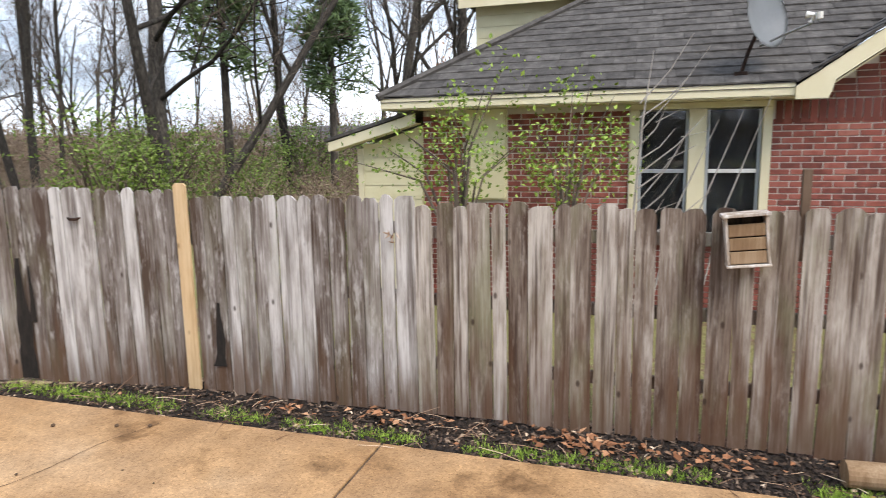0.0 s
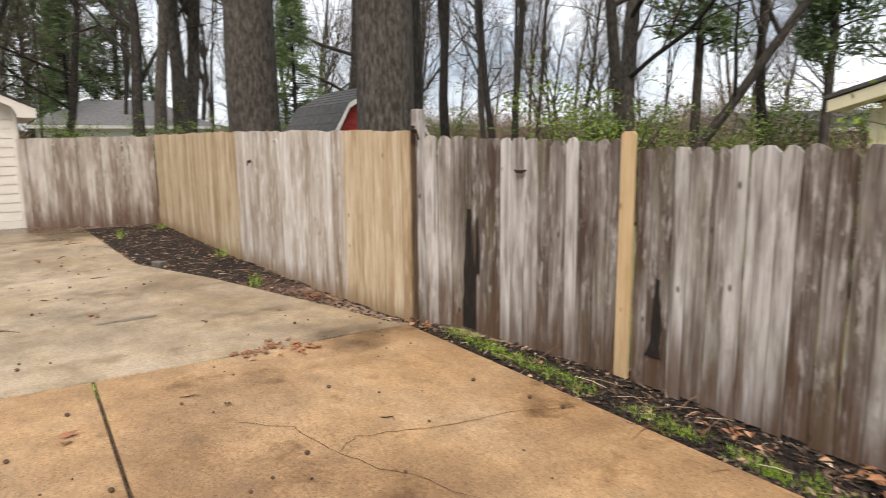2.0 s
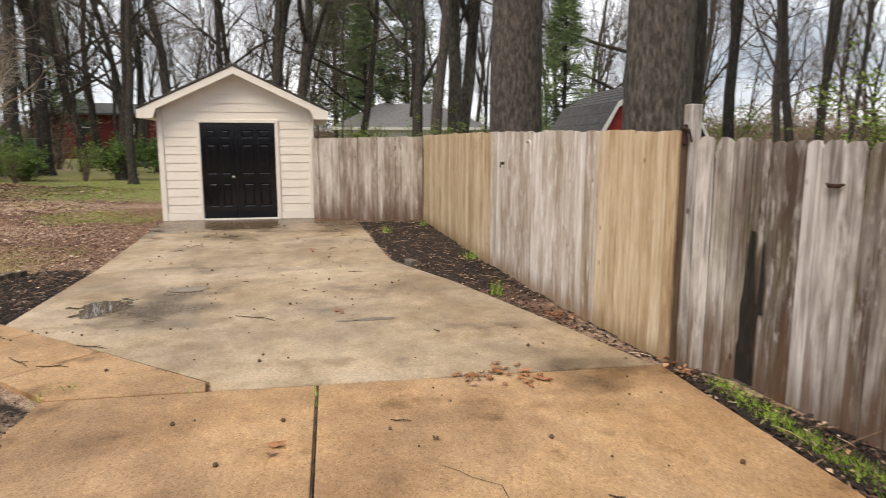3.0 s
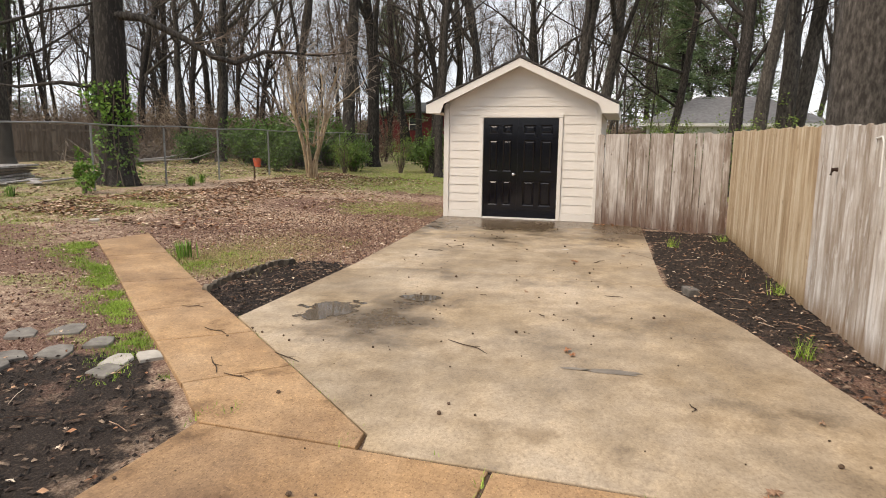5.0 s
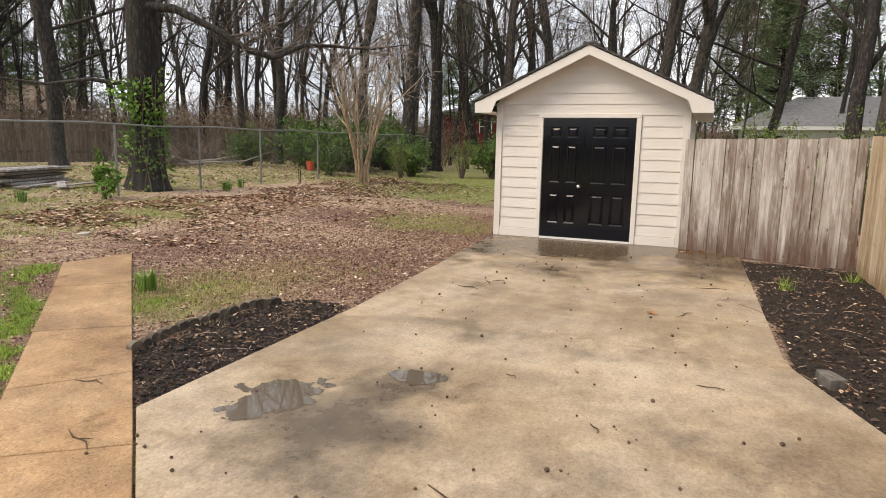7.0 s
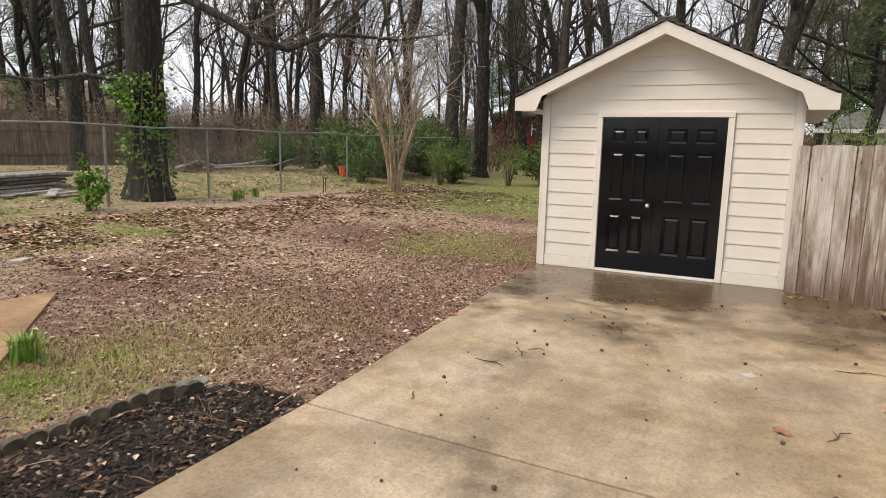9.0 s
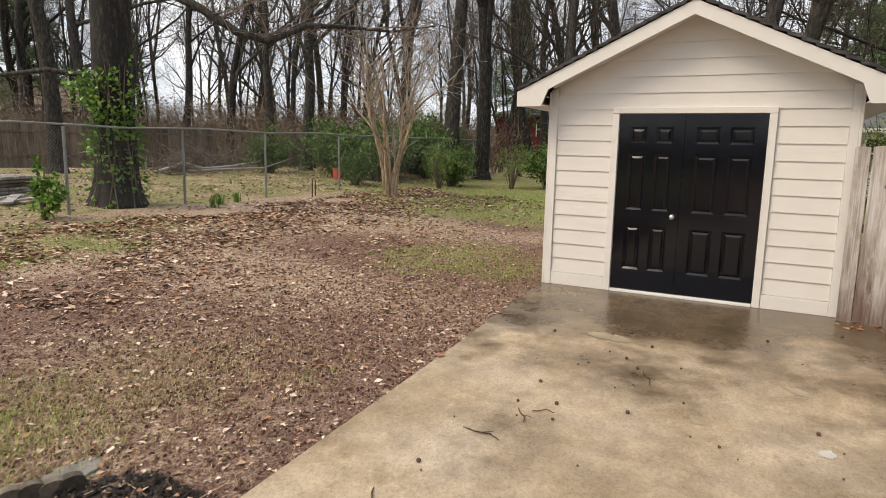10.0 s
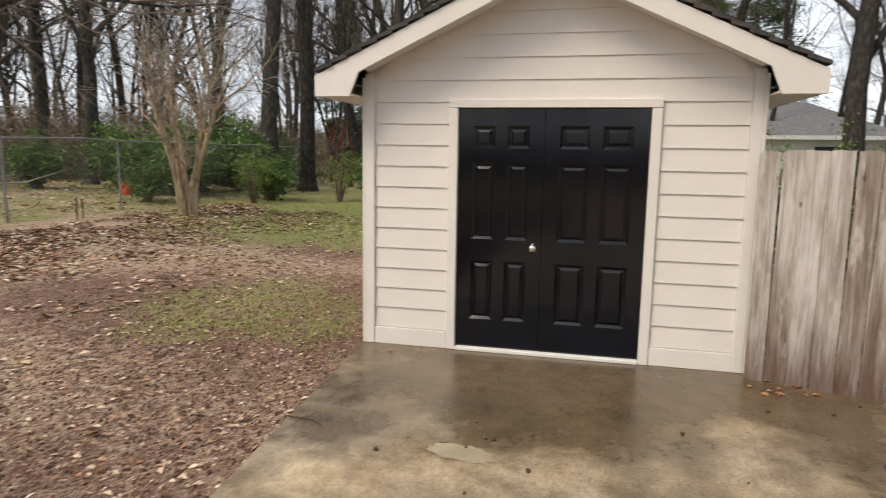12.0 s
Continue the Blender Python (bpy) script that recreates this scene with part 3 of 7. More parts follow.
def ground_material():
    m = bpy.data.materials.new("yard_soil")
    m.use_nodes = True
    nd, ln = m.node_tree.nodes, m.node_tree.links
    bsdf = nd["Principled BSDF"]
    geo, att, sep = nd.new("ShaderNodeNewGeometry"), nd.new("ShaderNodeVertexColor"), nd.new("ShaderNodeSeparateColor")
    att.layer_name = "soil"
    ln.new(att.outputs["Color"], sep.inputs["Color"])

    def noise_node(scale, detail=6, rough=0.65):
        n = nd.new("ShaderNodeTexNoise")
        n.inputs["Scale"].default_value, n.inputs["Detail"].default_value, n.inputs["Roughness"].default_value = scale, detail, rough
        ln.new(geo.outputs["Position"], n.inputs["Vector"])
        return n

    def ramp_node(source, stops):
        r = nd.new("ShaderNodeValToRGB")
        while len(r.color_ramp.elements) < len(stops):
            r.color_ramp.elements.new(0.5)
        for e, (p, c) in zip(r.color_ramp.elements, stops):
            e.position, e.color = p, (*c, 1)
        ln.new(source, r.inputs["Fac"])
        return r.outputs[0]

    def masked(channel, breakup, a, b):
        s = nd.new("ShaderNodeMath")
        s.operation = "ADD"
        ln.new(channel, s.inputs[0])
        ln.new(breakup.outputs["Fac"], s.inputs[1])
        r = nd.new("ShaderNodeMapRange")
        r.inputs["From Min"].default_value, r.inputs["From Max"].default_value = 0.78, 1.02
        ln.new(s.outputs[0], r.inputs["Value"])
        x = nd.new("ShaderNodeMixRGB")
        ln.new(r.outputs[0], x.inputs[0])
        ln.new(a, x.inputs[1])
        ln.new(b, x.inputs[2])
        return x.outputs[0]

    fine, mid, coarse = noise_node(55, 5, 0.75), noise_node(9, 6), noise_node(3, 5)
    soil = ramp_node(fine.outputs["Fac"], ((0.32, (0.055, 0.03, 0.023)), (0.5, (0.19, 0.105, 0.078)), (0.66, (0.44, 0.30, 0.23))))
    litter = ramp_node(fine.outputs["Fac"], ((0.32, (0.10, 0.06, 0.042)), (0.48, (0.42, 0.29, 0.205)), (0.64, (0.70, 0.55, 0.42))))
    grass = ramp_node(fine.outputs["Fac"], ((0.3, (0.10, 0.09, 0.035)), (0.5, (0.25, 0.25, 0.095)), (0.68, (0.46, 0.43, 0.24))))
    mulch = ramp_node(fine.outputs["Fac"], ((0.3, (0.012, 0.009, 0.008)), (0.52, (0.04, 0.03, 0.025)), (0.72, (0.13, 0.095, 0.07))))
    col = masked(sep.outputs["Blue"], mid, soil, litter)
    col = masked(sep.outputs["Red"], mid, col, grass)
    col = masked(sep.outputs["Green"], coarse, col, mulch)
    ln.new(col, bsdf.inputs["Base Color"])
    bsdf.inputs["Roughness"].default_value = 0.92
    bsdf.inputs["Specular IOR Level"].default_value = 0.25
    b = nd.new("ShaderNodeBump")
    b.inputs["Strength"].default_value, b.inputs["Distance"].default_value = 0.9, 0.03
    ln.new(fine.outputs["Fac"], b.inputs["Height"])
    ln.new(b.outputs["Normal"], bsdf.inputs["Normal"])
    return m


ground = mesh_part("ground", ground_mesh(), ground_material())
tagged(ground, "bare brown yard soil with leaf litter and thin grass", "ground", kind="structure")

# ---- board fences ----
def board_mesh(seed, ear=0.018, thick=0.017):
    """One dog-eared fence board a metre high, with a worn, uneven top."""
    rng = random.Random(seed)
    w, e = 0.5, ear / 0.14
    top = [(-w, 1 - ear * rng.uniform(0.6, 1.6)), (-w + e * rng.uniform(0.8, 1.8), 1 - rng.uniform(0, 0.006)), (0.02 * rng.uniform(-1, 1), 1 + rng.uniform(-0.006, 0.004)),
           (w - e * rng.uniform(0.8, 1.8), 1 - rng.uniform(0, 0.006)), (w, 1 - ear * rng.uniform(0.6, 1.6))]
    side = [(w, 0.66), (w + rng.uniform(-0.03, 0.02), 0.33), (w, 0.0)]
    side2 = [(-w, 0.0), (-w + rng.uniform(-0.02, 0.03), 0.33), (-w, 0.66)]
    outline = top + side + side2
    bm = bmesh.new()
    front = [bm.verts.new((x, 0, z)) for x, z in outline]
    back = [bm.verts.new((x, thick, z)) for x, z in outline]
    bm.faces.new(front[::-1])
    bm.faces.new(back)
    n = len(outline)
    for i in range(n):
        bm.faces.new((front[i], front[(i + 1) % n], back[(i + 1) % n], back[i]))
    bmesh.ops.recalc_face_normals(bm, faces=bm.faces)
    me = bpy.data.meshes.new("board")
    bm.to_mesh(me)
    bm.free()
    return me


BOARDS = {}


def board(parent, mat, place, width, height, seed, lean=0.0, turn=0.0, label=""):
    key = (mat.name, seed % 7)
    if key not in BOARDS:
        BOARDS[key] = board_mesh(seed % 7, 0.022 if mat in (M_GREY, M_BROWN) else 0.006)
    ob = mesh_part("board", BOARDS[key], mat, parent, label)
    ob.matrix_basis = pose(*place, 0, lean, turn) @ Matrix.Diagonal((width, 1, height, 1))
    return ob


def fence_run(name, label, a, b, top_a, top_b, mat, seed, width=0.14, gap=0.004, jitter=0.01, lean=0.4, special=None, behind=0.03, group="board fence panels"):
    """A panel of upright boards from a to b on two rails; special(s, length) may give another material for a board."""
    rng = random.Random(seed)
    ax, ay = a
    length = math.hypot(b[0] - ax, b[1] - ay)
    ang = math.degrees(math.atan2(b[1] - ay, b[0] - ax))
    root = thing(name, label, "fence", pose(ax, ay, 0, 0, 0, ang), group)
    n = max(1, round(length / width))
    cuts = [rng.uniform(0.72, 1.22) if n > 3 else 1.0 for _ in range(n)]
    total, run = sum(cuts), 0.0
    for i in range(n):
        step = cuts[i] * length / total
        s = run + step / 2
        run += step
        h = top_a + (top_b - top_a) * s / length + rng.uniform(-jitter, jitter)
        use = special(s) if special and special(s) else mat
        z0 = -0.02 + rng.uniform(-0.015, 0.02)
        g = gap * rng.uniform(0.5, 2.0) + 0.002
        board(root, use, (s, rng.uniform(-0.003, 0.003), z0), step - g, h - z0, rng.randrange(99), rng.uniform(-lean, lean))
    for z in (0.32, top_a * 0.52, top_a - 0.25):
        part("rail", box(0.0, length, 0.022, 0.06, z, z + 0.085, 0.004), M_BROWN, root)
    return root


# long fence beside the driveway, from the gate post to the far corner
FENCE_PTS = [(-5.12, 5.37), (-6.25, 5.25), (-7.75, 5.14), (-9.3, 5.03), (-14.68, 4.87)]
fence_run("board_fence", "tan weathered board fence panel beside the driveway", FENCE_PTS[1], FENCE_PTS[0], 1.73, 1.70, M_TAN, 2)
fence_run("board_fence", "pale grey weathered board fence panel beside the mulch bed", FENCE_PTS[3], FENCE_PTS[1], 1.78, 1.73, M_PALE, 3)
fence_run("board_fence", "tan weathered board fence panel along the mulch bed", FENCE_PTS[4], FENCE_PTS[3], 1.82, 1.78, M_TAN, 4)
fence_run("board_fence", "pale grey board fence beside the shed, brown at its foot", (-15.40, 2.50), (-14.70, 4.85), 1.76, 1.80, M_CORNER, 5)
# front fence, older and greyer
fence_run("board_fence", "short grey weathered board fence turning from the gate post", (-5.02, 5.46), (-4.72, 5.68), 1.66, 1.64, M_GREY, 6, jitter=0.008)
fence_run("board_fence", "grey weathered board fence with black stains", (-4.72, 5.68), (-3.17, 5.87), 1.64, 1.60, M_GREY, 7, width=0.135)
fence_run("board_fence", "grey-brown weathered board fence with uneven tops", (-3.06, 5.88), (-1.22, 5.92), 1.55, 1.57, M_GREY, 8, width=0.13, gap=0.006)
fence_run("board_fence", "brown weathered board fence with rotten tops and gaps", (-1.22, 5.92), (6.8, 5.98), 1.52, 1.50, M_BROWN, 9, width=0.135, gap=0.006, jitter=0.022, lean=0.8)


def fence_extras():
    """The gate post with its latch, the blond board, stains, the hook, the wall box and the stuck leaf."""
    post = thing("fence_post", "weathered fence post with a rusty latch beside the board fence", "fence post", pose(-5.07, 5.42, 0, 0, 0, 8))
    part("post", box(-0.045, 0.045, -0.03, 0.06, -0.1, 1.88, 0.006), M_GREY, post)
    part("cover_strip", box(-0.02, 0.025, -0.055, -0.032, -0.05, 1.66, 0.003), M_ROT, post, "dark rotten strip")
    latch = part("latch", box(0.0, 0.05, -0.075, -0.057, 1.60, 1.74, 0.006), M_RUST, post, "rusty dark iron latch")
    part("hasp", tube([(0.02, -0.08, 1.72), (0.09, -0.085, 1.70), (0.12, -0.08, 1.62)], [0.012, 0.011, 0.009], 6), M_RUST, latch)
    blond = thing("fence_picket", "new blond pine board nailed into the old grey fence", "fence board", pose(-3.115, 5.86, 0, 0, 0, 4))
    part("board", board_plain(0.105, 1.655, 0.022), M_BLOND, blond)
    for sx, z0, z1, w, y in ((-4.70, 0.0, 1.04, 0.17, 5.672), (-4.57, 0.5, 0.98, 0.05, 5.688), (-2.88, 0.2, 0.72, 0.085, 5.875)):
        st = part("stain", stain_mesh(w, z1 - z0), M_SOOT, m=pose(sx, y, z0, 0, 0, 6))
        tagged(st, "black burn stain on the grey fence boards", "stain", kind="structure")
    hook = part("bracket", tube([(-0.06, 0, 0.012), (-0.03, -0.012, 0), (0.03, -0.012, 0), (0.06, 0, 0.012)], [0.006, 0.013, 0.013, 0.006], 6), M_RUST, m=pose(-4.08, 5.745, 1.37, 0, 0, 7))
    tagged(hook, "dark bent metal bracket on the fence board", "bracket")
    crate = thing("wall_box", "old weathered wooden box hung on the fence", "box", pose(0.89, 5.885, 1.20, 0, -6, 0))
    part("back", box(-0.10, 0.10, -0.012, 0.0, 0.0, 0.27), M_ROT, crate)
    for x0, x1 in ((-0.115, -0.10), (0.10, 0.115)):
        part("side", box(x0, x1, -0.12, 0.0, 0.0, 0.28, 0.002), M_PALE, crate)
    part("lid", box(-0.13, 0.125, -0.15, 0.0, 0.281, 0.30, 0.003), M_PALE, crate, "pale grey lid board")
    part("floor_board", box(-0.12, 0.12, -0.13, 0.0, -0.016, -0.001, 0.003), M_PALE, crate)
    for z in (0.005, 0.085, 0.165):
        part("slat", box(-0.098, 0.098, -0.115, -0.10, z, z + 0.072, 0.003), M_LOG, crate)
    stump = part("stub", box(-0.025, 0.025, 0.06, 0.10, 1.2, 1.74, 0.004), M_ROT, m=pose(1.2, 5.9, 0))
    tagged(stump, "dark old post stub behind the board fence", "fence post")
    log = part("log", tube([(0, 0, 0), (0.5, 0.01, 0), (1.3, 0.02, 0.01)], [0.075, 0.078, 0.07], 18), M_LOG, m=pose(1.42, 5.62, 0.06, 0, 0, 3))
    tagged(log, "short tan-brown round log beside the fence", "log")
    drain = part("wall_hook", tube([(0, 0, 0), (0, -0.04, 0.0), (0, -0.05, -0.05)], [0.02, 0.018, 0.012], 8), M_RUST, m=pose(-8.7, 5.05, 1.38))
    tagged(drain, "small rusty hook on the pale fence", "hook")
    wire = part("wire", tube([(-0.2, 0, 0.0), (0.12, -0.005, 0.02), (0.17, -0.005, -0.02), (0.18, 0, -0.35)], [0.006] * 4, 6), M_WHITE, m=pose(-7.95, 5.12, 1.64, 0, 0, -4))
    tagged(wire, "thin white wire stapled to the pale fence", "wire")


def board_plain(w, h, t):
    bm = bmesh.new()
    pts = [(-w / 2, 0), (w / 2, 0), (w / 2, h - 0.02), (w / 2 - 0.02, h), (-w / 2 + 0.02, h), (-w / 2, h - 0.02)]
    a = [bm.verts.new((x, -t, z)) for x, z in pts]
    b = [bm.verts.new((x, 0, z)) for x, z in pts]
    bm.faces.new(a)
    bm.faces.new(b[::-1])
    for i in range(6):
        bm.faces.new((a[i], a[(i + 1) % 6], b[(i + 1) % 6], b[i]))
    bmesh.ops.recalc_face_normals(bm, faces=bm.faces)
    return bm


def stain_mesh(w, h):
    """A ragged, upward-tapering film of soot."""
    bm = bmesh.new()
    n, left, right = 14, [], []
    for i in range(n + 1):
        k = i / n
        half = w / 2 * (1 - 0.75 * k ** 1.5 + 0.35 * math.exp(-7 * k)) * (1 + 0.35 * noise.noise((k * 5, w * 40, 2)))
        sway = 0.12 * w * math.sin(5 * k) + k * 0.35 * w
        left.append(bm.verts.new((sway - half, -0.004, k * h)))
        right.append(bm.verts.new((sway + half, -0.004, k * h)))
    for i in range(n):
        bm.faces.new((left[i], right[i], right[i + 1], left[i + 1]))
    return bm


fence_extras()

# ---- garden shed ----
SHED = pose(-15.48, 0.926, 0, 0, 0, 1.8)
shed = thing("garden_shed", "cream lap-sided garden shed with gable roof and black double doors", "shed", SHED)
HALF, DEPTH, WALL, DOOR0, DOOR1, DOOR_H = 1.59, 3.6, 2.42, -0.765, 0.78, 2.08
PITCH = 0.47


def gable_z(y, top):
    return top - PITCH * abs(y)


def build_shed():
    bm = bmesh.new()
    ridge = WALL + PITCH * HALF
    # body behind the cladding: sides, back, gable, and the front beside and over the doors
    for x0, x1 in ((-DEPTH, -DEPTH + 0.1), (-0.12, -0.03)):
        outline = [(-HALF, 0), (HALF, 0), (HALF, WALL), (0, ridge), (-HALF, WALL)] if x0 < -1 else None
        shapes = [outline] if outline else [[(-HALF, 0), (DOOR0 - 0.02, 0), (DOOR0 - 0.02, WALL), (-HALF, WALL)], [(DOOR1 + 0.02, 0), (HALF, 0), (HALF, WALL), (DOOR1 + 0.02, WALL)],
                                            [(DOOR0 - 0.02, DOOR_H + 0.02), (DOOR1 + 0.02, DOOR_H + 0.02), (DOOR1 + 0.02, WALL), (DOOR0 - 0.02, WALL)], [(-HALF, WALL), (HALF, WALL), (0, ridge)]]
        for sh in shapes:
            lo = [bm.verts.new((x0, y, z)) for y, z in sh]
            hi = [bm.verts.new((x1, y, z)) for y, z in sh]
            bm.faces.new(lo)
            bm.faces.new(hi)
            for i in range(len(sh)):
                bm.faces.new((lo[i], lo[(i + 1) % len(sh)], hi[(i + 1) % len(sh)], hi[i]))
    for s in (-1, 1):
        add_box(bm, -DEPTH + 0.1, -0.12, min(s * HALF, s * (HALF - 0.1)), max(s * HALF, s * (HALF - 0.1)), 0, WALL)
    bmesh.ops.recalc_face_normals(bm, faces=bm.faces)
    part("wall", bm, M_CREAM, shed)
    # lap siding on the front
    lap, z = 0.1797, 0.158
    top_in = ridge - 0.02
    while z < top_in - 0.03:
        z1 = min(z + lap, top_in)
        spans = [(-HALF + 0.085, HALF - 0.085)]
        if z < DOOR_H + 0.02:
            spans = [(-HALF + 0.085, DOOR0 - 0.085), (DOOR1 + 0.085, HALF - 0.085)]
        for y0, y1 in spans:
            def lim(zz, y):
                if zz <= WALL - 0.02:
                    return y
                half = max(0.02, (top_in - zz) / PITCH)
                return max(-half, min(half, y))
            b = bmesh.new()
            low = [b.verts.new((-0.028, lim(z, y0), z)), b.verts.new((-0.028, lim(z, y1), z)), b.verts.new((-0.002, lim(z, y1), z)), b.verts.new((-0.002, lim(z, y0), z))]
            zt = min(z1 + 0.012, top_in)
            high = [b.verts.new((-0.028, lim(zt, y0), zt)), b.verts.new((-0.028, lim(zt, y1), zt)), b.verts.new((-0.015, lim(zt, y1), zt)), b.verts.new((-0.015, lim(zt, y0), zt))]
            b.faces.new(low)
            b.faces.new(high[::-1])
            for i in range(4):
                b.faces.new((low[i], high[i], high[(i + 1) % 4], low[(i + 1) % 4]))
            bmesh.ops.recalc_face_normals(b, faces=b.faces)
            part("siding_board", b, M_CREAM, shed)
        z = z1
    # side siding, one board a course
    for s in (-1, 1):
        z = 0.141
        while z < WALL - 0.05:
            zt = min(z + lap, WALL)
            y0 = s * (HALF + 0.002)
            b = bmesh.new()
            vs = [b.verts.new((x, y, zz)) for x in (-DEPTH, -0.09) for y, zz in ((y0, z), (y0 + s * 0.022, z), (y0 + s * 0.006, zt), (y0, zt))]
            for f in ((0, 1, 2, 3), (7, 6, 5, 4), (0, 4, 5, 1), (1, 5, 6, 2), (2, 6, 7, 3), (3, 7, 4, 0)):
                b.faces.new([vs[i] for i in f])
            bmesh.ops.recalc_face_normals(b, faces=b.faces)
            part("siding_board", b, M_CREAM, shed)
            z += lap
    # trim: skirt, corners, door casing
    part("skirt_board", box(-0.03, 0.012, -HALF + 0.085, DOOR0 - 0.085, 0.0, 0.152, 0.003), M_TRIM, shed)
    part("skirt_board", box(-0.03, 0.012, DOOR1 + 0.085, HALF - 0.085, 0.0, 0.152, 0.003), M_TRIM, shed)
    for s in (-1, 1):
        part("corner_trim", box(-0.03, 0.02, min(s * HALF, s * (HALF - 0.083)), max(s * HALF, s * (HALF - 0.083)), 0.0, WALL - 0.05, 0.004), M_TRIM, shed)
        part("corner_trim", box(-0.088, 0.02, min(s * (HALF + 0.001), s * (HALF + 0.026)), max(s * (HALF + 0.001), s * (HALF + 0.026)), 0.0, WALL - 0.08, 0.004), M_TRIM, shed)
    part("door_casing", box(-0.1, 0.022, DOOR0 - 0.082, DOOR0 - 0.004, 0.0, DOOR_H + 0.004, 0.004), M_TRIM, shed)
    part("door_casing", box(-0.1, 0.022, DOOR1 + 0.004, DOOR1 + 0.082, 0.0, DOOR_H + 0.004, 0.004), M_TRIM, shed)
    part("door_casing", box(-0.1, 0.024, DOOR0 - 0.082, DOOR1 + 0.082, DOOR_H + 0.006, DOOR_H + 0.075, 0.004), M_TRIM, shed)
    part("threshold", box(-0.1, 0.03, DOOR0, DOOR1, 0.0, 0.03, 0.004), M_WHITE, shed)
    # roof: two slopes with shingle courses, boxed rakes
    rt = WALL + PITCH * HALF + 0.10
    front, back, eave = 0.30, -DEPTH - 0.2, 1.93
    for s in (-1, 1):
        rows = 15
        for r in range(rows):
            b = bmesh.new()
            y0, y1 = eave * (1 - r / rows), eave * (1 - (r + 1.25) / rows)
            y1 = max(y1, 0)
            vs = [b.verts.new((x, s * yy, rt - PITCH * yy + dz)) for x in (back, front + 0.02) for yy, dz in ((y0, 0.022), (y1, 0.006), (y1, -0.03), (y0, -0.004))]
            for f in ((0, 1, 2, 3), (7, 6, 5, 4), (0, 4, 5, 1), (1, 5, 6, 2), (2, 6, 7, 3), (3, 7, 4, 0)):
                b.faces.new([vs[i] for i in f])
            bmesh.ops.recalc_face_normals(b, faces=b.faces)
            part("shingle_course", b, M_SHINGLE, shed)
        # rake board, widening into a box at the eave
        b = bmesh.new()
        prof = [(0, rt - 0.035), (eave, rt - PITCH * eave - 0.035), (eave, rt - PITCH * eave - 0.20), (eave - 0.30, rt - PITCH * eave - 0.20), (eave - 0.38, rt - PITCH * (eave - 0.38) - 0.185), (0, rt - 0.185)]
        f0 = [b.verts.new((front, s * y, z)) for y, z in prof]
        f1 = [b.verts.new((front - 0.03, s * y, z)) for y, z in prof]
        b.faces.new(f0)
        b.faces.new(f1[::-1])
        for i in range(len(prof)):
            b.faces.new((f0[i], f0[(i + 1) % 6], f1[(i + 1) % 6], f1[i]))
        bmesh.ops.recalc_face_normals(b, faces=b.faces)
        part("rake_board", b, M_TRIM, shed)
        # soffits under the rake and the eave, fascia along the side
        b = bmesh.new()
        ys = (eave - 0.38, 0.0)
        vs = [b.verts.new((x, s * y, rt - PITCH * y - 0.15 + d)) for x in (0.0, front - 0.032) for y in ys for d in (0, 0.02)]
        for f in ((0, 1, 3, 2), (4, 6, 7, 5), (0, 2, 6, 4), (1, 5, 7, 3), (0, 4, 5, 1), (2, 3, 7, 6)):
            b.faces.new([vs[i] for i in f])
        bmesh.ops.recalc_face_normals(b, faces=b.faces)
        part("soffit", b, M_TRIM, shed)
        ze = rt - PITCH * eave
        y_in, y_out = HALF + 0.03, eave - 0.022
        part("soffit", box(back, front - 0.032, min(s * y_in, s * y_out), max(s * y_in, s * y_out), ze - 0.19, ze - 0.175), M_TRIM, shed)
        part("fascia", box(back, front - 0.032, min(s * (eave - 0.02), s * eave), max(s * (eave - 0.02), s * eave), ze - 0.195, ze - 0.02), M_TRIM, shed)
    part("ridge_cap", prism([(back, -0.1), (front + 0.02, -0.1), (front + 0.02, 0.1), (back, 0.1)], rt - 0.028, rt + 0.018, 0.015), M_SHINGLE, shed)
    # doors
    seam = -0.045
    for side, (y0, y1) in (("left", (DOOR0, seam - 0.002)), ("right", (seam + 0.002, DOOR1))):
        door = part("door", box(-0.075, -0.044, y0, y1, 0.034, DOOR_H, 0.002), M_BLACK, shed, "black painted six-panel shed door")
        w = y1 - y0
        cols = [(y0 + 0.12, y0 + w / 2 - 0.05), (y0 + w / 2 + 0.05, y1 - 0.12)]
        rowsz = [(0.28, 0.80), (0.985, 1.635), (1.755, 1.94)]
        # stiles and rails stand proud; panels are raised fields between them
        b = bmesh.new()
        zs = [0.034, *[v for r in rowsz for v in r], DOOR_H]
        ysv = [y0, *[v for c in cols for v in c], y1]
        for k in range(0, len(ysv), 2):
            add_box(b, -0.044, -0.022, ysv[k], ysv[k + 1], 0.034, DOOR_H)
        for k in range(0, len(zs), 2):
            for c in cols:
                add_box(b, -0.044, -0.022, c[0], c[1], zs[k], zs[k + 1])
        part("door_frame", b, M_BLACK, door)
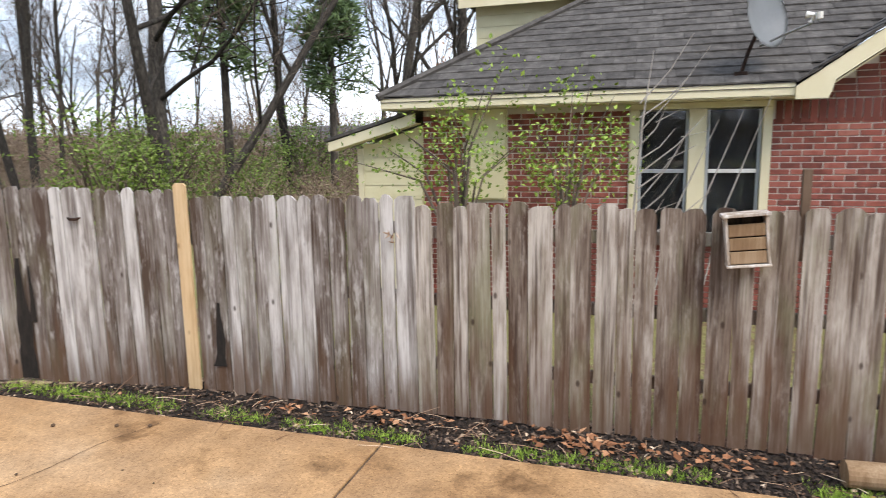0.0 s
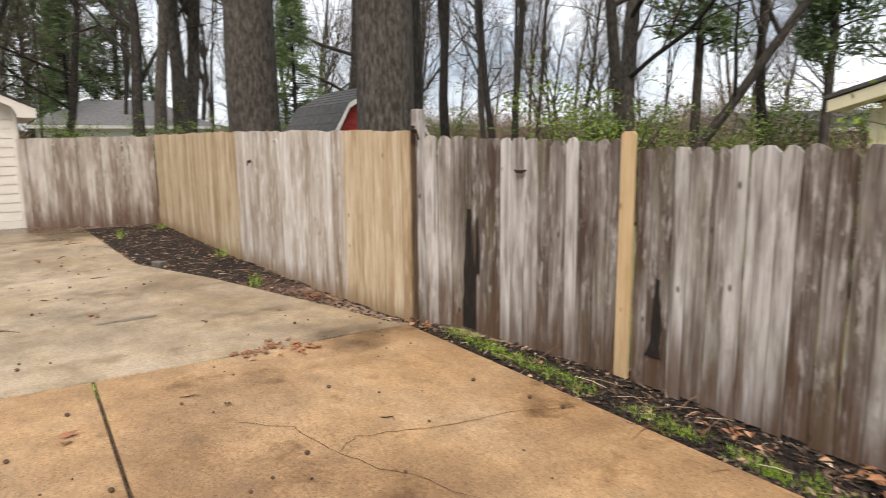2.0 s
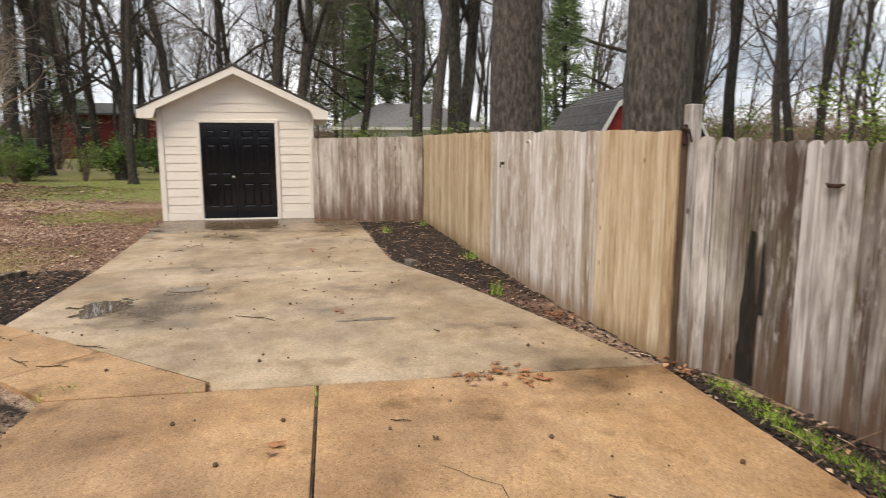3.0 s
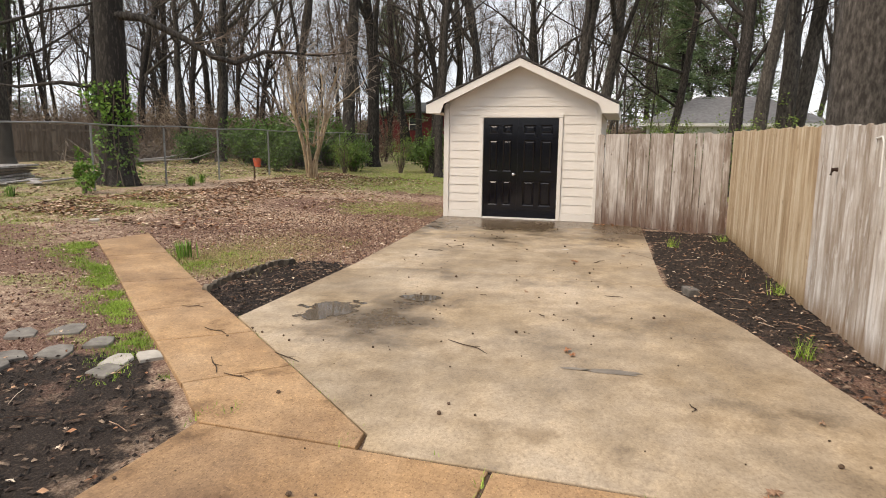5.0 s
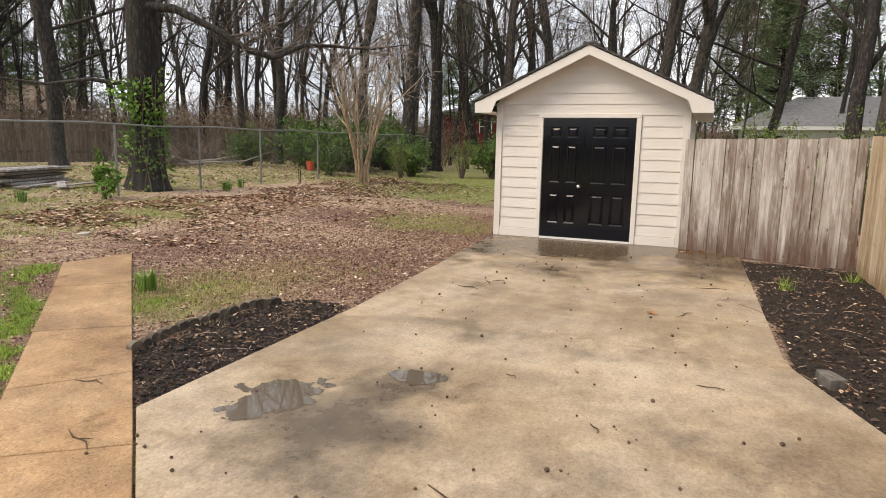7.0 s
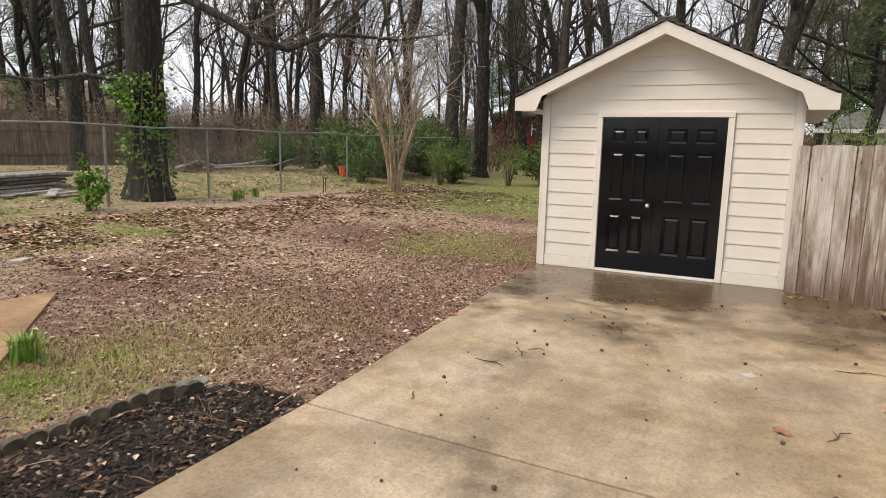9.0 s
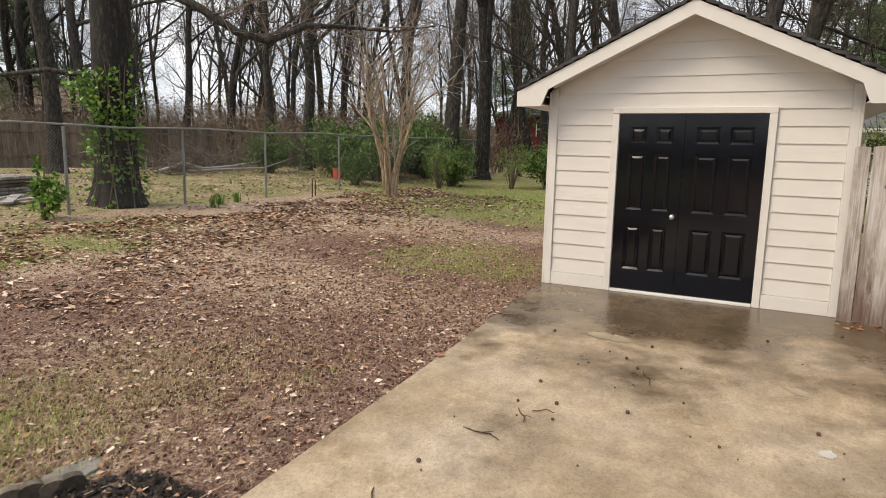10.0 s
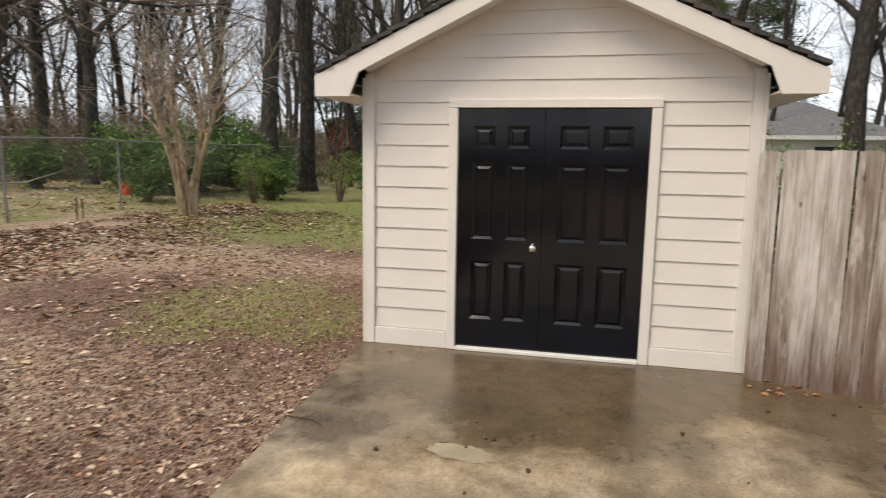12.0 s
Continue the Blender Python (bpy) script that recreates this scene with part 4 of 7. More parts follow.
        for c in cols:
            for r in rowsz:
                b = bmesh.new()
                d = 0.034
                ring0 = [(c[0], r[0]), (c[1], r[0]), (c[1], r[1]), (c[0], r[1])]
                rings = []
                for inset, x in ((0.0, -0.0225), (0.024, -0.040), (0.030, -0.040), (0.052, -0.027)):
                    rings.append([b.verts.new((x, y + inset * (1 if y == c[0] else -1), z + inset * (1 if z == r[0] else -1))) for y, z in ring0])
                for q0, q1 in zip(rings, rings[1:]):
                    for i in range(4):
                        b.faces.new((q0[i], q0[(i + 1) % 4], q1[(i + 1) % 4], q1[i]))
                b.faces.new(rings[-1])
                bmesh.ops.recalc_face_normals(b, faces=b.faces)
                part("panel", b, M_BLACK, door)
        if side == "left":
            b = bmesh.new()
            bmesh.ops.create_uvsphere(b, u_segments=20, v_segments=12, radius=0.033)
            bmesh.ops.scale(b, vec=(0.8, 1, 1), verts=b.verts)
            bmesh.ops.translate(b, vec=(0.035, y1 - 0.065, 0.93), verts=b.verts)
            knob = part("knob", b, M_CHROME, door, "round brushed nickel knob", smooth=True)
            part("rose", tube([(-0.022, y1 - 0.065, 0.93), (-0.012, y1 - 0.065, 0.93), (0.015, y1 - 0.065, 0.93)], [0.034, 0.03, 0.014], 16), M_CHROME, knob)


build_shed()

# ---- trees and shrubs ----
class Strokes:
    """Gathers tapered tubes and leaf blades into one mesh."""
    def __init__(self):
        self.co, self.faces = [], []

    def tube(self, pts, radii, sides):
        base = len(self.co)
        up = Vector((0.13, 0.31, 0.94))
        for i, p in enumerate(pts):
            d = (pts[min(i + 1, len(pts) - 1)] - pts[max(i - 1, 0)])
            a = d.cross(up)
            a = a.normalized() if a.length > 1e-6 else Vector((1, 0, 0))
            b = d.normalized().cross(a)
            for k in range(sides):
                c, s = math.cos(k * math.tau / sides), math.sin(k * math.tau / sides)
                self.co.append(p + radii[i] * (c * a + s * b))
        for i in range(len(pts) - 1):
            for k in range(sides):
                k2 = (k + 1) % sides
                self.faces.append((base + i * sides + k, base + i * sides + k2, base + (i + 1) * sides + k2, base + (i + 1) * sides + k))

    def leaf(self, p, d, side, length, width, curl=0.2):
        n = d.cross(side)
        base = len(self.co)
        self.co += [p, p + d * length * 0.5 + side * width * 0.5 + n * curl * width, p + d * length, p + d * length * 0.5 - side * width * 0.5 + n * curl * width]
        self.faces += [(base, base + 1, base + 2), (base, base + 2, base + 3)]

    def blade(self, p, d, side, length, width):
        base = len(self.co)
        self.co += [p - side * width * 0.5, p + side * width * 0.5, p + d * length]
        self.faces.append((base, base + 1, base + 2))

    def mesh(self, name, smooth=False):
        me = bpy.data.meshes.new(name)
        me.from_pydata([tuple(c) for c in self.co], [], self.faces)
        if smooth:
            me.polygons.foreach_set("use_smooth", [True] * len(me.polygons))
        return me


def rand_dir(rng):
    while True:
        v = Vector((rng.uniform(-1, 1), rng.uniform(-1, 1), rng.uniform(-1, 1)))
        if 0.05 < v.length < 1:
            return v.normalized()


def grow(rng, out, p, d, length, r, level, spec):
    """One limb with its side branches; out[level] takes the tubes."""
    n = spec["segs"][level]
    pts, radii, cur, dr = [p], [r], p.copy(), d.copy()
    for i in range(n):
        dr = (dr + rand_dir(rng) * spec["wander"][level] + Vector((0, 0, spec["rise"][level]))).normalized()
        cur = cur + dr * (length / n)
        pts.append(cur.copy())
        k = (i + 1) / n
        radii.append(max(r * (1 - spec["taper"][level] * k), 0.0065))
    out[level].tube(pts, radii, spec["sides"][level])
    if level + 1 >= len(spec["count"]) + 1:
        return
    for c in range(spec["count"][level]):
        k = spec["start"][level] + (1 - spec["start"][level]) * (c + rng.random() * 0.8) / spec["count"][level]
        k = min(k, 0.98)
        f = k * n
        i = int(f)
        at = pts[i].lerp(pts[i + 1], f - i)
        along = (pts[i + 1] - pts[i]).normalized()
        side = rand_dir(rng)
        side = (side - along * side.dot(along)).normalized()
        ang = radians(rng.uniform(*spec["angle"][level]))
        nd = (along * math.cos(ang) + side * math.sin(ang)).normalized()
        rr = (radii[i] + (radii[i + 1] - radii[i]) * (f - i)) * rng.uniform(*spec["ratio"][level])
        grow(rng, out, at, nd, length * rng.uniform(*spec["len"][level]) * (1.15 - 0.5 * k), rr, level + 1, spec)


BARE = dict(segs=(9, 7, 4, 2, 1), wander=(0.11, 0.2, 0.28, 0.3, 0.3), rise=(0.03, 0.06, 0.05, 0.03, 0.02), taper=(0.75, 0.85, 0.9, 0.9, 0.8), sides=(9, 6, 4, 3, 3),
            count=(12, 7, 6, 4), start=(0.22, 0.2, 0.15, 0.1), angle=((25, 55), (30, 60), (30, 65), (30, 70)), ratio=((0.35, 0.6), (0.4, 0.6), (0.45, 0.65), (0.5, 0.7)),
            len=((0.35, 0.6), (0.35, 0.6), (0.35, 0.6), (0.35, 0.6)))


def bare_tree(name, label, seed, height=15.0, r=0.25, bark=None, m=None, spec=None, group="", lean=(0, 0)):
    rng = random.Random(seed)
    out = [Strokes() for _ in range(5)]
    sp = dict(BARE, **(spec or {}))
    d = Vector((lean[0] + rng.uniform(-0.05, 0.05), lean[1] + rng.uniform(-0.05, 0.05), 1)).normalized()
    out[0].tube([Vector((0, 0, -0.3)), Vector((0, 0, 0.02)), Vector((0, 0, 0.3)) + d * 0.02], [r * 1.75, r * 1.42, r], sp["sides"][0])
    grow(rng, out, Vector((0, 0, 0.28)), d, height, r, 0, sp)
    root = thing(name, label, "tree", m, group)
    mesh_part("trunk", out[0].mesh("trunk", True), bark or M_BARK_D, root)
    limbs = Strokes()
    for o in out[1:3]:
        k = len(limbs.co)
        limbs.co += o.co
        limbs.faces += [tuple(v + k for v in f) for f in o.faces]
    mesh_part("branching", limbs.mesh("branching", True), bark or M_BARK_D, root)
    twigs = Strokes()
    for o in out[3:]:
        k = len(twigs.co)
        twigs.co += o.co
        twigs.faces += [tuple(v + k for v in f) for f in o.faces]
    if twigs.co:
        mesh_part("crown", twigs.mesh("crown"), M_TWIG, root)
    return root


FORK = dict(count=(5, 5, 5, 4), start=(0.18, 0.25, 0.15, 0.1), angle=((12, 32), (25, 50), (30, 65), (30, 70)), ratio=((0.55, 0.8), (0.45, 0.65), (0.45, 0.65), (0.5, 0.7)), len=((0.6, 0.85), (0.35, 0.55), (0.35, 0.6), (0.35, 0.6)))
SLIM = dict(count=(14, 4, 4, 3), start=(0.3, 0.2, 0.15, 0.1), angle=((25, 60), (30, 60), (30, 65), (30, 70)), len=((0.16, 0.34), (0.4, 0.6), (0.4, 0.6), (0.35, 0.6)))
WIDE = dict(count=(8, 8, 6, 4), start=(0.22, 0.15, 0.1, 0.1), angle=((35, 75), (30, 65), (30, 70), (30, 70)), wander=(0.1, 0.22, 0.28, 0.3, 0.3), len=((0.45, 0.75), (0.35, 0.6), (0.35, 0.6), (0.35, 0.6)))
TREE_LABEL = "tall bare woodland tree with dark bark, no leaves"
protos = [bare_tree("bare_tree", TREE_LABEL, 11 + i, 15, 0.25, None, None, sp, "bare trees round the yard") for i, sp in enumerate(({}, FORK, SLIM, WIDE, FORK, {}))]
PLACED = (  # x, y, trunk width, form, lean in degrees and its heading
    (-19.6, -18.3, 0.52, 1, 0, 0), (-26.3, -32.9, 0.45, 0, 0, 0), (-26.2, -26.4, 0.55, 3, 0, 0), (-29.6, -24.7, 0.43, 2, 0, 0), (-29.1, -21.1, 0.43, 5, 0, 0),
    (-28.9, -18.4, 0.41, 2, 4, 90), (-27.7, -15.3, 0.46, 0, 0, 0), (-34.3, -14.8, 0.55, 4, 0, 0), (-29.3, -9.5, 0.6, 1, 3, 200), (-31.6, -9.4, 0.6, 4, 0, 0),
    (-44.7, -11.8, 0.5, 0, 0, 0), (-33.8, -6.7, 0.4, 5, 0, 0), (-29.7, -5.7, 0.4, 2, 0, 0), (-27.5, -4.7, 0.34, 2, 0, 0), (-33.8, -4.4, 0.55, 4, 6, 250),
    (-34.4, -1.7, 0.38, 2, 0, 0), (-28.6, 0.1, 0.52, 1, 9, 90), (-30.6, 0.8, 0.55, 4, 12, 90), (-32.8, 4.1, 0.42, 3, 0, 0), (-24.6, 6.1, 0.46, 0, 5, 180),
    (-24.5, 6.7, 0.48, 1, 0, 0), (-26.4, 7.8, 0.58, 4, 6, 90), (-27.9, 15.0, 0.5, 3, 0, 0), (-15.6, 12.6, 0.32, 1, 3, 180), (-13.3, 12.4, 0.15, 2, 8, 180),
    (-14.5, 14.1, 0.14, 2, 0, 0), (-14.1, 14.6, 0.14, 2, 2, 0), (-25.4, 7.5, 0.6, 4, 0, 0), (-10.4, 14.1, 0.4, 3, 0, 0), (-9.9, 13.6, 0.3, 3, 0, 40),
    (-11.1, 14.9, 0.3, 1, 0, 0), (-8.6, 12.6, 0.22, 3, 28, 45), (-9.6, 18.3, 0.28, 2, 0, 0), (-8.9, 24.2, 0.46, 0, 3, 20), (-15.0, 14.6, 0.24, 1, 0, 0),
    (-11.3, 11.2, 0.18, 2, 12, 160),
)
spots = [p for p in PLACED]
rng = random.Random(5)
while len(spots) < 215:  # the wood goes on all around
    a, dist = (rng.uniform(0, math.tau) if len(spots) < 90 else rng.uniform(1.7, 4.9)), rng.uniform(31, 64)
    x, y = -8 + dist * math.cos(a), -2 + dist * math.sin(a)
    if y > 7 and -6 < x < 30 and y < 26:
        continue
    if x > 6 and rng.random() < 0.6:
        continue
    if y > 12 and x > -30 and rng.random() < 0.65:
        continue
    if all((x - q[0]) ** 2 + (y - q[1]) ** 2 > 5 for q in spots):
        spots.append((x, y, rng.uniform(0.28, 0.6) if len(spots) < 90 else rng.uniform(0.2, 0.36), rng.choice((0, 1, 3, 4, 5)), rng.uniform(0, 8), rng.uniform(0, 360)))
for i in range(70):  # slim young trees at the wood's edge
    a, dist = rng.uniform(1.75, 4.45), rng.uniform(25, 44)
    x, y = -8 + dist * math.cos(a), -2 + dist * math.sin(a)
    if y < 8:
        spots.append((x, y, rng.uniform(0.1, 0.19), rng.choice((0, 1, 3, 4, 5)), rng.uniform(0, 13), rng.uniform(0, 360)))
for i in range(46):  # unseen woods added behind the walk, closing it and darkening the doors' reflections
    a, dist = radians(-75 + 140 * i / 45), rng.uniform(27, 50)
    spots.append((-4 + dist * math.cos(a), -2 + dist * math.sin(a), rng.uniform(0.3, 0.55), rng.randrange(6), 0, 0))
own = {}
for i, (x, y, dia, form, lean, head) in enumerate(spots):
    k = max(dia / 0.5, 0.42) if dia > 0.2 else 0.55
    thin = min(1.0, dia / (0.5 * k))
    tall = max(1.0, min(1.7, 0.8 / k)) if dia > 0.2 else 1.25
    m = pose(x, y, ground_z(x, y) - 0.05, 0, 0, head) @ pose(0, 0, 0, 0, lean, 0) @ pose(0, 0, 0, 0, 0, (i * 77) % 360) @ Matrix.Diagonal((k * thin, k * thin, k * tall, 1))
    if form in own:
        copy_thing(protos[form], m)
    else:
        own[form] = m
for form, m in own.items():
    protos[form].matrix_basis = m


def big_trunk(x, y, r, seed, label, top=15.0, fork=0.45, bark=None, dx=0.0):
    """A great trunk with a flared foot, furrowed bark and heavy limbs."""
    rng_ = random.Random(seed)
    root = thing("large_tree", label, "tree", pose(x, y, ground_z(x, y) - 0.05))
    bm = bmesh.new()
    sides, rings = 40, 30
    layers = []
    for j in range(rings):
        z = -0.2 + 8.0 * (j / (rings - 1)) ** 1.3
        rr = r * (1 + 0.5 * math.exp(-z / 0.35) - 0.022 * z)
        ring = []
        for i in range(sides):
            a = i * math.tau / sides
            furrow = 0.035 * noise.noise((math.cos(a) * 9 * r * 2.2, math.sin(a) * 9 * r * 2.2, z * 0.9 + seed)) + 0.02 * math.sin(a * 5 + seed) * math.exp(-z / 0.8) * 3
            q = rr * (1 + furrow * 1.6)
            ring.append(bm.verts.new((q * math.cos(a) + dx * z, q * math.sin(a), z)))
        layers.append(ring)
    for a, b in zip(layers, layers[1:]):
        for i in range(sides):
            bm.faces.new((a[i], a[(i + 1) % sides], b[(i + 1) % sides], b[i]))
    part("trunk", bm, bark or M_BARK, root, smooth=True)
    limbs, twigs = [Strokes() for _ in range(5)], Strokes()
    sp = dict(BARE, **WIDE)
    for i in range(4):
        a = rng_.uniform(0, math.tau)
        grow(rng_, limbs, Vector((dx * 7.6, 0, 7.6)), Vector((math.cos(a) * 0.5, math.sin(a) * 0.5, 1)).normalized(), 8.0, r * 0.5, 1, dict(sp, count=(8, 6, 5, 3)))
    both = Strokes()
    for o in limbs:
        k = len(both.co)
        both.co += o.co
        both.faces += [tuple(v + k for v in f) for f in o.faces]
    mesh_part("branching", both.mesh("branching", True), M_BARK_D, root)
    return root


big_trunk(-8.18, 6.78, 0.40, 3, "huge bare tree with grey furrowed bark behind the fence")
big_trunk(-8.95, 7.55, 0.26, 8, "dark bare tree trunk standing close behind another", bark=M_BARK_D)
big_trunk(-11.75, 6.06, 0.46, 4, "large bare tree with dark grey bark behind the fence", bark=M_BARK)
oak = big_trunk(-15.87, -9.80, 0.385, 5, "old oak with dark bark, ivy and one long low limb", bark=M_BARK_D, dx=-0.015)


def oak_extras():
    o = Strokes()
    path = [Vector(v) for v in ((0.1, 0.1, 4.3), (-0.4, 1.0, 4.25), (-0.9, 2.2, 3.75), (-1.3, 2.9, 3.35), (-1.7, 3.5, 3.2), (-2.4, 4.1, 3.55), (-3.2, 4.6, 3.6), (-4.2, 5.3, 3.6), (-5.2, 6.1, 3.8))]
    path = [Vector((v.x * 0.8, v.y * 0.8, v.z)) for v in path]
    o.tube(path, [0.13, 0.10, 0.08, 0.08, 0.07, 0.055, 0.04, 0.025, 0.01], 8)
    rng_ = random.Random(4)
    out = [o, o, Strokes(), Strokes(), Strokes()]
    for i in range(3, 9):
        for _ in range(3):
            grow(rng_, [o, o, out[2], out[2], out[2]], path[i - 1].lerp(path[i], rng_.random()), (rand_dir(rng_) + Vector((-0.5, 0.5, 0.4))).normalized(), rng_.uniform(0.8, 2.0), 0.022, 2, dict(BARE, count=(0, 0, 5, 4)))
    path2 = [Vector(v) for v in ((0.1, -0.2, 4.9), (0.2, 0.9, 5.4), (-0.2, 2.0, 5.5), (-0.6, 3.0, 6.3))]
    o.tube(path2, [0.2, 0.17, 0.13, 0.06], 8)
    path3 = [Vector(v) for v in ((0.2, -0.3, 2.5), (0.7, -0.9, 2.6), (1.3, -1.6, 2.45), (2.4, -2.6, 2.6))]
    o.tube(path3, [0.06, 0.05, 0.035, 0.012], 8)
    mesh_part("low_limb", o.mesh("low_limb", True), M_BARK_D, oak)
    mesh_part("limb_spray", out[2].mesh("limb_spray"), M_TWIG, oak)


oak_extras()


def leafy(name, label, seed, size, leaves, mat, m, leaf=(0.06, 0.035), stems=14, category="shrub", hollow=0.35, group="", bark=None, clump=0.34):
    """A shrub: stems fanning from the foot and leaves in loose clumps with gaps between."""
    rng_ = random.Random(seed)
    wood_, crown = Strokes(), Strokes()
    sx, sy, sz = size
    tips = []
    for i in range(stems):
        a, q = rng_.uniform(0, math.tau), math.sqrt(rng_.random())
        tip = Vector((sx * q * math.cos(a), sy * q * math.sin(a), sz * (1 - 0.45 * q * q) * rng_.uniform(0.6, 1.0)))
        mid = tip * 0.5 + Vector((-tip.x * 0.2, -tip.y * 0.2, sz * 0.06)) + rand_dir(rng_) * 0.06 * sz
        wood_.tube([Vector((tip.x * 0.08, tip.y * 0.08, -0.1)), mid, tip], [0.012 + 0.006 * sz, 0.008 + 0.003 * sz, 0.003], 4)
        for k in range(5):
            f = 0.3 + 0.7 * rng_.random()
            c = (mid.lerp(tip, (f - 0.5) * 2) if f > 0.5 else mid * (f * 2)) + rand_dir(rng_) * 0.14 * sz
            tips.append((c, clump * min(sx, sz) * rng_.uniform(0.4, 1.0)))
    for i in range(leaves):
        c, q = tips[rng_.randrange(len(tips))]
        p = c + rand_dir(rng_) * q * rng_.random() ** 0.5
        p.z = max(p.z, 0.04)
        d = (rand_dir(rng_) + Vector((0, 0, 0.3))).normalized()
        s = d.cross(rand_dir(rng_))
        if s.length < 1e-3:
            continue
        k = rng_.uniform(0.6, 1.2)
        crown.leaf(p, d, s.normalized(), leaf[0] * k, leaf[1] * k)
    root = thing(name, label, category, m, group)
    mesh_part("framework", wood_.mesh("framework"), bark or M_TWIG, root)
    mesh_part("foliage", crown.mesh("foliage"), mat, root)
    return root


def at(x, y, rz=0, k=1.0):
    return pose(x, y, ground_z(x, y) - 0.04, 0, 0, rz) @ Matrix.Diagonal((k, k, k, 1))


# evergreen shrubs along the chain-link fence
bush = leafy("evergreen_shrub", "dense dark green evergreen shrub behind the chain-link fence", 21, (1.1, 1.1, 1.7), 3600, M_LEAF, at(-27.2, -8.4), (0.11, 0.06), 26, group="evergreen shrubs")
for x, y, k in ((-30.0, -5.9, 1.25), (-27.5, -13.8, 1.2), (-30.0, -14.5, 1.3), (-25.0, -14.6, 1.0), (-24.2, -10.2, 0.8), (-33.5, -11.5, 1.3), (-37.5, -6.2, 1.4), (-30.5, -12.0, 1.4), (-27.0, -12.6, 1.2), (-26.3, -10.8, 1.25), (-27.8, -11.2, 1.35), (-25.8, -12.2, 1.1), (-29.2, -10.6, 1.4), (-31.5, -13.2, 1.5)):
    copy_thing(bush, at(x, y, x * 50, k))
# spring-green understorey on all sides
spring = leafy("understorey_shrub", "airy understorey shrub in light green spring leaf", 22, (1.3, 1.3, 3.4), 1700, M_SPRING, at(-9.0, 10.8), (0.09, 0.045), 20, group="spring shrubs", clump=0.3)
for x, y, k in ((-8.6, 11.9, 0.9), (-9.8, 12.4, 1.0), (-7.0, 12.8, 0.7), (-11.3, 15.5, 1.1), (-8.2, 14.2, 0.8), (-8.6, 17.5, 1.0), (-7.5, 19.5, 1.1), (-14.5, 17.5, 1.0), (-18.8, 14.6, 1.1), (-10.2, 19.5, 1.2), (-21.5, 0.6, 0.75), (-23.5, -0.4, 0.7),
                (-20.3, 3.5, 0.7), (-19.6, 2.2, 0.62), (-25.0, 2.0, 0.8), (-27.0, 8.0, 1.0), (-30.5, 4.2, 1.1), (-35.0, -2.5, 1.0), (-26.0, -8.2, 0.55), (-28.6, -6.8, 0.6), (-6.0, 21.5, 1.2), (-4.5, 18.5, 1.0), (-19.6, 5.6, 0.8), (-20.8, 7.2, 0.9), (-22.5, 8.2, 0.9), (-20.2, 3.9, 0.7), (-20.0, 4.7, 0.72)):
    copy_thing(spring, at(x, y, x * 70, k))


def brush_proto(seed, name, label, mat, leafmat):
    rng_ = random.Random(seed)
    s, l = Strokes(), Strokes()
    for i in range(240):
        p = Vector((rng_.uniform(-2.2, 2.2), rng_.uniform(-1.4, 1.4), -0.05))
        d = (rand_dir(rng_) * 0.6 + Vector((0, 0, 1))).normalized()
        h = rng_.uniform(0.5, 2.3)
        q = p + d * h * 0.5 + rand_dir(rng_) * 0.15
        e = q + (d + rand_dir(rng_) * 0.8).normalized() * h * 0.5
        s.tube([p, q, e], [0.014, 0.009, 0.003], 3)
        for _ in range(4):
            w = q.lerp(e, rng_.random())
            s.tube([w, w + (rand_dir(rng_) + Vector((0, 0, 0.4))).normalized() * rng_.uniform(0.2, 0.7)], [0.006, 0.002], 3)
        for _ in range(9):
            w = p.lerp(q, rng_.random()) if rng_.random() < 0.5 else q.lerp(e, rng_.random())
            d2 = rand_dir(rng_)
            sd = d2.cross(Vector((0.3, 0.5, 0.8)))
            l.leaf(w + rand_dir(rng_) * 0.25, d2, sd.normalized(), rng_.uniform(0.05, 0.12), 0.05)
    root = thing(name, label, "undergrowth", None, "undergrowth", "stuff")
    mesh_part("stalks", s.mesh("stalks"), mat, root)
    mesh_part("leaves", l.mesh("leaves"), leafmat, root)
    return root


thickets = [brush_proto(31, "thicket", "tangled brown leafless undergrowth at the wood's edge", M_BRUSH, M_BRUSH), brush_proto(32, "thicket", "tangled undergrowth with a few green leaves", M_BRUSH, M_SPRING)]
rng = random.Random(8)
laid = {}


def thicket(kind, x, y, k):
    for hx, hy, span in ((-63.3, -16.2, 6.0), (-42.0, 7.6, 5.0)):  # the far houses show over low ground
        ax, ay = hx + 7, hy - 3.3
        side = abs((x + 7) * ay - (y - 3.3) * ax) / math.hypot(ax, ay)
        if side < span and x > hx - 5 and x < -14:
            return
    m = at(x, y, rng.uniform(0, 360), k)
    if kind in laid:
        copy_thing(thickets[kind], m)
    else:
        laid[kind] = m


for i in range(60):  # behind the far fence and round the wood
    a = radians(95 + 200 * i / 59)
    dist = rng.uniform(27, 34)
    x, y = -9 + dist * 1.05 * math.cos(a), -2 + dist * math.sin(a)
    thicket(0 if y < 4 else rng.randrange(2), x, y, rng.uniform(1.1, 1.9))
for i in range(64):
    a = radians(80 + 230 * i / 63)
    dist = rng.uniform(40, 62)
    thicket(0, -9 + dist * math.cos(a), -2 + dist * math.sin(a), rng.uniform(1.7, 2.8))
# unseen undergrowth added behind the walk so the doors mirror dark, not sky
for i in range(30):
    a = radians(-78 + 150 * i / 29)
    dist = rng.uniform(25, 34)
    thicket(0, -2 + dist * math.cos(a), -2 + dist * math.sin(a), rng.uniform(1.2, 1.8))
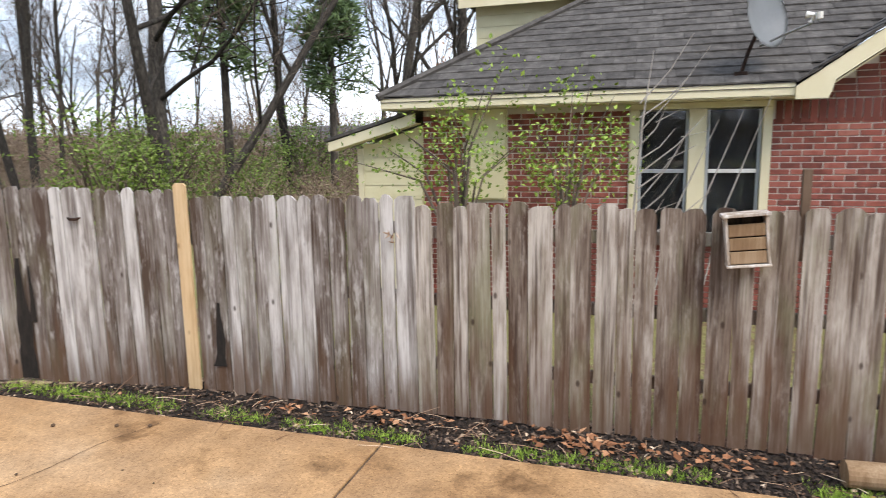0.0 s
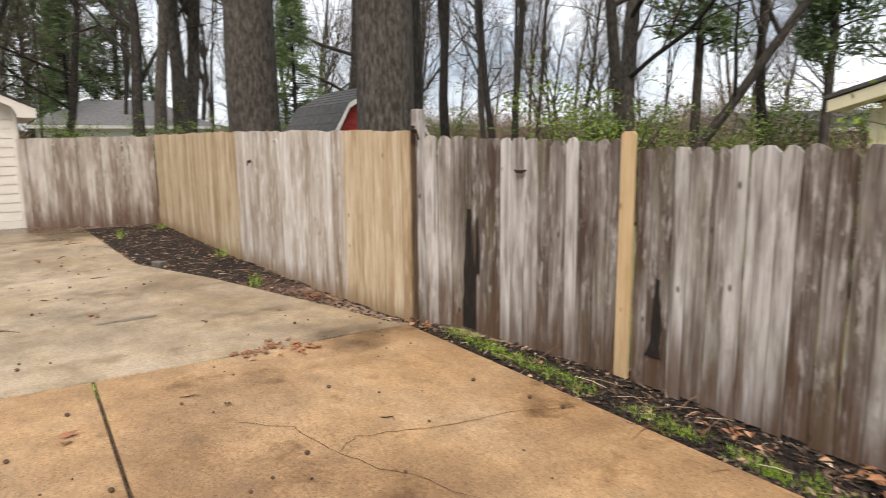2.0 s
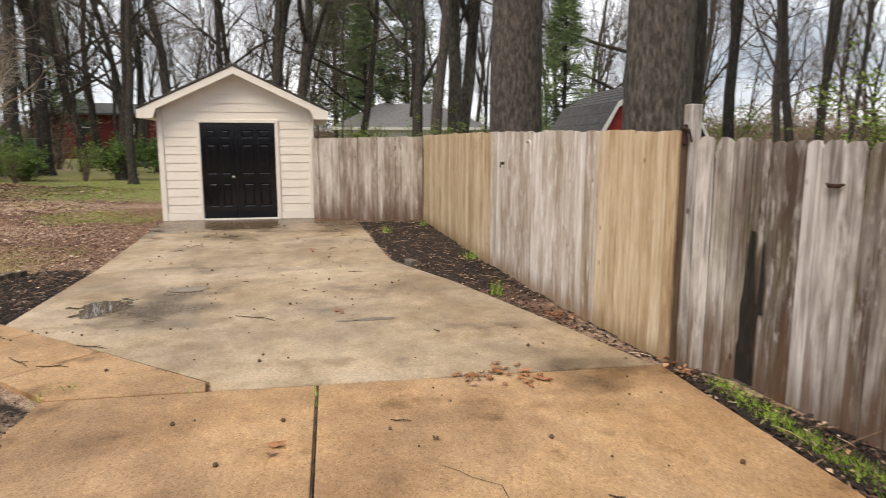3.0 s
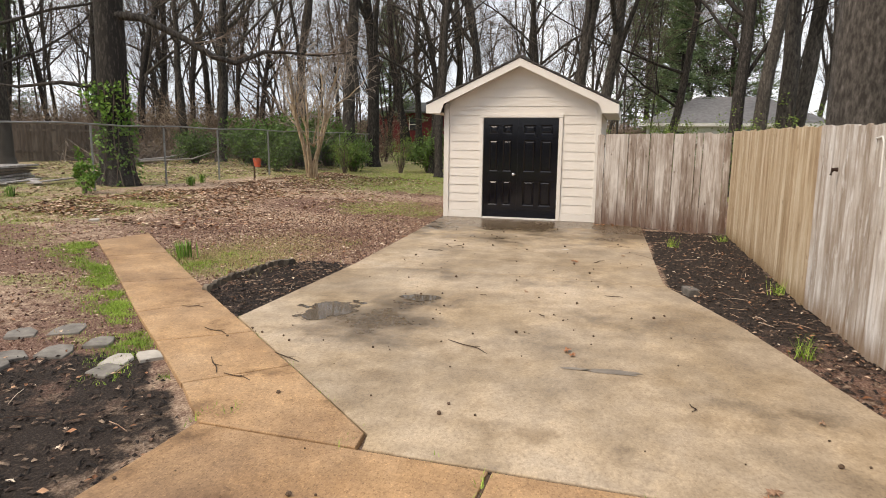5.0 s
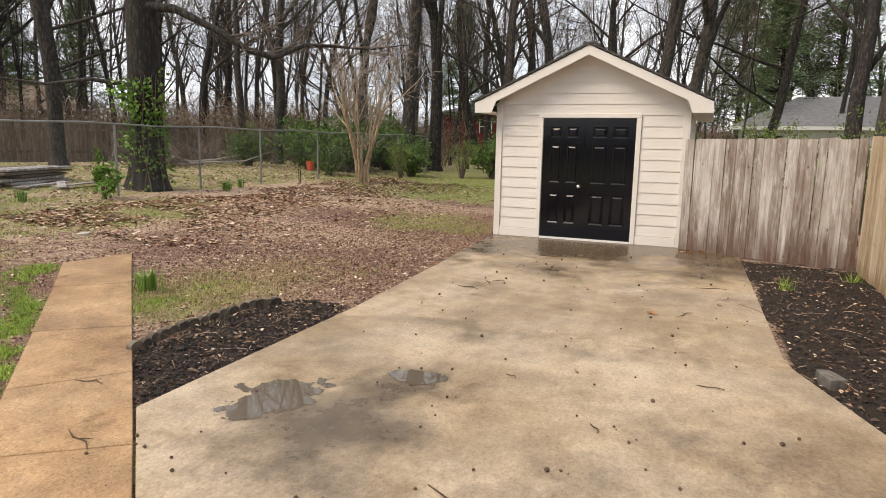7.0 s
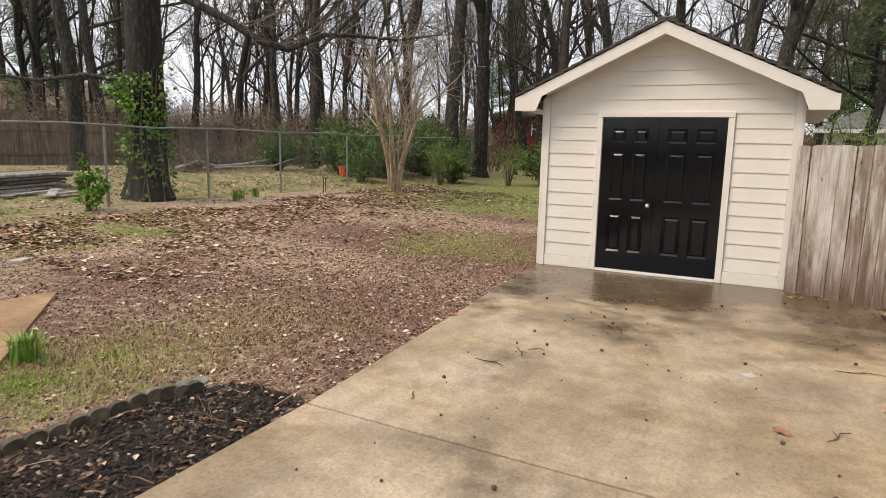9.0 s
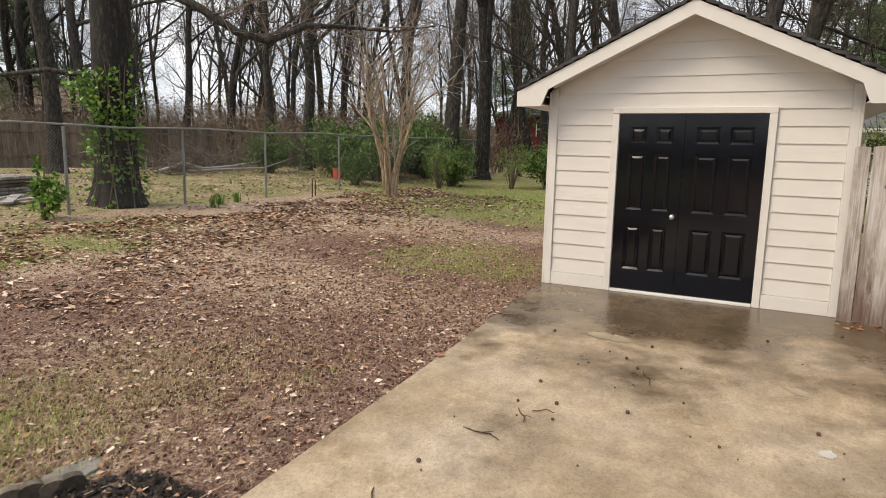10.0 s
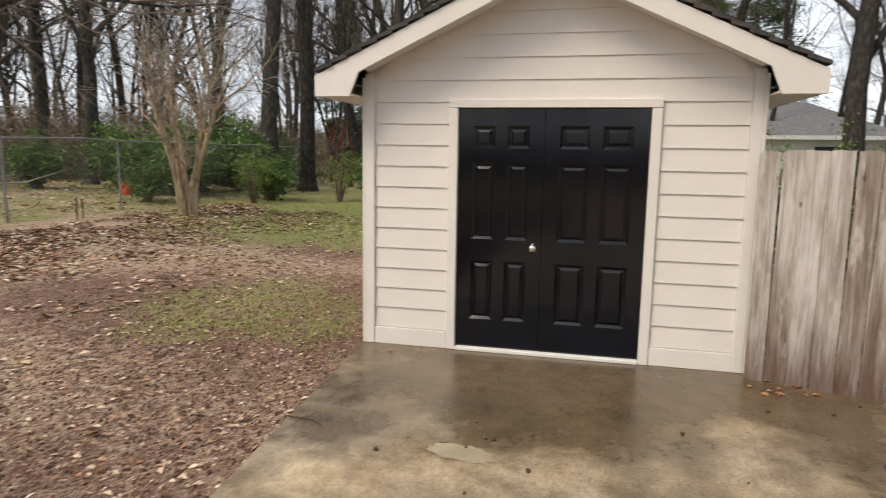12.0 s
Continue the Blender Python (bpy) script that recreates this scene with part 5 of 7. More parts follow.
for i in range(34):  # behind the front fence
    thicket(rng.randrange(2), rng.uniform(-21, -4.5), rng.uniform(11.5, 21), rng.uniform(0.55, 0.9))
for kind, m in laid.items():
    thickets[kind].matrix_basis = m


def pine(name, label, seed, height, m, crown0=0.3, spread=3.0, group="", clumps=150, per=70):
    rng_ = random.Random(seed)
    root = thing(name, label, "tree", m, group)
    t, limbs, needles = Strokes(), Strokes(), Strokes()
    t.tube([Vector((0, 0, -0.2)), Vector((0.05, 0, height * 0.5)), Vector((0, 0.05, height))], [0.016 * height, 0.011 * height, 0.02], 9)
    for i in range(clumps):
        k = crown0 + (1 - crown0) * rng_.random() ** 0.85
        a = rng_.uniform(0, math.tau)
        reach = spread * (1.05 - (k - crown0) / (1 - crown0)) ** 0.7 * rng_.uniform(0.35, 1.0)
        p0 = Vector((0, 0, height * k))
        tip = p0 + Vector((math.cos(a) * reach, math.sin(a) * reach, rng_.uniform(-0.15, 0.3) * reach))
        limbs.tube([p0, p0.lerp(tip, 0.5) + Vector((0, 0, 0.06 * reach)), tip], [0.03, 0.02, 0.006], 4)
        for _ in range(per):
            c = p0.lerp(tip, 0.45 + 0.55 * rng_.random()) + rand_dir(rng_) * 0.28
            d = (rand_dir(rng_) + (tip - p0).normalized() * 0.8 + Vector((0, 0, 0.3))).normalized()
            s = d.cross(rand_dir(rng_))
            if s.length > 1e-3:
                needles.blade(c, d, s.normalized(), rng_.uniform(0.18, 0.34), 0.06)
    mesh_part("trunk", t.mesh("trunk", True), M_BARK_D, root)
    mesh_part("branching", limbs.mesh("branching"), M_BARK_D, root)
    mesh_part("needles", needles.mesh("needles"), M_NEEDLE, root)
    return root


tall_pine = pine("pine_tree", "tall pine with open green crown of needle tufts", 41, 13, at(-47.0, 3.2, 0, 1.05), 0.22, 3.6, "pines", 190, 80)
copy_thing(tall_pine, at(-42.0, 5.0, 100, 0.8))
copy_thing(tall_pine, at(-50.0, 8.5, 200, 1.1))
copy_thing(tall_pine, at(-25.5, 11.9, 30, 0.55))
copy_thing(tall_pine, at(-27.0, -33.0, 60, 0.8))
copy_thing(tall_pine, at(-35.0, -37.0, 160, 0.8))
copy_thing(tall_pine, at(-55.0, -18.0, 250, 0.9))
light_pine = pine("young_pine", "slim young pine with light green needles", 42, 7.5, at(-7.5, 16.9), 0.42, 1.3, "", 70, 70)
copy_thing(light_pine, at(-10.9, 17.2, 80, 1.25))


def russet_tree():
    rng_ = random.Random(9)
    s = Strokes()
    for i in range(520):
        p = Vector((rng_.gauss(0, 0.35), rng_.gauss(0, 0.35), 3.8 + rng_.gauss(0, 1.0)))
        d = rand_dir(rng_)
        s.leaf(p, d, d.cross(Vector((0.2, 0.9, 0.3))).normalized(), 0.15, 0.09)
    root = bare_tree("oak_tree", "bare oak with russet dead leaves still hanging", 71, 14, 0.28, M_BARK_D, at(-7.2, 26.7))
    mesh_part("dead_leaves", s.mesh("dead_leaves"), M_RUSSET, root)


russet_tree()


M_PALETWIG = material("pale_twig", ((0.2, (0.24, 0.20, 0.17)), (0.8, (0.44, 0.39, 0.34))), scale=3, rough=0.9, bump=0.0, per_island=0.4)


def myrtle():
    """The crape myrtle: many smooth tan stems from one foot, fanning into a fine bare crown."""
    rng_ = random.Random(17)
    root = thing("crape_myrtle", "bare multi-stemmed crape myrtle with smooth tan bark", "tree", at(-22.6, -7.8))
    twigs = Strokes()
    for i in range(7):
        stems = Strokes()
        a = i * math.tau / 7 + rng_.uniform(-0.3, 0.3)
        foot = Vector((0.13 * math.cos(a), 0.13 * math.sin(a), -0.05))
        out_ = rng_.uniform(0.25, 0.95)
        pts = [foot]
        for k in (0.22, 0.45, 0.7, 1.0):
            pts.append(Vector((foot.x + out_ * k ** 1.4 * math.cos(a + 0.4 * k), foot.y + out_ * k ** 1.4 * math.sin(a + 0.4 * k), 2.5 * k)) + rand_dir(rng_) * 0.05)
        r = rng_.uniform(0.045, 0.075)
        stems.tube(pts, [r * 1.2, r, r * 0.85, r * 0.7, r * 0.5], 7)
        for j in range(4):
            at_ = pts[3].lerp(pts[4], 0.25 * j)
            d = (Vector((math.cos(a), math.sin(a), 0)) * rng_.uniform(-0.1, 0.7) + rand_dir(rng_) * 0.35 + Vector((0, 0, 1))).normalized()
            grow(rng_, [stems, stems, twigs, twigs, twigs], at_, d, rng_.uniform(1.5, 2.6), r * 0.5, 1, dict(BARE, count=(0, 5, 3, 2), sides=(7, 5, 3, 3, 3), angle=((0, 0), (25, 55), (30, 60), (30, 60))))
        mesh_part("stem", stems.mesh("stem", True), M_MYRTLE, root)
    for i in range(3):  # low drooping side branches
        stems = Strokes()
        a = rng_.uniform(-0.5, 2.0)
        grow(rng_, [stems, stems, twigs, twigs, twigs], Vector((0.2, 0.2, 1.1)), Vector((math.cos(a), math.sin(a), 0.55)).normalized(), 2.0, 0.03, 1, dict(BARE, count=(0, 6, 4, 3)))
        mesh_part("side_branch", stems.mesh("side_branch", True), M_MYRTLE, root)
    mesh_part("crown", twigs.mesh("crown"), M_PALETWIG, root)


myrtle()


def ivy():
    rng_ = random.Random(3)
    s, w = Strokes(), Strokes()
    gz = ground_z(-15, -10)
    for i in range(2000):
        z = rng_.random() ** 0.55 * 3.0
        a = rng_.gauss(1.15, 0.75) if z > 1.3 else rng_.gauss(1.0, 0.9)
        if z > 1.9 and rng_.random() < 0.5:
            a = rng_.gauss(0.1, 0.35)
        dens = 0.5 + 0.5 * noise.noise((a * 2, z * 1.3, 5))
        if rng_.random() > dens or z > 2.45 + 0.8 * noise.noise((a * 2.5, 1.0, 2.0)):
            continue
        r = 0.40 * (1 + 0.5 * math.exp(-z / 0.35)) + rng_.random() ** 2 * (0.42 if 1.8 < z < 2.8 and a < 0.7 else 0.16)
        p = Vector((r * math.cos(a), r * math.sin(a), z))
        d = (Vector((math.cos(a), math.sin(a), 0)) * 0.6 + rand_dir(rng_) * 0.7).normalized()
        s.leaf(p, d, d.cross(rand_dir(rng_)).normalized(), rng_.uniform(0.08, 0.13), 0.08)
    for i in range(7):
        a = rng_.uniform(0.0, 2.0)
        w.tube([Vector(((0.41 + 0.2 * math.exp(-z / 0.35)) * math.cos(a + 0.15 * math.sin(z * 2 + i)), (0.41 + 0.2 * math.exp(-z / 0.35)) * math.sin(a + 0.15 * math.sin(z * 2 + i)), z)) for z in (0, 0.4, 0.9, 1.5, 2.1, 2.7)], [0.014] * 5 + [0.006], 5)
    root = thing("ivy", "bright green ivy climbing the old oak trunk", "ivy", pose(-15.87, -9.80, gz - 0.05))
    mesh_part("leaves", s.mesh("leaves"), M_LEAF_IVY, root)
    mesh_part("vines", w.mesh("vines"), M_TWIG, root)


M_LEAF_IVY = material("ivy_leaf", ((0.15, (0.07, 0.16, 0.025)), (0.5, (0.16, 0.31, 0.05)), (0.85, (0.30, 0.45, 0.11))), scale=2, rough=0.4, bump=0.0, per_island=0.6)
ivy()
leafy("sapling_shrub", "small bright green leafy shrub beside the chain-link fence", 25, (0.28, 0.28, 1.05), 700, M_LEAF_IVY, at(-13.9, -8.9), (0.10, 0.06), 9)


# distance: a hazy line of far woods
def backdrop():
    co, faces, n = [], [], 360
    for i in range(n):
        a = i * math.tau / n
        h = 3.6 + 1.0 * noise.noise((math.cos(a) * 6, math.sin(a) * 6, 1)) + 1.3 * noise.noise((math.cos(a) * 40, math.sin(a) * 40, 3))
        co += [(90 * math.cos(a) - 8, 90 * math.sin(a), -1), (90 * math.cos(a) - 8, 90 * math.sin(a), h)]
        j = (i + 1) % n
        faces.append((2 * i, 2 * j, 2 * j + 1, 2 * i + 1))
    me = bpy.data.meshes.new("backdrop")
    me.from_pydata(co, [], faces)
    tagged(mesh_part("backdrop", me, M_FAR), "hazy grey-brown line of distant bare woods", "woods", kind="structure")


M_FAR = material("distant_woods", ((0.2, (0.13, 0.115, 0.10)), (0.8, (0.26, 0.235, 0.21))), scale=0.5, stretch=(1, 1, 0.25), rough=1.0, bump=0.0, fine=3)
backdrop()

# ---- the neighbour's brick house ----
house = thing("brick_house", "red brick house with dark shingle roof and cream trim", "house", pose(0, 0, 0))
WALL_Y, HX0, HX1, HTOP = 9.2, -2.30, 9.0, 2.30


def house_body():
    bm = bmesh.new()
    for x0, x1, z0, z1 in ((HX0, 0.15, 0, HTOP), (1.46, HX1, 0, HTOP), (0.15, 1.46, 0, 0.85), (0.15, 1.46, 2.24, HTOP)):
        add_box(bm, x0, x1, WALL_Y, WALL_Y + 0.2, z0, z1)
    add_box(bm, HX0, HX0 + 0.2, WALL_Y + 0.2, 16, 0, HTOP)
    add_box(bm, HX1 - 0.2, HX1, WALL_Y + 0.2, 16, 0, HTOP)
    add_box(bm, HX0, HX1, 16, 16.2, 0, HTOP)
    part("wall", bm, M_MORTAR, house, "mortar bed behind the bricks")
    # gable wall above the eave on the right
    g = bmesh.new()
    tri = [(1.75, HTOP), (9.0, HTOP), (5.35, HTOP + 3.6 * 0.70)]
    a = [g.verts.new((x, WALL_Y, z)) for x, z in tri]
    b = [g.verts.new((x, WALL_Y + 0.2, z)) for x, z in tri]
    g.faces.new(a)
    g.faces.new(b[::-1])
    for i in range(3):
        g.faces.new((a[i], a[(i + 1) % 3], b[(i + 1) % 3], b[i]))
    bmesh.ops.recalc_face_normals(g, faces=g.faces)
    part("gable_wall", g, M_MORTAR, house)


house_body()


def prism_y(outline, y0, y1):
    """An outline in x and z drawn from y0 to y1."""
    bm = bmesh.new()
    a = [bm.verts.new((x, y0, z)) for x, z in outline]
    b = [bm.verts.new((x, y1, z)) for x, z in outline]
    bm.faces.new(a)
    bm.faces.new(b[::-1])
    n = len(outline)
    for i in range(n):
        bm.faces.new((a[i], a[(i + 1) % n], b[(i + 1) % n], b[i]))
    bmesh.ops.recalc_face_normals(bm, faces=bm.faces)
    return bm


def house_roof():
    # main hip roof: front slope and left hip, each in overlapping courses of shingles
    ey, ez, slope, ex = 8.78, 2.44, 0.62, -2.68
    rows, run = 40, 0.155
    shingles, rng_ = [], random.Random(2)
    for r in range(rows):
        y0, y1 = ey + r * run, ey + (r + 1.2) * run
        x = ex + r * run
        stop = 1.66 + r * run * 0.62 / 0.70
        while x < min(stop, 9):
            w = rng_.uniform(0.22, 0.42)
            x1 = min(x + w, stop)
            lift = rng_.uniform(0.016, 0.028)
            z0, z1 = ez + (y0 - ey) * slope, ez + (y1 - ey) * slope
            shingles.append(((x + 0.003, y0, z0 + lift), (x1 - 0.003, y0, z0 + lift), (x1 - 0.003, y1, z1 + 0.004), (x + 0.003, y1, z1 + 0.004)))
            x = x1
    co, faces = [], []
    for q in shingles:
        k = len(co)
        co += q
        co += [(q[0][0], q[0][1], q[0][2] - 0.014), (q[1][0], q[1][1], q[1][2] - 0.014)]
        faces += [(k, k + 1, k + 2, k + 3), (k + 4, k + 5, k + 1, k)]
    me = bpy.data.meshes.new("shingles")
    me.from_pydata(co, [], faces)
    ob = mesh_part("shingles", me, M_SHINGLE, house, "dark grey asphalt shingles")
    ob["kind"] = "stuff"
    deck = bmesh.new()
    top = rows * run
    v = [(ex, ey, ez), (1.66, ey, ez), (1.66 + top * 0.62 / 0.70, ey + top, ez + top * slope), (ex + top, ey + top, ez + top * slope), (ex, ey + 2 * top, ez)]
    vs = [deck.verts.new((x, y, z - 0.004)) for x, y, z in v]
    lo = [deck.verts.new((x, y, z - 0.05)) for x, y, z in v]
    for f in ((0, 1, 2, 3), (0, 3, 4)):
        deck.faces.new([vs[i] for i in f])
        deck.faces.new([lo[i] for i in f][::-1])
    part("roof_deck", deck, M_SHINGLE, house)
    cap = tube([(ex - 0.02, ey - 0.02, ez + 0.01), (ex + top, ey + top, ez + top * slope + 0.02)], [0.05, 0.05], 6)
    part("hip_cap", cap, M_SHINGLE, house)
    # front gable roof on the right
    for s in (-1, 1):
        xr, zr = 5.35, ez + 0.70 * (5.35 - 1.62)
        rows2 = 22
        for r in range(rows2):
            t0, t1 = r / rows2, min(1.0, (r + 1.2) / rows2)
            xa, xb = xr + s * 3.73 * (1 - t0), xr + s * 3.73 * (1 - t1)
            za, zb = ez + (zr - ez) * t0, ez + (zr - ez) * t1
            b = bmesh.new()
            vs = [b.verts.new((x, y, z)) for y in (8.74, 14.5) for x, z in ((xa, za + 0.016), (xb, zb + 0.003), (xb, zb - 0.03), (xa, za - 0.006))]
            for f in ((0, 1, 2, 3), (7, 6, 5, 4), (0, 4, 5, 1), (1, 5, 6, 2), (2, 6, 7, 3), (3, 7, 4, 0)):
                b.faces.new([vs[i] for i in f])
            bmesh.ops.recalc_face_normals(b, faces=b.faces)
            part("shingle_course", b, M_SHINGLE, house)
        part("rake_board", prism_y([(xr, zr - 0.04), (xr + s * 3.73, ez - 0.04), (xr + s * 3.73, ez - 0.16), (xr + s * 3.45, ez - 0.16), (xr + s * 3.4, ez + 0.01), (xr, zr - 0.22)], 8.76, 8.79), M_YELLOW_T, house)
        part("rake_soffit", prism_y([(xr, zr - 0.20), (xr + s * 3.42, ez - 0.02), (xr + s * 3.42, ez - 0.04), (xr, zr - 0.22)], 8.80, 9.19), M_YELLOW_T, house)
    part("fascia", box(ex, 1.62, 8.79, 8.81, 2.32, 2.435), M_YELLOW_T, house)
    part("soffit", box(ex, 1.9, 8.815, 9.195, 2.305, 2.318), M_YELLOW_T, house)
    part("side_fascia", box(ex, ex + 0.02, 8.82, 16, 2.32, 2.435), M_YELLOW_T, house)
    # upper wall behind the hip, clad in yellow boards
    upper = part("upper_wall", box(-2.5, 3.0, 12.5, 15.5, 2.2, 4.06), M_YELLOW, house)
    z = 2.9
    while z < 4.0:
        part("lap_board", prism_y([(-2.5, z), (1.0, z), (1.0, z + 0.17), (-2.5, z + 0.17)], 12.478, 12.492), M_YELLOW, upper)
        z += 0.178
    part("upper_fascia", box(-2.72, 3.2, 12.2, 12.23, 4.06, 4.2), M_YELLOW_T, house)
    part("upper_roof", box(-2.74, 3.2, 12.19, 15.6, 4.205, 4.26), M_SHINGLE, house)


M_YELLOW_T = material("cream_yellow_trim", ((0.2, (0.70, 0.64, 0.45)), (0.8, (0.78, 0.73, 0.55))), scale=3, rough=0.55, bump=0.05)
house_roof()


def house_windows():
    for x0, x1, label in ((0.20, 0.70, "dark window with insect screen"), (0.88, 1.41, "dark double-hung window with a white meeting rail")):
        # flat sheet behind the glass, the unlit room painted as a dark colour
        w = part("window", box(x0, x1, WALL_Y + 0.05, WALL_Y + 0.056, 0.9, 2.22), M_ROOM_DARK, house, label)
        part("pane", box(x0, x1, WALL_Y + 0.02, WALL_Y + 0.024, 0.9, 2.22), M_GLASS, w)
        part("sash", box(x0, x0 + 0.03, WALL_Y + 0.005, WALL_Y + 0.045, 0.9, 2.22, 0.002), M_DISH, w)
        part("sash", box(x1 - 0.03, x1, WALL_Y + 0.005, WALL_Y + 0.045, 0.9, 2.22, 0.002), M_DISH, w)
        part("meeting_rail", box(x0 + 0.031, x1 - 0.031, WALL_Y + 0.0, WALL_Y + 0.045, 1.56, 1.60, 0.002), M_WHITE if x0 > 0.5 else M_DISH, w)
    for x0, x1 in ((0.10, 0.195), (0.705, 0.875), (1.415, 1.50)):
        part("window_frame", box(x0, x1, WALL_Y - 0.04, WALL_Y + 0.05, 0.85, 2.235, 0.003), M_YELLOW_T, house)
    part("window_head", box(0.10, 1.50, WALL_Y - 0.045, WALL_Y + 0.05, 2.237, 2.30, 0.003), M_YELLOW_T, house)
    part("window_sill", box(0.08, 1.52, WALL_Y - 0.07, WALL_Y + 0.05, 0.79, 0.848, 0.004), M_YELLOW_T, house)
    blank = part("boarded_window", box(-1.76, -1.27, WALL_Y - 0.03, WALL_Y + 0.0, 1.25, 2.30), M_YELLOW, house, "pale yellow boarded panel")
    z = 1.27
    while z < 2.2:
        part("lap_board", prism_y([(-1.74, z), (-1.29, z), (-1.29, z + 0.165), (-1.74, z + 0.165)], WALL_Y - 0.048, WALL_Y - 0.032), M_YELLOW, blank)
        z += 0.172


# near-black colour standing in for the shade inside the houses
M_ROOM_DARK = material("painted_room_dark", ((0.2, (0.02, 0.023, 0.027)), (0.8, (0.05, 0.055, 0.062))), scale=1.5, rough=0.6, bump=0.0)
M_GLASS = bpy.data.materials.new("window_glass")
M_GLASS.use_nodes = True
M_GLASS.node_tree.nodes["Principled BSDF"].inputs["Transmission Weight"].default_value = 1.0
M_GLASS.node_tree.nodes["Principled BSDF"].inputs["Roughness"].default_value = 0.03
M_GLASS.node_tree.nodes["Principled BSDF"].inputs["Base Color"].default_value = (0.8, 0.85, 0.88, 1)
house_windows()


def lean_to():
    root = thing("lean_to", "pale yellow lap-sided lean-to against the brick house", "outbuilding", pose(0, 0, 0))
    part("wall", prism_y([(-3.16, 0), (-2.31, 0), (-2.31, 2.14), (-3.16, 1.86)], 9.22, 12), M_YELLOW, root)
    z = 0.9
    while z < 1.85:
        part("lap_board", prism_y([(-3.10, z), (-2.33, z), (-2.33, z + 0.165), (-3.10, z + 0.165)], 9.196, 9.212), M_YELLOW, root)
        z += 0.172
    part("corner_trim", box(-3.18, -3.105, 9.185, 9.26, 0, 1.87, 0.003), M_YELLOW_T, root)
    part("fascia", prism_y([(-3.46, 1.84), (-2.32, 2.15), (-2.32, 2.27), (-3.46, 1.95)], 8.95, 8.98), M_YELLOW_T, root)
    part("roof", prism_y([(-3.5, 1.955), (-2.32, 2.28), (-2.32, 2.32), (-3.5, 1.99)], 8.93, 12.1), M_SHINGLE, root)
    part("soffit", prism_y([(-3.44, 1.845), (-2.33, 2.15), (-2.33, 2.165), (-3.44, 1.86)], 8.985, 9.19), M_YELLOW_T, root)


lean_to()


def dish():
    root = thing("satellite_dish", "grey satellite dish on a roof mount", "satellite dish", pose(1.15, 8.97, 2.56))
    b = bmesh.new()
    rings = []
    for j in range(7):
        q = j / 6
        rings.append([b.verts.new((0.06 * q * q, 0.27 * q * math.cos(i * math.tau / 28), 0.31 * q * math.sin(i * math.tau / 28))) for i in range(28)] if j else [b.verts.new((0, 0, 0))])
    for i in range(28):
        b.faces.new((rings[0][0], rings[1][i], rings[1][(i + 1) % 28]))
    for r0, r1 in zip(rings[1:], rings[2:]):
        for i in range(28):
            b.faces.new((r0[i], r1[i], r1[(i + 1) % 28], r0[(i + 1) % 28]))
    bmesh.ops.solidify(b, geom=b.faces[:], thickness=0.008)
    part("reflector", b, M_DISH, root, m=pose(0.16, -0.08, 0.5, 0, -12, -48), smooth=True)
    part("mast", tube([(0, 0, -0.02), (0.06, 0, 0.2), (0.14, -0.03, 0.42)], [0.02, 0.02, 0.02], 8), M_RUST, root)
    part("foot", box(-0.06, 0.06, -0.05, 0.05, -0.03, 0.012, 0.004), M_RUST, root)
    part("arm", tube([(0.15, -0.08, 0.24), (0.36, -0.2, 0.33), (0.56, -0.3, 0.40)], [0.012, 0.012, 0.012], 8), M_METAL, root)
    head = part("receiver", tube([(0.53, -0.29, 0.40), (0.56, -0.30, 0.46), (0.50, -0.28, 0.47)], [0.02, 0.03, 0.035], 10), M_WHITE, root)
    part("receiver_horn", tube([(0.60, -0.33, 0.42), (0.59, -0.33, 0.48)], [0.028, 0.034], 10), M_WHITE, head)


dish()
# vine over the house front, and a bare sapling before the window
leafy("vine", "straggling spring-green vine hanging before the brick wall", 51, (1.45, 0.35, 1.8), 1150, M_VINE, pose(-1.6, 8.3, 0.98), (0.06, 0.036), 12, "vine", clump=0.32)
leafy("vine", "straggling spring-green vine under the house eave", 52, (1.0, 0.3, 1.6), 900, M_VINE, pose(-0.5, 8.4, 1.05), (0.06, 0.036), 8, "vine", clump=0.34)


def sapling():
    rng_ = random.Random(6)
    root = thing("sapling", "thin bare pale sapling before the house window", "tree", pose(0.18, 8.35, 0))
    s = Strokes()
    s.tube([Vector((0, 0, -0.1)), Vector((0.0, 0, 1.2)), Vector((0.06, 0, 2.1)), Vector((0.14, 0, 2.75))], [0.016, 0.014, 0.010, 0.003], 6)
    for i in range(11):
        z = 0.9 + 1.5 * i / 11
        l = rng_.uniform(0.4, 1.0)
        d = Vector((rng_.uniform(0.3, 0.9), rng_.uniform(-0.2, 0.2), rng_.uniform(0.5, 1.0))).normalized()
        p = Vector((0.03, 0, z))
        s.tube([p, p + d * l * 0.5 + Vector((0.03, 0, -0.02)), p + d * l], [0.008, 0.006, 0.002], 5)
        if i % 2:
            q = p + d * l * 0.6
            s.tube([q, q + (d + Vector((0.1, 0.2, -0.5))).normalized() * 0.3], [0.004, 0.002], 4)
    for i in range(3):
        p = Vector((0.12 + 0.22 * i, 0.02 * i, -0.1))
        s.tube([p, p + Vector((0.25, 0, 1.3)), p + Vector((0.62, 0, 2.2 + 0.1 * i))], [0.012, 0.009, 0.003], 5)
    mesh_part("branching", s.mesh("branching"), M_PALEBARK, root)


M_PALEBARK = material("pale_bark", ((0.2, (0.30, 0.27, 0.25)), (0.8, (0.48, 0.45, 0.42))), scale=6, rough=0.85, bump=0.1)
sapling()

# ---- chain-link fence and the yards beyond ----
def link_y(x):
    return -9.1 - 0.02 * (-10 - x)


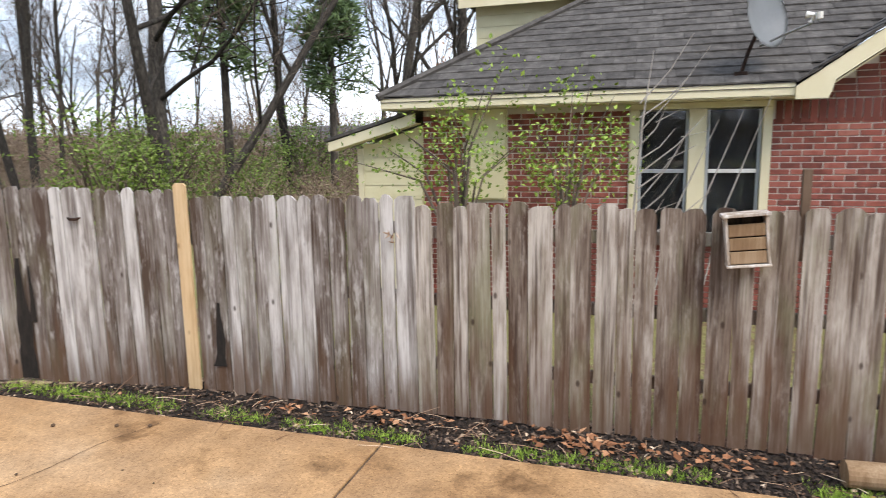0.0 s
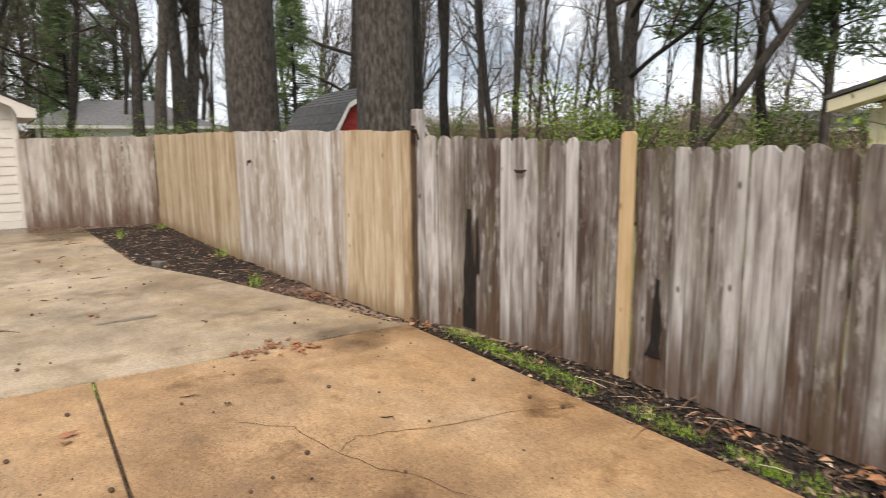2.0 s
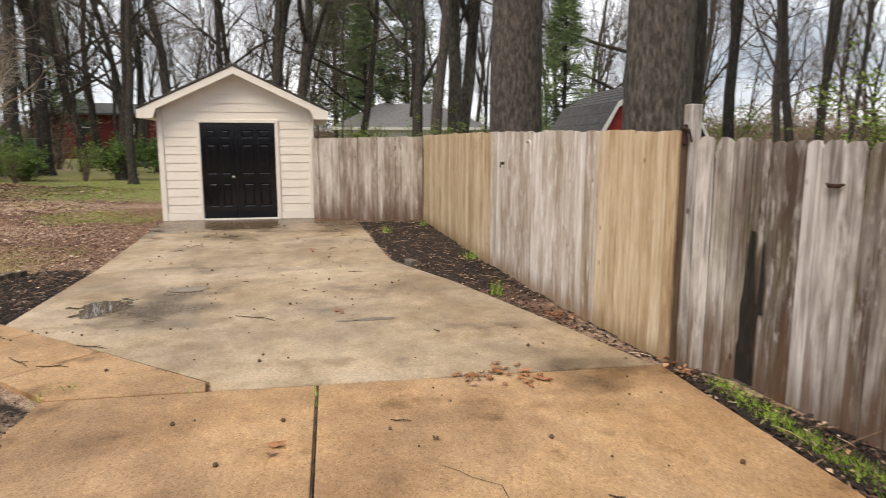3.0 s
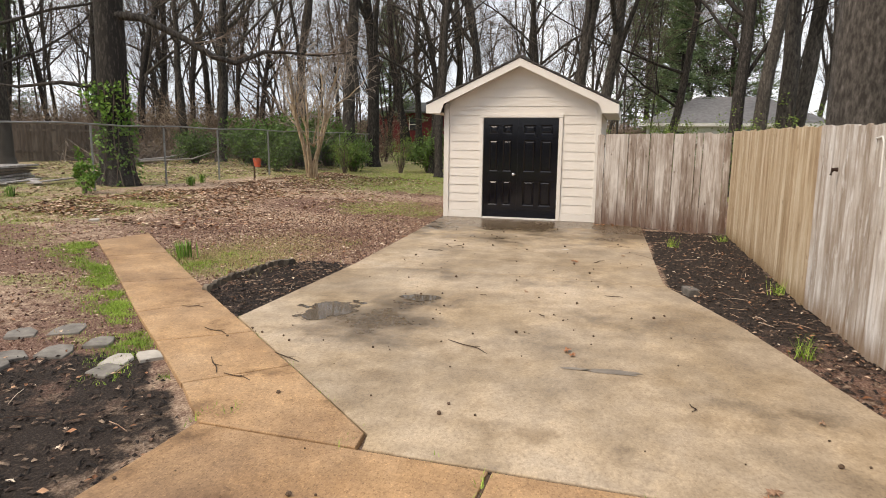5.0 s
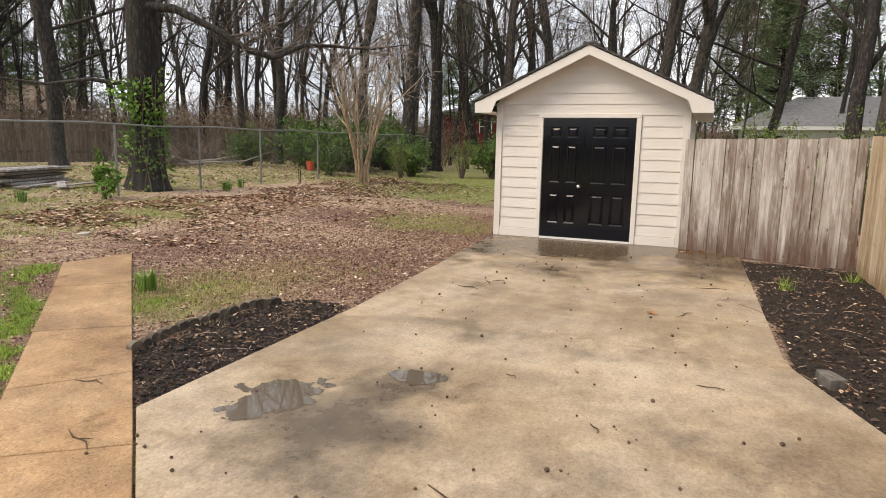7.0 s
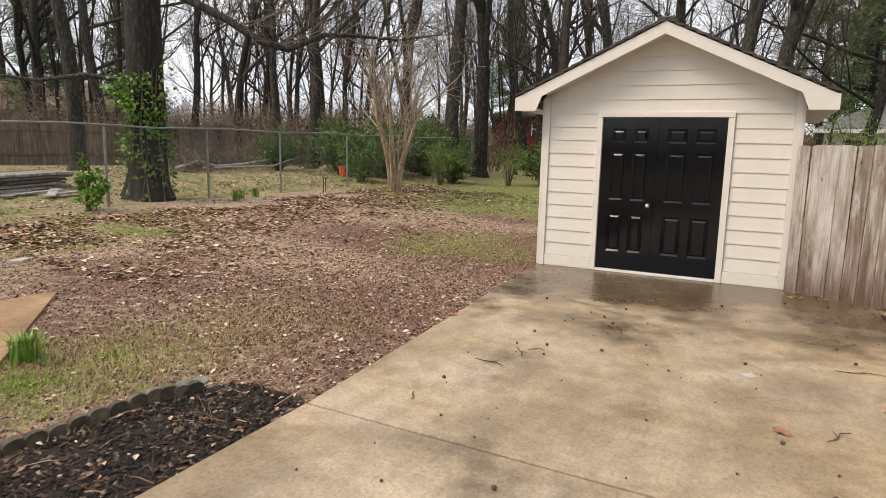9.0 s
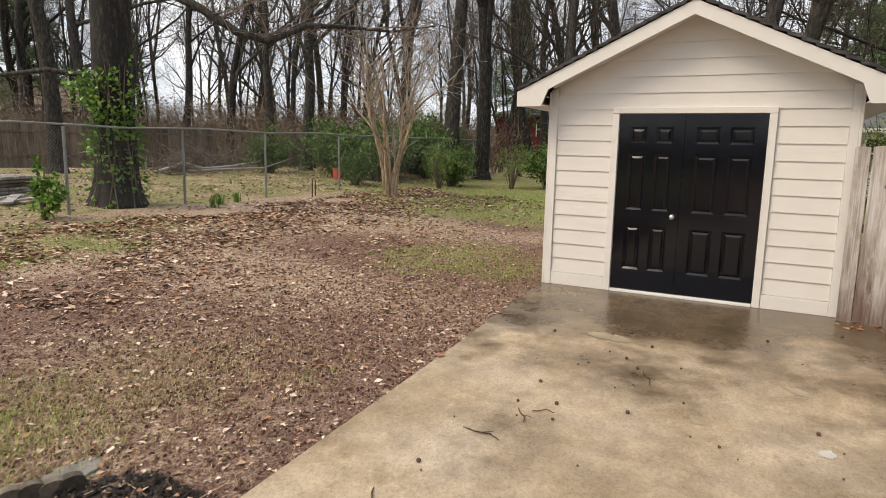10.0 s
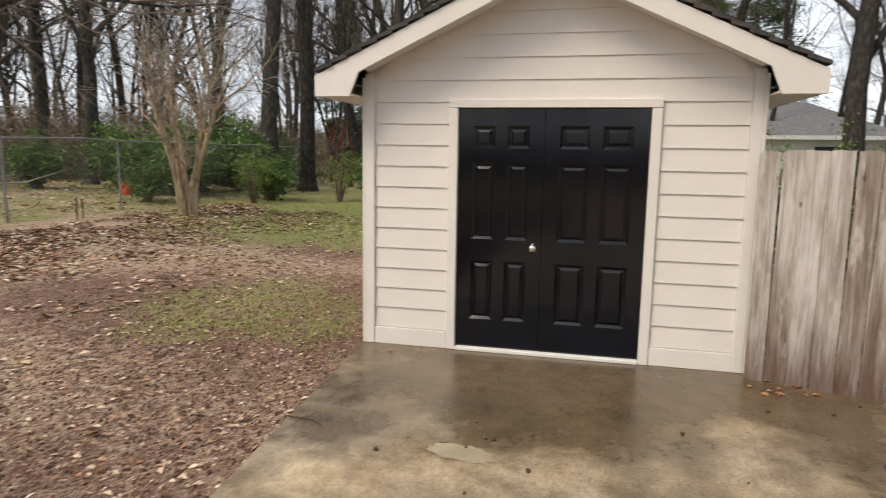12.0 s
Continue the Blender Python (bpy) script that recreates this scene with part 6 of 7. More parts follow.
def chain_link():
    root = thing("chain_link_fence", "galvanised chain-link fence with top rail and posts", "fence", pose(0, 0, 0))
    xs = [-3.0, -5.9, -8.8, -11.7, -14.5, -17.0, -19.4, -22.3, -25.2, -28.1, -31.0]
    for x in xs:
        y = link_y(x)
        z = ground_z(x, y)
        part("post", tube([(x, y, z - 0.1), (x, y, z + 1.50)], [0.027, 0.027], 8), M_METAL, root)
    top = [Vector((x, link_y(x) + 0.005, ground_z(x, link_y(x)) + 1.53 + 0.02 * math.sin(x * 1.7))) for x in np.arange(-3.0, -32.3, -0.97)]
    s = Strokes()
    s.tube(top, [0.021] * len(top), 8)
    mesh_part("top_rail", s.mesh("top_rail", True), M_METAL, root)
    wire = Strokes()
    pitch = 0.058
    x = -3.0
    while x > -32.2:
        y = link_y(x)
        z = ground_z(x, y)
        for s_ in (-1, 1):
            x1 = x + s_ * 1.48
            if x1 > -3 or x1 < -32.2:
                continue
            a = Vector((x, y, z + 0.03))
            b = Vector((x1, link_y(x1), ground_z(x1, link_y(x1)) + 1.51))
            k = len(wire.co)
            e = Vector((0.0013, 0, 0.0013))
            f = Vector((0, 0.002, 0))
            wire.co += [a - e, a + e, a + f, b - e, b + e, b + f]
            wire.faces += [(k, k + 1, k + 4, k + 3), (k + 1, k + 2, k + 5, k + 4), (k + 2, k, k + 3, k + 5)]
        x -= pitch
    ob = mesh_part("wire_mesh", wire.mesh("wire_mesh"), M_WIRE, root)
    ob["kind"] = "stuff"


chain_link()


def far_fence(x0, y0, x1, y1, h, label, mat, seed, w=0.19):
    rng_ = random.Random(seed)
    l = math.hypot(x1 - x0, y1 - y0)
    root = thing("far_board_fence", label, "fence", pose(x0, y0, ground_z(x0, y0) - 0.05, 0, 0, math.degrees(math.atan2(y1 - y0, x1 - x0))))
    n = int(l / w)
    me = [board_mesh(60 + i, 0.006) for i in range(3)]
    for i in range(n):
        ob = mesh_part("board", me[i % 3], mat, root)
        ob.matrix_basis = pose((i + 0.5) * w, 0, 0) @ Matrix.Diagonal((w * 0.96, 1, h + rng_.uniform(-0.04, 0.04), 1))
    for z in (0.4, h - 0.3):
        part("rail", box(0, l, -0.05, -0.005, z, z + 0.09), mat, root)


far_fence(-10.0, -28.0, -27.0, -19.5, 1.6, "old brown board fence at the back of the far yard", M_OLD, 1)


def simple_house(name, label, x, y, rz, w, d, h, pitch, wall, roof, windows, over=0.4, rise=0.0, edge=None):
    """A far low house: walls, hip-ended gable roof, windows and door trim."""
    root = thing(name, label, "house", pose(x, y, ground_z(x, y) - 0.1 + rise, 0, 0, rz))
    part("wall", box(-w / 2, w / 2, -d / 2, d / 2, -rise - 0.2, h), wall, root)
    b = bmesh.new()
    vs = [b.verts.new(v) for v in ((-w / 2 - over, -d / 2 - over, h), (w / 2 + over, -d / 2 - over, h), (w / 2 + over, d / 2 + over, h), (-w / 2 - over, d / 2 + over, h),
                                   (-w / 2 + d * 0.35, 0, h + pitch * d / 2), (w / 2 - d * 0.35, 0, h + pitch * d / 2))]
    for f in ((0, 1, 5, 4), (1, 2, 5), (2, 3, 4, 5), (3, 0, 4), (3, 2, 1, 0)):
        b.faces.new([vs[i] for i in f])
    part("roof", b, roof, root)
    part("fascia", box(-w / 2 - over - 0.02, w / 2 + over + 0.02, -d / 2 - over - 0.03, -d / 2 - over - 0.005, h - 0.14, h + 0.02), edge or M_WHITE, root)
    for x0, x1, z0, z1 in windows:
        # no room or glass here: the indoor dark is the sheet's colour
        win = part("window", box(x0, x1, -d / 2 - 0.05, -d / 2 - 0.02, z0, z1), M_ROOM_DARK, root)
        part("frame", box(x0 - 0.07, x0, -d / 2 - 0.07, -d / 2 - 0.01, z0 - 0.05, z1 + 0.05), M_WHITE, win)
        part("frame", box(x1, x1 + 0.07, -d / 2 - 0.07, -d / 2 - 0.01, z0 - 0.05, z1 + 0.05), M_WHITE, win)
        part("sash_bar", box(x0, x1, -d / 2 - 0.065, -d / 2 - 0.052, (z0 + z1) / 2 - 0.03, (z0 + z1) / 2 + 0.03), M_WHITE, win)
    return root


simple_house("red_house", "low red house with dark roof beyond the yard", -63.3, -16.2, 105, 12, 7, 2.6, 0.3, M_RED_D, M_ROOF_F, ((-2.6, -1.6, 0.9, 2.0), (1.6, 2.6, 0.9, 2.0)), rise=1.2, edge=M_ROOF_F)
simple_house("grey_roofed_house", "pale low house with a grey roof beyond the fence", -42.0, 7.6, 88, 8.4, 7, 2.4, 0.45, M_WHITE, M_ROOF_G, ((-3.4, -2.3, 0.9, 2.0), (1.4, 2.5, 0.9, 2.0)), rise=0.35)
simple_house("far_house", "pale brick house with grey roof behind the trees", -20.0, 38.0, 30, 12, 8, 2.2, 0.25, M_STONE, M_ROOF_F, ((-3.0, -1.8, 0.9, 2.0), (1.8, 3.0, 0.9, 2.0)))
simple_house("far_house", "brown-roofed house far behind the wood", -31.0, -42.0, 140, 12, 8, 2.8, 0.55, M_STONE, M_BRUSH, ((-3.0, -1.8, 0.9, 2.0),))


def barn():
    """The red gambrel-roofed garden barn behind the fence."""
    root = thing("barn_shed", "small red gambrel-roofed barn shed with white trim", "shed", pose(-14.48, 9.97, -0.5, 0, 0, 0))
    prof = [(-1.58, 1.85), (-0.87, 3.05), (0, 3.5), (0.87, 3.05), (1.58, 1.85)]
    b = bmesh.new()
    outline = [(-1.48, 0), (1.48, 0)] + [(y * 0.95, z - 0.05) for y, z in prof[::-1]]
    a = [b.verts.new((0, y, z)) for y, z in outline]
    c = [b.verts.new((-3.2, y, z)) for y, z in outline]
    b.faces.new(a)
    b.faces.new(c[::-1])
    for i in range(len(outline)):
        b.faces.new((a[i], a[(i + 1) % len(outline)], c[(i + 1) % len(outline)], c[i]))
    bmesh.ops.recalc_face_normals(b, faces=b.faces)
    part("wall", b, M_RED, root)
    z = 1.2
    while z < 3.3:
        half = 1.42 if z < 1.75 else max(0.1, 1.42 - (z - 1.75) * 0.60 - max(0, z - 2.9) * 1.3)
        part("siding_board", box(0.003, 0.02, -half, half, z, z + 0.135, 0.002), M_RED, root)
        z += 0.15
    for (y0, z0), (y1, z1) in zip(prof, prof[1:]):
        n = 5
        for k in range(n):
            ya, yb, za, zb = y0 + (y1 - y0) * k / n, y0 + (y1 - y0) * (k + 1) / n, z0 + (z1 - z0) * k / n, z0 + (z1 - z0) * (k + 1) / n
            up = 0.02 if (k + (1 if y0 >= 0 else 0)) % 1 == 0 else 0
            bb = bmesh.new()
            vs = [bb.verts.new((x, y, zz)) for x in (-3.35, 0.14) for y, zz in ((ya, za + up), (yb, zb + up * 0.4), (yb, zb - 0.04), (ya, za - 0.03))]
            for f in ((0, 1, 2, 3), (7, 6, 5, 4), (0, 4, 5, 1), (1, 5, 6, 2), (2, 6, 7, 3), (3, 7, 4, 0)):
                bb.faces.new([vs[i] for i in f])
            bmesh.ops.recalc_face_normals(bb, faces=bb.faces)
            part("roof_course", bb, M_ROOF_F, root)
        part("rake_trim", prism_x([(y0, z0), (y1, z1), (y1, z1 - 0.12), (y0 + (0.06 if y0 < -1 else 0), z0 - 0.12)], 0.145, 0.17), M_WHITE, root)
    part("door_trim", box(0.022, 0.045, -0.62, -0.54, 0, 1.95), M_WHITE, root)
    part("door_trim", box(0.022, 0.045, 0.54, 0.62, 0, 1.95), M_WHITE, root)
    part("door_trim", box(0.022, 0.046, -0.62, 0.62, 1.952, 2.04), M_WHITE, root)


def prism_x(outline, x0, x1):
    bm = bmesh.new()
    a = [bm.verts.new((x0, y, z)) for y, z in outline]
    b = [bm.verts.new((x1, y, z)) for y, z in outline]
    bm.faces.new(a)
    bm.faces.new(b[::-1])
    n = len(outline)
    for i in range(n):
        bm.faces.new((a[i], a[(i + 1) % n], b[(i + 1) % n], b[i]))
    bmesh.ops.recalc_face_normals(bm, faces=bm.faces)
    return bm


barn()


def lumber_pile():
    rng_ = random.Random(12)
    root = thing("lumber_pile", "stack of grey weathered boards on the far lawn", "lumber", pose(-14.4, -12.4, ground_z(-14, -12.4) - 0.03, 0, 0, 25))
    for row in range(5):
        for k in range(4):
            part("plank", box(-1.2 + rng_.uniform(-0.2, 0.2), 1.1 + rng_.uniform(-0.3, 0.3), -0.5 + k * 0.26, -0.28 + k * 0.26, row * 0.075, row * 0.075 + 0.05, 0.004), M_GREY if rng_.random() < 0.35 else M_OLD, root, m=pose(0, 0, 0.02, 0, 0, rng_.uniform(-4, 4)))
    part("leaning_board", box(-0.06, 0.06, -0.02, 0.02, 0, 0.95, 0.004), M_TAN, root, m=pose(0.9, -0.62, 0.0, -6, 4, 20))
    for k in range(5):
        p = part("loose_plank", box(-0.7, 0.7, -0.09, 0.09, 0, 0.03, 0.003), M_GREY, m=pose(-14.9 + 0.3 * k, -11.0 - 0.2 * k, ground_z(-14, -11.2) + 0.02, 0, 2, rng_.uniform(-40, 60)))
        tagged(p, "loose grey weathered plank lying on the far lawn", "plank", "loose planks")


lumber_pile()


def brush_pile():
    rng_ = random.Random(14)
    s = Strokes()
    for i in range(420):
        p = Vector((rng_.gauss(0, 1.5), rng_.gauss(0, 0.7), abs(rng_.gauss(0, 0.38)) * max(0.2, 1 - abs(rng_.gauss(0, 0.3)))))
        d = Vector((rng_.uniform(-1, 1), rng_.uniform(-0.6, 0.6), rng_.uniform(-0.1, 0.5))).normalized()
        l = rng_.uniform(0.5, 1.5)
        s.tube([p, p + d * l * 0.5 + rand_dir(rng_) * 0.06, p + d * l], [0.018, 0.013, 0.004], 4)
    ob = mesh_part("brush_pile", s.mesh("brush_pile"), M_TWIG, None, m=pose(-23.8, -17.0, 0.55, 0, 0, 25))
    tagged(ob, "heap of dark cut branches before the far fence", "brush pile", kind="stuff")
    root = thing("fallen_branch", "grey fallen tree limb lying on the far lawn", "branch", pose(-22.6, -15.2, ground_z(-22.6, -15.2) + 0.04, 0, 0, 158))
    t = Strokes()
    t.tube([Vector(v) for v in ((-1.4, 0, 0.05), (-0.6, 0.05, 0.30), (0.0, 0.0, 0.12), (1.0, 0.1, 0.2), (2.0, 0.3, 0.35), (2.6, 0.2, 0.75))], [0.065, 0.062, 0.055, 0.04, 0.028, 0.01], 8)
    t.tube([Vector(v) for v in ((-0.5, 0, 0.05), (0.6, -0.3, 0.12), (1.9, -0.4, 0.16), (2.9, -0.6, 0.5))], [0.045, 0.035, 0.025, 0.008], 7)
    mesh_part("limb", t.mesh("limb", True), M_PALEBARK, root)


brush_pile()


def bucket():
    root = thing("bucket", "faded orange plastic bucket standing on the leaf litter", "bucket", pose(-25.3, -11.8, ground_z(-25, -11.8) - 0.01))
    b = bmesh.new()
    prof = [(0.0, 0.0), (0.13, 0.0), (0.165, 0.33), (0.178, 0.335), (0.178, 0.36), (0.16, 0.36), (0.125, 0.02), (0.0, 0.02)]
    rings = [[b.verts.new((r * math.cos(i * math.tau / 20), r * math.sin(i * math.tau / 20), z)) for i in range(20)] for r, z in prof[1:-1]]
    for r0, r1 in zip(rings, rings[1:]):
        for i in range(20):
            b.faces.new((r0[i], r0[(i + 1) % 20], r1[(i + 1) % 20], r1[i]))
    b.faces.new(rings[0][::-1])
    b.faces.new(rings[-1])
    part("body", b, M_ORANGE, root, smooth=False)
    part("bail", tube([(0.175 * math.cos(a), 0.04, 0.3 - 0.17 * math.sin(a)) for a in np.linspace(0, math.pi, 9)], [0.005] * 9, 5), M_METAL, root)
    for x, y, h in ((-20.4, -8.7, 0.42), (-20.75, -8.9, 0.36)):
        st = part("stake", tube([(0, 0, -0.1), (0.01, 0.01, h)], [0.018, 0.014], 6), M_ROT, m=pose(x, y, ground_z(x, y)))
        tagged(st, "short dark wooden stake in the leaf litter", "stake", "garden stakes")


bucket()

# ---- driveway clutter, beds, litter ----
def paver_stone(x, y, w, d, rz, mat, label, sides=5, h=0.022):
    rng_ = random.Random(int(x * 100 + y * 37))
    pts = []
    for i in range(sides + 2):
        a = i * math.tau / (sides + 2) + rng_.uniform(-0.2, 0.2)
        pts.append((w * 0.55 * max(-0.85, min(0.85, 1.2 * math.cos(a))), d * 0.55 * max(-0.85, min(0.85, 1.2 * math.sin(a)))))
    ob = part("paving_stone", prism(pts, -0.03, h, 0.008), mat, m=pose(x, y, ground_z(x, y) - 0.034, rng_.uniform(-2, 2), rng_.uniform(-2, 2), rz))
    tagged(ob, label, "paving stone", "loose paving stones")


for x, y, w, d, rz in ((-6.28, -1.12, 0.34, 0.26, 30), (-6.05, -1.36, 0.30, 0.24, 40), (-5.82, -0.74, 0.30, 0.24, 20), (-5.62, -0.98, 0.28, 0.24, 60), (-6.12, -0.62, 0.28, 0.2, 25), (-5.4, -0.9, 0.3, 0.25, 10)):
    paver_stone(x, y, w, d, rz, M_STONE, "flat grey paving stone set in the soil")
for x, y, w, d, rz in ((-5.82, -0.16, 0.26, 0.2, 15), (-5.98, -0.02, 0.24, 0.18, 50), (-5.62, -0.08, 0.24, 0.2, 5)):
    paver_stone(x, y, w, d, rz, M_PALE_STONE if x < -5.7 else M_STONE, "pale broken paving stone in the mulch")
paver_stone(-10.9, -5.55, 0.22, 0.16, 30, M_PALE_STONE, "pale flat stone lying on bare soil", h=0.035)
paver_stone(-9.62, -1.06, 0.34, 0.2, 15, M_STONE, "flat grey stone at the edge of the mulch bed", h=0.02)
paver_stone(-9.60, 3.98, 0.26, 0.14, 20, M_STONE, "grey brick lying in the mulch bed", h=0.07)


def edging():
    """Scalloped concrete edging stones round the mulch bed."""
    curve = [(-7.84, -0.93), (-8.3, -1.03), (-8.8, -1.05), (-9.3, -1.02), (-9.62, -0.90)]
    pts = []
    for (x0, y0), (x1, y1) in zip(curve, curve[1:]):
        n = 4
        pts += [(x0 + (x1 - x0) * k / n, y0 + (y1 - y0) * k / n, math.degrees(math.atan2(y1 - y0, x1 - x0))) for k in range(n)]
    prof = [(-0.058, -0.06), (0.058, -0.06)] + [(0.058 * math.cos(a), 0.035 + 0.03 * math.sin(a)) for a in np.linspace(0, math.pi, 7)]
    bm = bmesh.new()
    a = [bm.verts.new((x, -0.025, z)) for x, z in prof]
    b = [bm.verts.new((x, 0.025, z)) for x, z in prof]
    bm.faces.new(a)
    bm.faces.new(b[::-1])
    for i in range(len(prof)):
        bm.faces.new((a[i], a[(i + 1) % len(prof)], b[(i + 1) % len(prof)], b[i]))
    bmesh.ops.recalc_face_normals(bm, faces=bm.faces)
    me = bpy.data.meshes.new("edging_stone")
    bm.to_mesh(me)
    bm.free()
    root = thing("bed_edging", "row of scalloped grey edging stones round the mulch bed", "edging", pose(0, 0, 0))
    rng_ = random.Random(2)
    for x, y, ang in pts:
        ob = mesh_part("edging_stone", me, M_EDGE, root)
        ob.matrix_basis = pose(x, y, -0.01 + rng_.uniform(-0.01, 0.01), rng_.uniform(-6, 6), 0, ang + rng_.uniform(-5, 5))


edging()


def puddle(blobs, label, seed):
    """A film of rain water in a shallow hollow, its rim ragged and broken into islands."""
    step = 0.014
    x0, x1 = min(b[0] - 1.6 * b[2] for b in blobs), max(b[0] + 1.6 * b[2] for b in blobs)
    y0, y1 = min(b[1] - 1.6 * b[3] for b in blobs), max(b[1] + 1.6 * b[3] for b in blobs)
    nx, ny = int((x1 - x0) / step), int((y1 - y0) / step)

    def depth(x, y):
        d = max(1 - math.hypot((x - cx) / rx, (y - cy) / ry) for cx, cy, rx, ry in blobs)
        return d + 0.55 * noise.noise((x * 3.2, y * 3.2, seed)) + 0.28 * noise.noise((x * 11, y * 11, seed + 3)) + 0.1 * noise.noise((x * 34, y * 34, seed + 7))
    verts, co, faces = {}, [], []

    def vert(i, j):
        if (i, j) not in verts:
            verts[i, j] = len(co)
            co.append((x0 + i * step, y0 + j * step, 0.0035))
        return verts[i, j]
    for j in range(ny):
        for i in range(nx):
            if depth(x0 + (i + 0.5) * step, y0 + (j + 0.5) * step) > 0.22:
                faces.append((vert(i, j), vert(i + 1, j), vert(i + 1, j + 1), vert(i, j + 1)))
    me = bpy.data.meshes.new("puddle")
    me.from_pydata(co, [], faces)
    tagged(mesh_part("puddle", me, M_WATER), label, "puddle", "puddles", kind="structure")


M_WATER = bpy.data.materials.new("shallow_water")
M_WATER.use_nodes = True
_b = M_WATER.node_tree.nodes["Principled BSDF"]
_b.inputs["Base Color"].default_value, _b.inputs["Roughness"].default_value, _b.inputs["IOR"].default_value = (0.13, 0.105, 0.08, 1), 0.012, 1.5
puddle([(-7.60, 0.64, 0.38, 0.32), (-7.34, 0.62, 0.2, 0.26)], "shallow rain puddle on the concrete driveway", 3)
puddle([(-8.28, 1.27, 0.15, 0.27)], "small rain puddle on the concrete driveway", 5)


def scatter_leaf(s, rng_, x, y, z, size, flat=0.35):
    a = rng_.uniform(0, math.tau)
    d = Vector((math.cos(a), math.sin(a), rng_.uniform(-flat, flat))).normalized()
    side = Vector((-math.sin(a), math.cos(a), rng_.uniform(-flat, flat))).normalized()
    s.leaf(Vector((x, y, z)), d, side, size, size * rng_.uniform(0.45, 0.75), rng_.uniform(0.05, 0.35))


def paved(x, y):
    if -15.6 < x < -9.7 and y > -0.1 + 0.1 * (x + 9.7) and y < 3.75 - 0.06 * (-9.7 - x):
        return True
    if in_poly(x, y, [(-9.76, -0.12), (-7.06, 0.0), (-5.26, 2.09), (-5.1, 1.1), (11, 1.1), (11, 5.38), (-5.1, 5.3), (-6.3, 4.92), (-8.2, 4.35), (-9.74, 3.75)]):
        return True
    return in_poly(x, y, PATH_L + PATH_R[::-1]) or in_poly(x, y, [(-19.1, -0.7), (-15.5, -0.7), (-15.5, 2.6), (-19.1, 2.6)])


def soil_z(x, y):
    if abs((x + 7.6) * 0.77 - (y + 1.4) * 0.64) < 1.2 and -4.6 < y < -0.9:
        return 0.035 * (-y - 1) - 0.02
    n = noise.noise((x * 1.7, y * 1.7, 0.2)) * 0.018 + noise.noise((x * 0.35, y * 0.35, 7)) * 0.02
    flat = (-15.9 < x < 11 and -0.8 < y < 5.45) or (abs((x + 7.6) * 0.77 - (y + 1.4) * 0.64) < 1.2 and -4.6 < y < 1.4)
    return ground_z(x, y) - 0.035 + (min(n, 0) * 0.5 if flat else n)


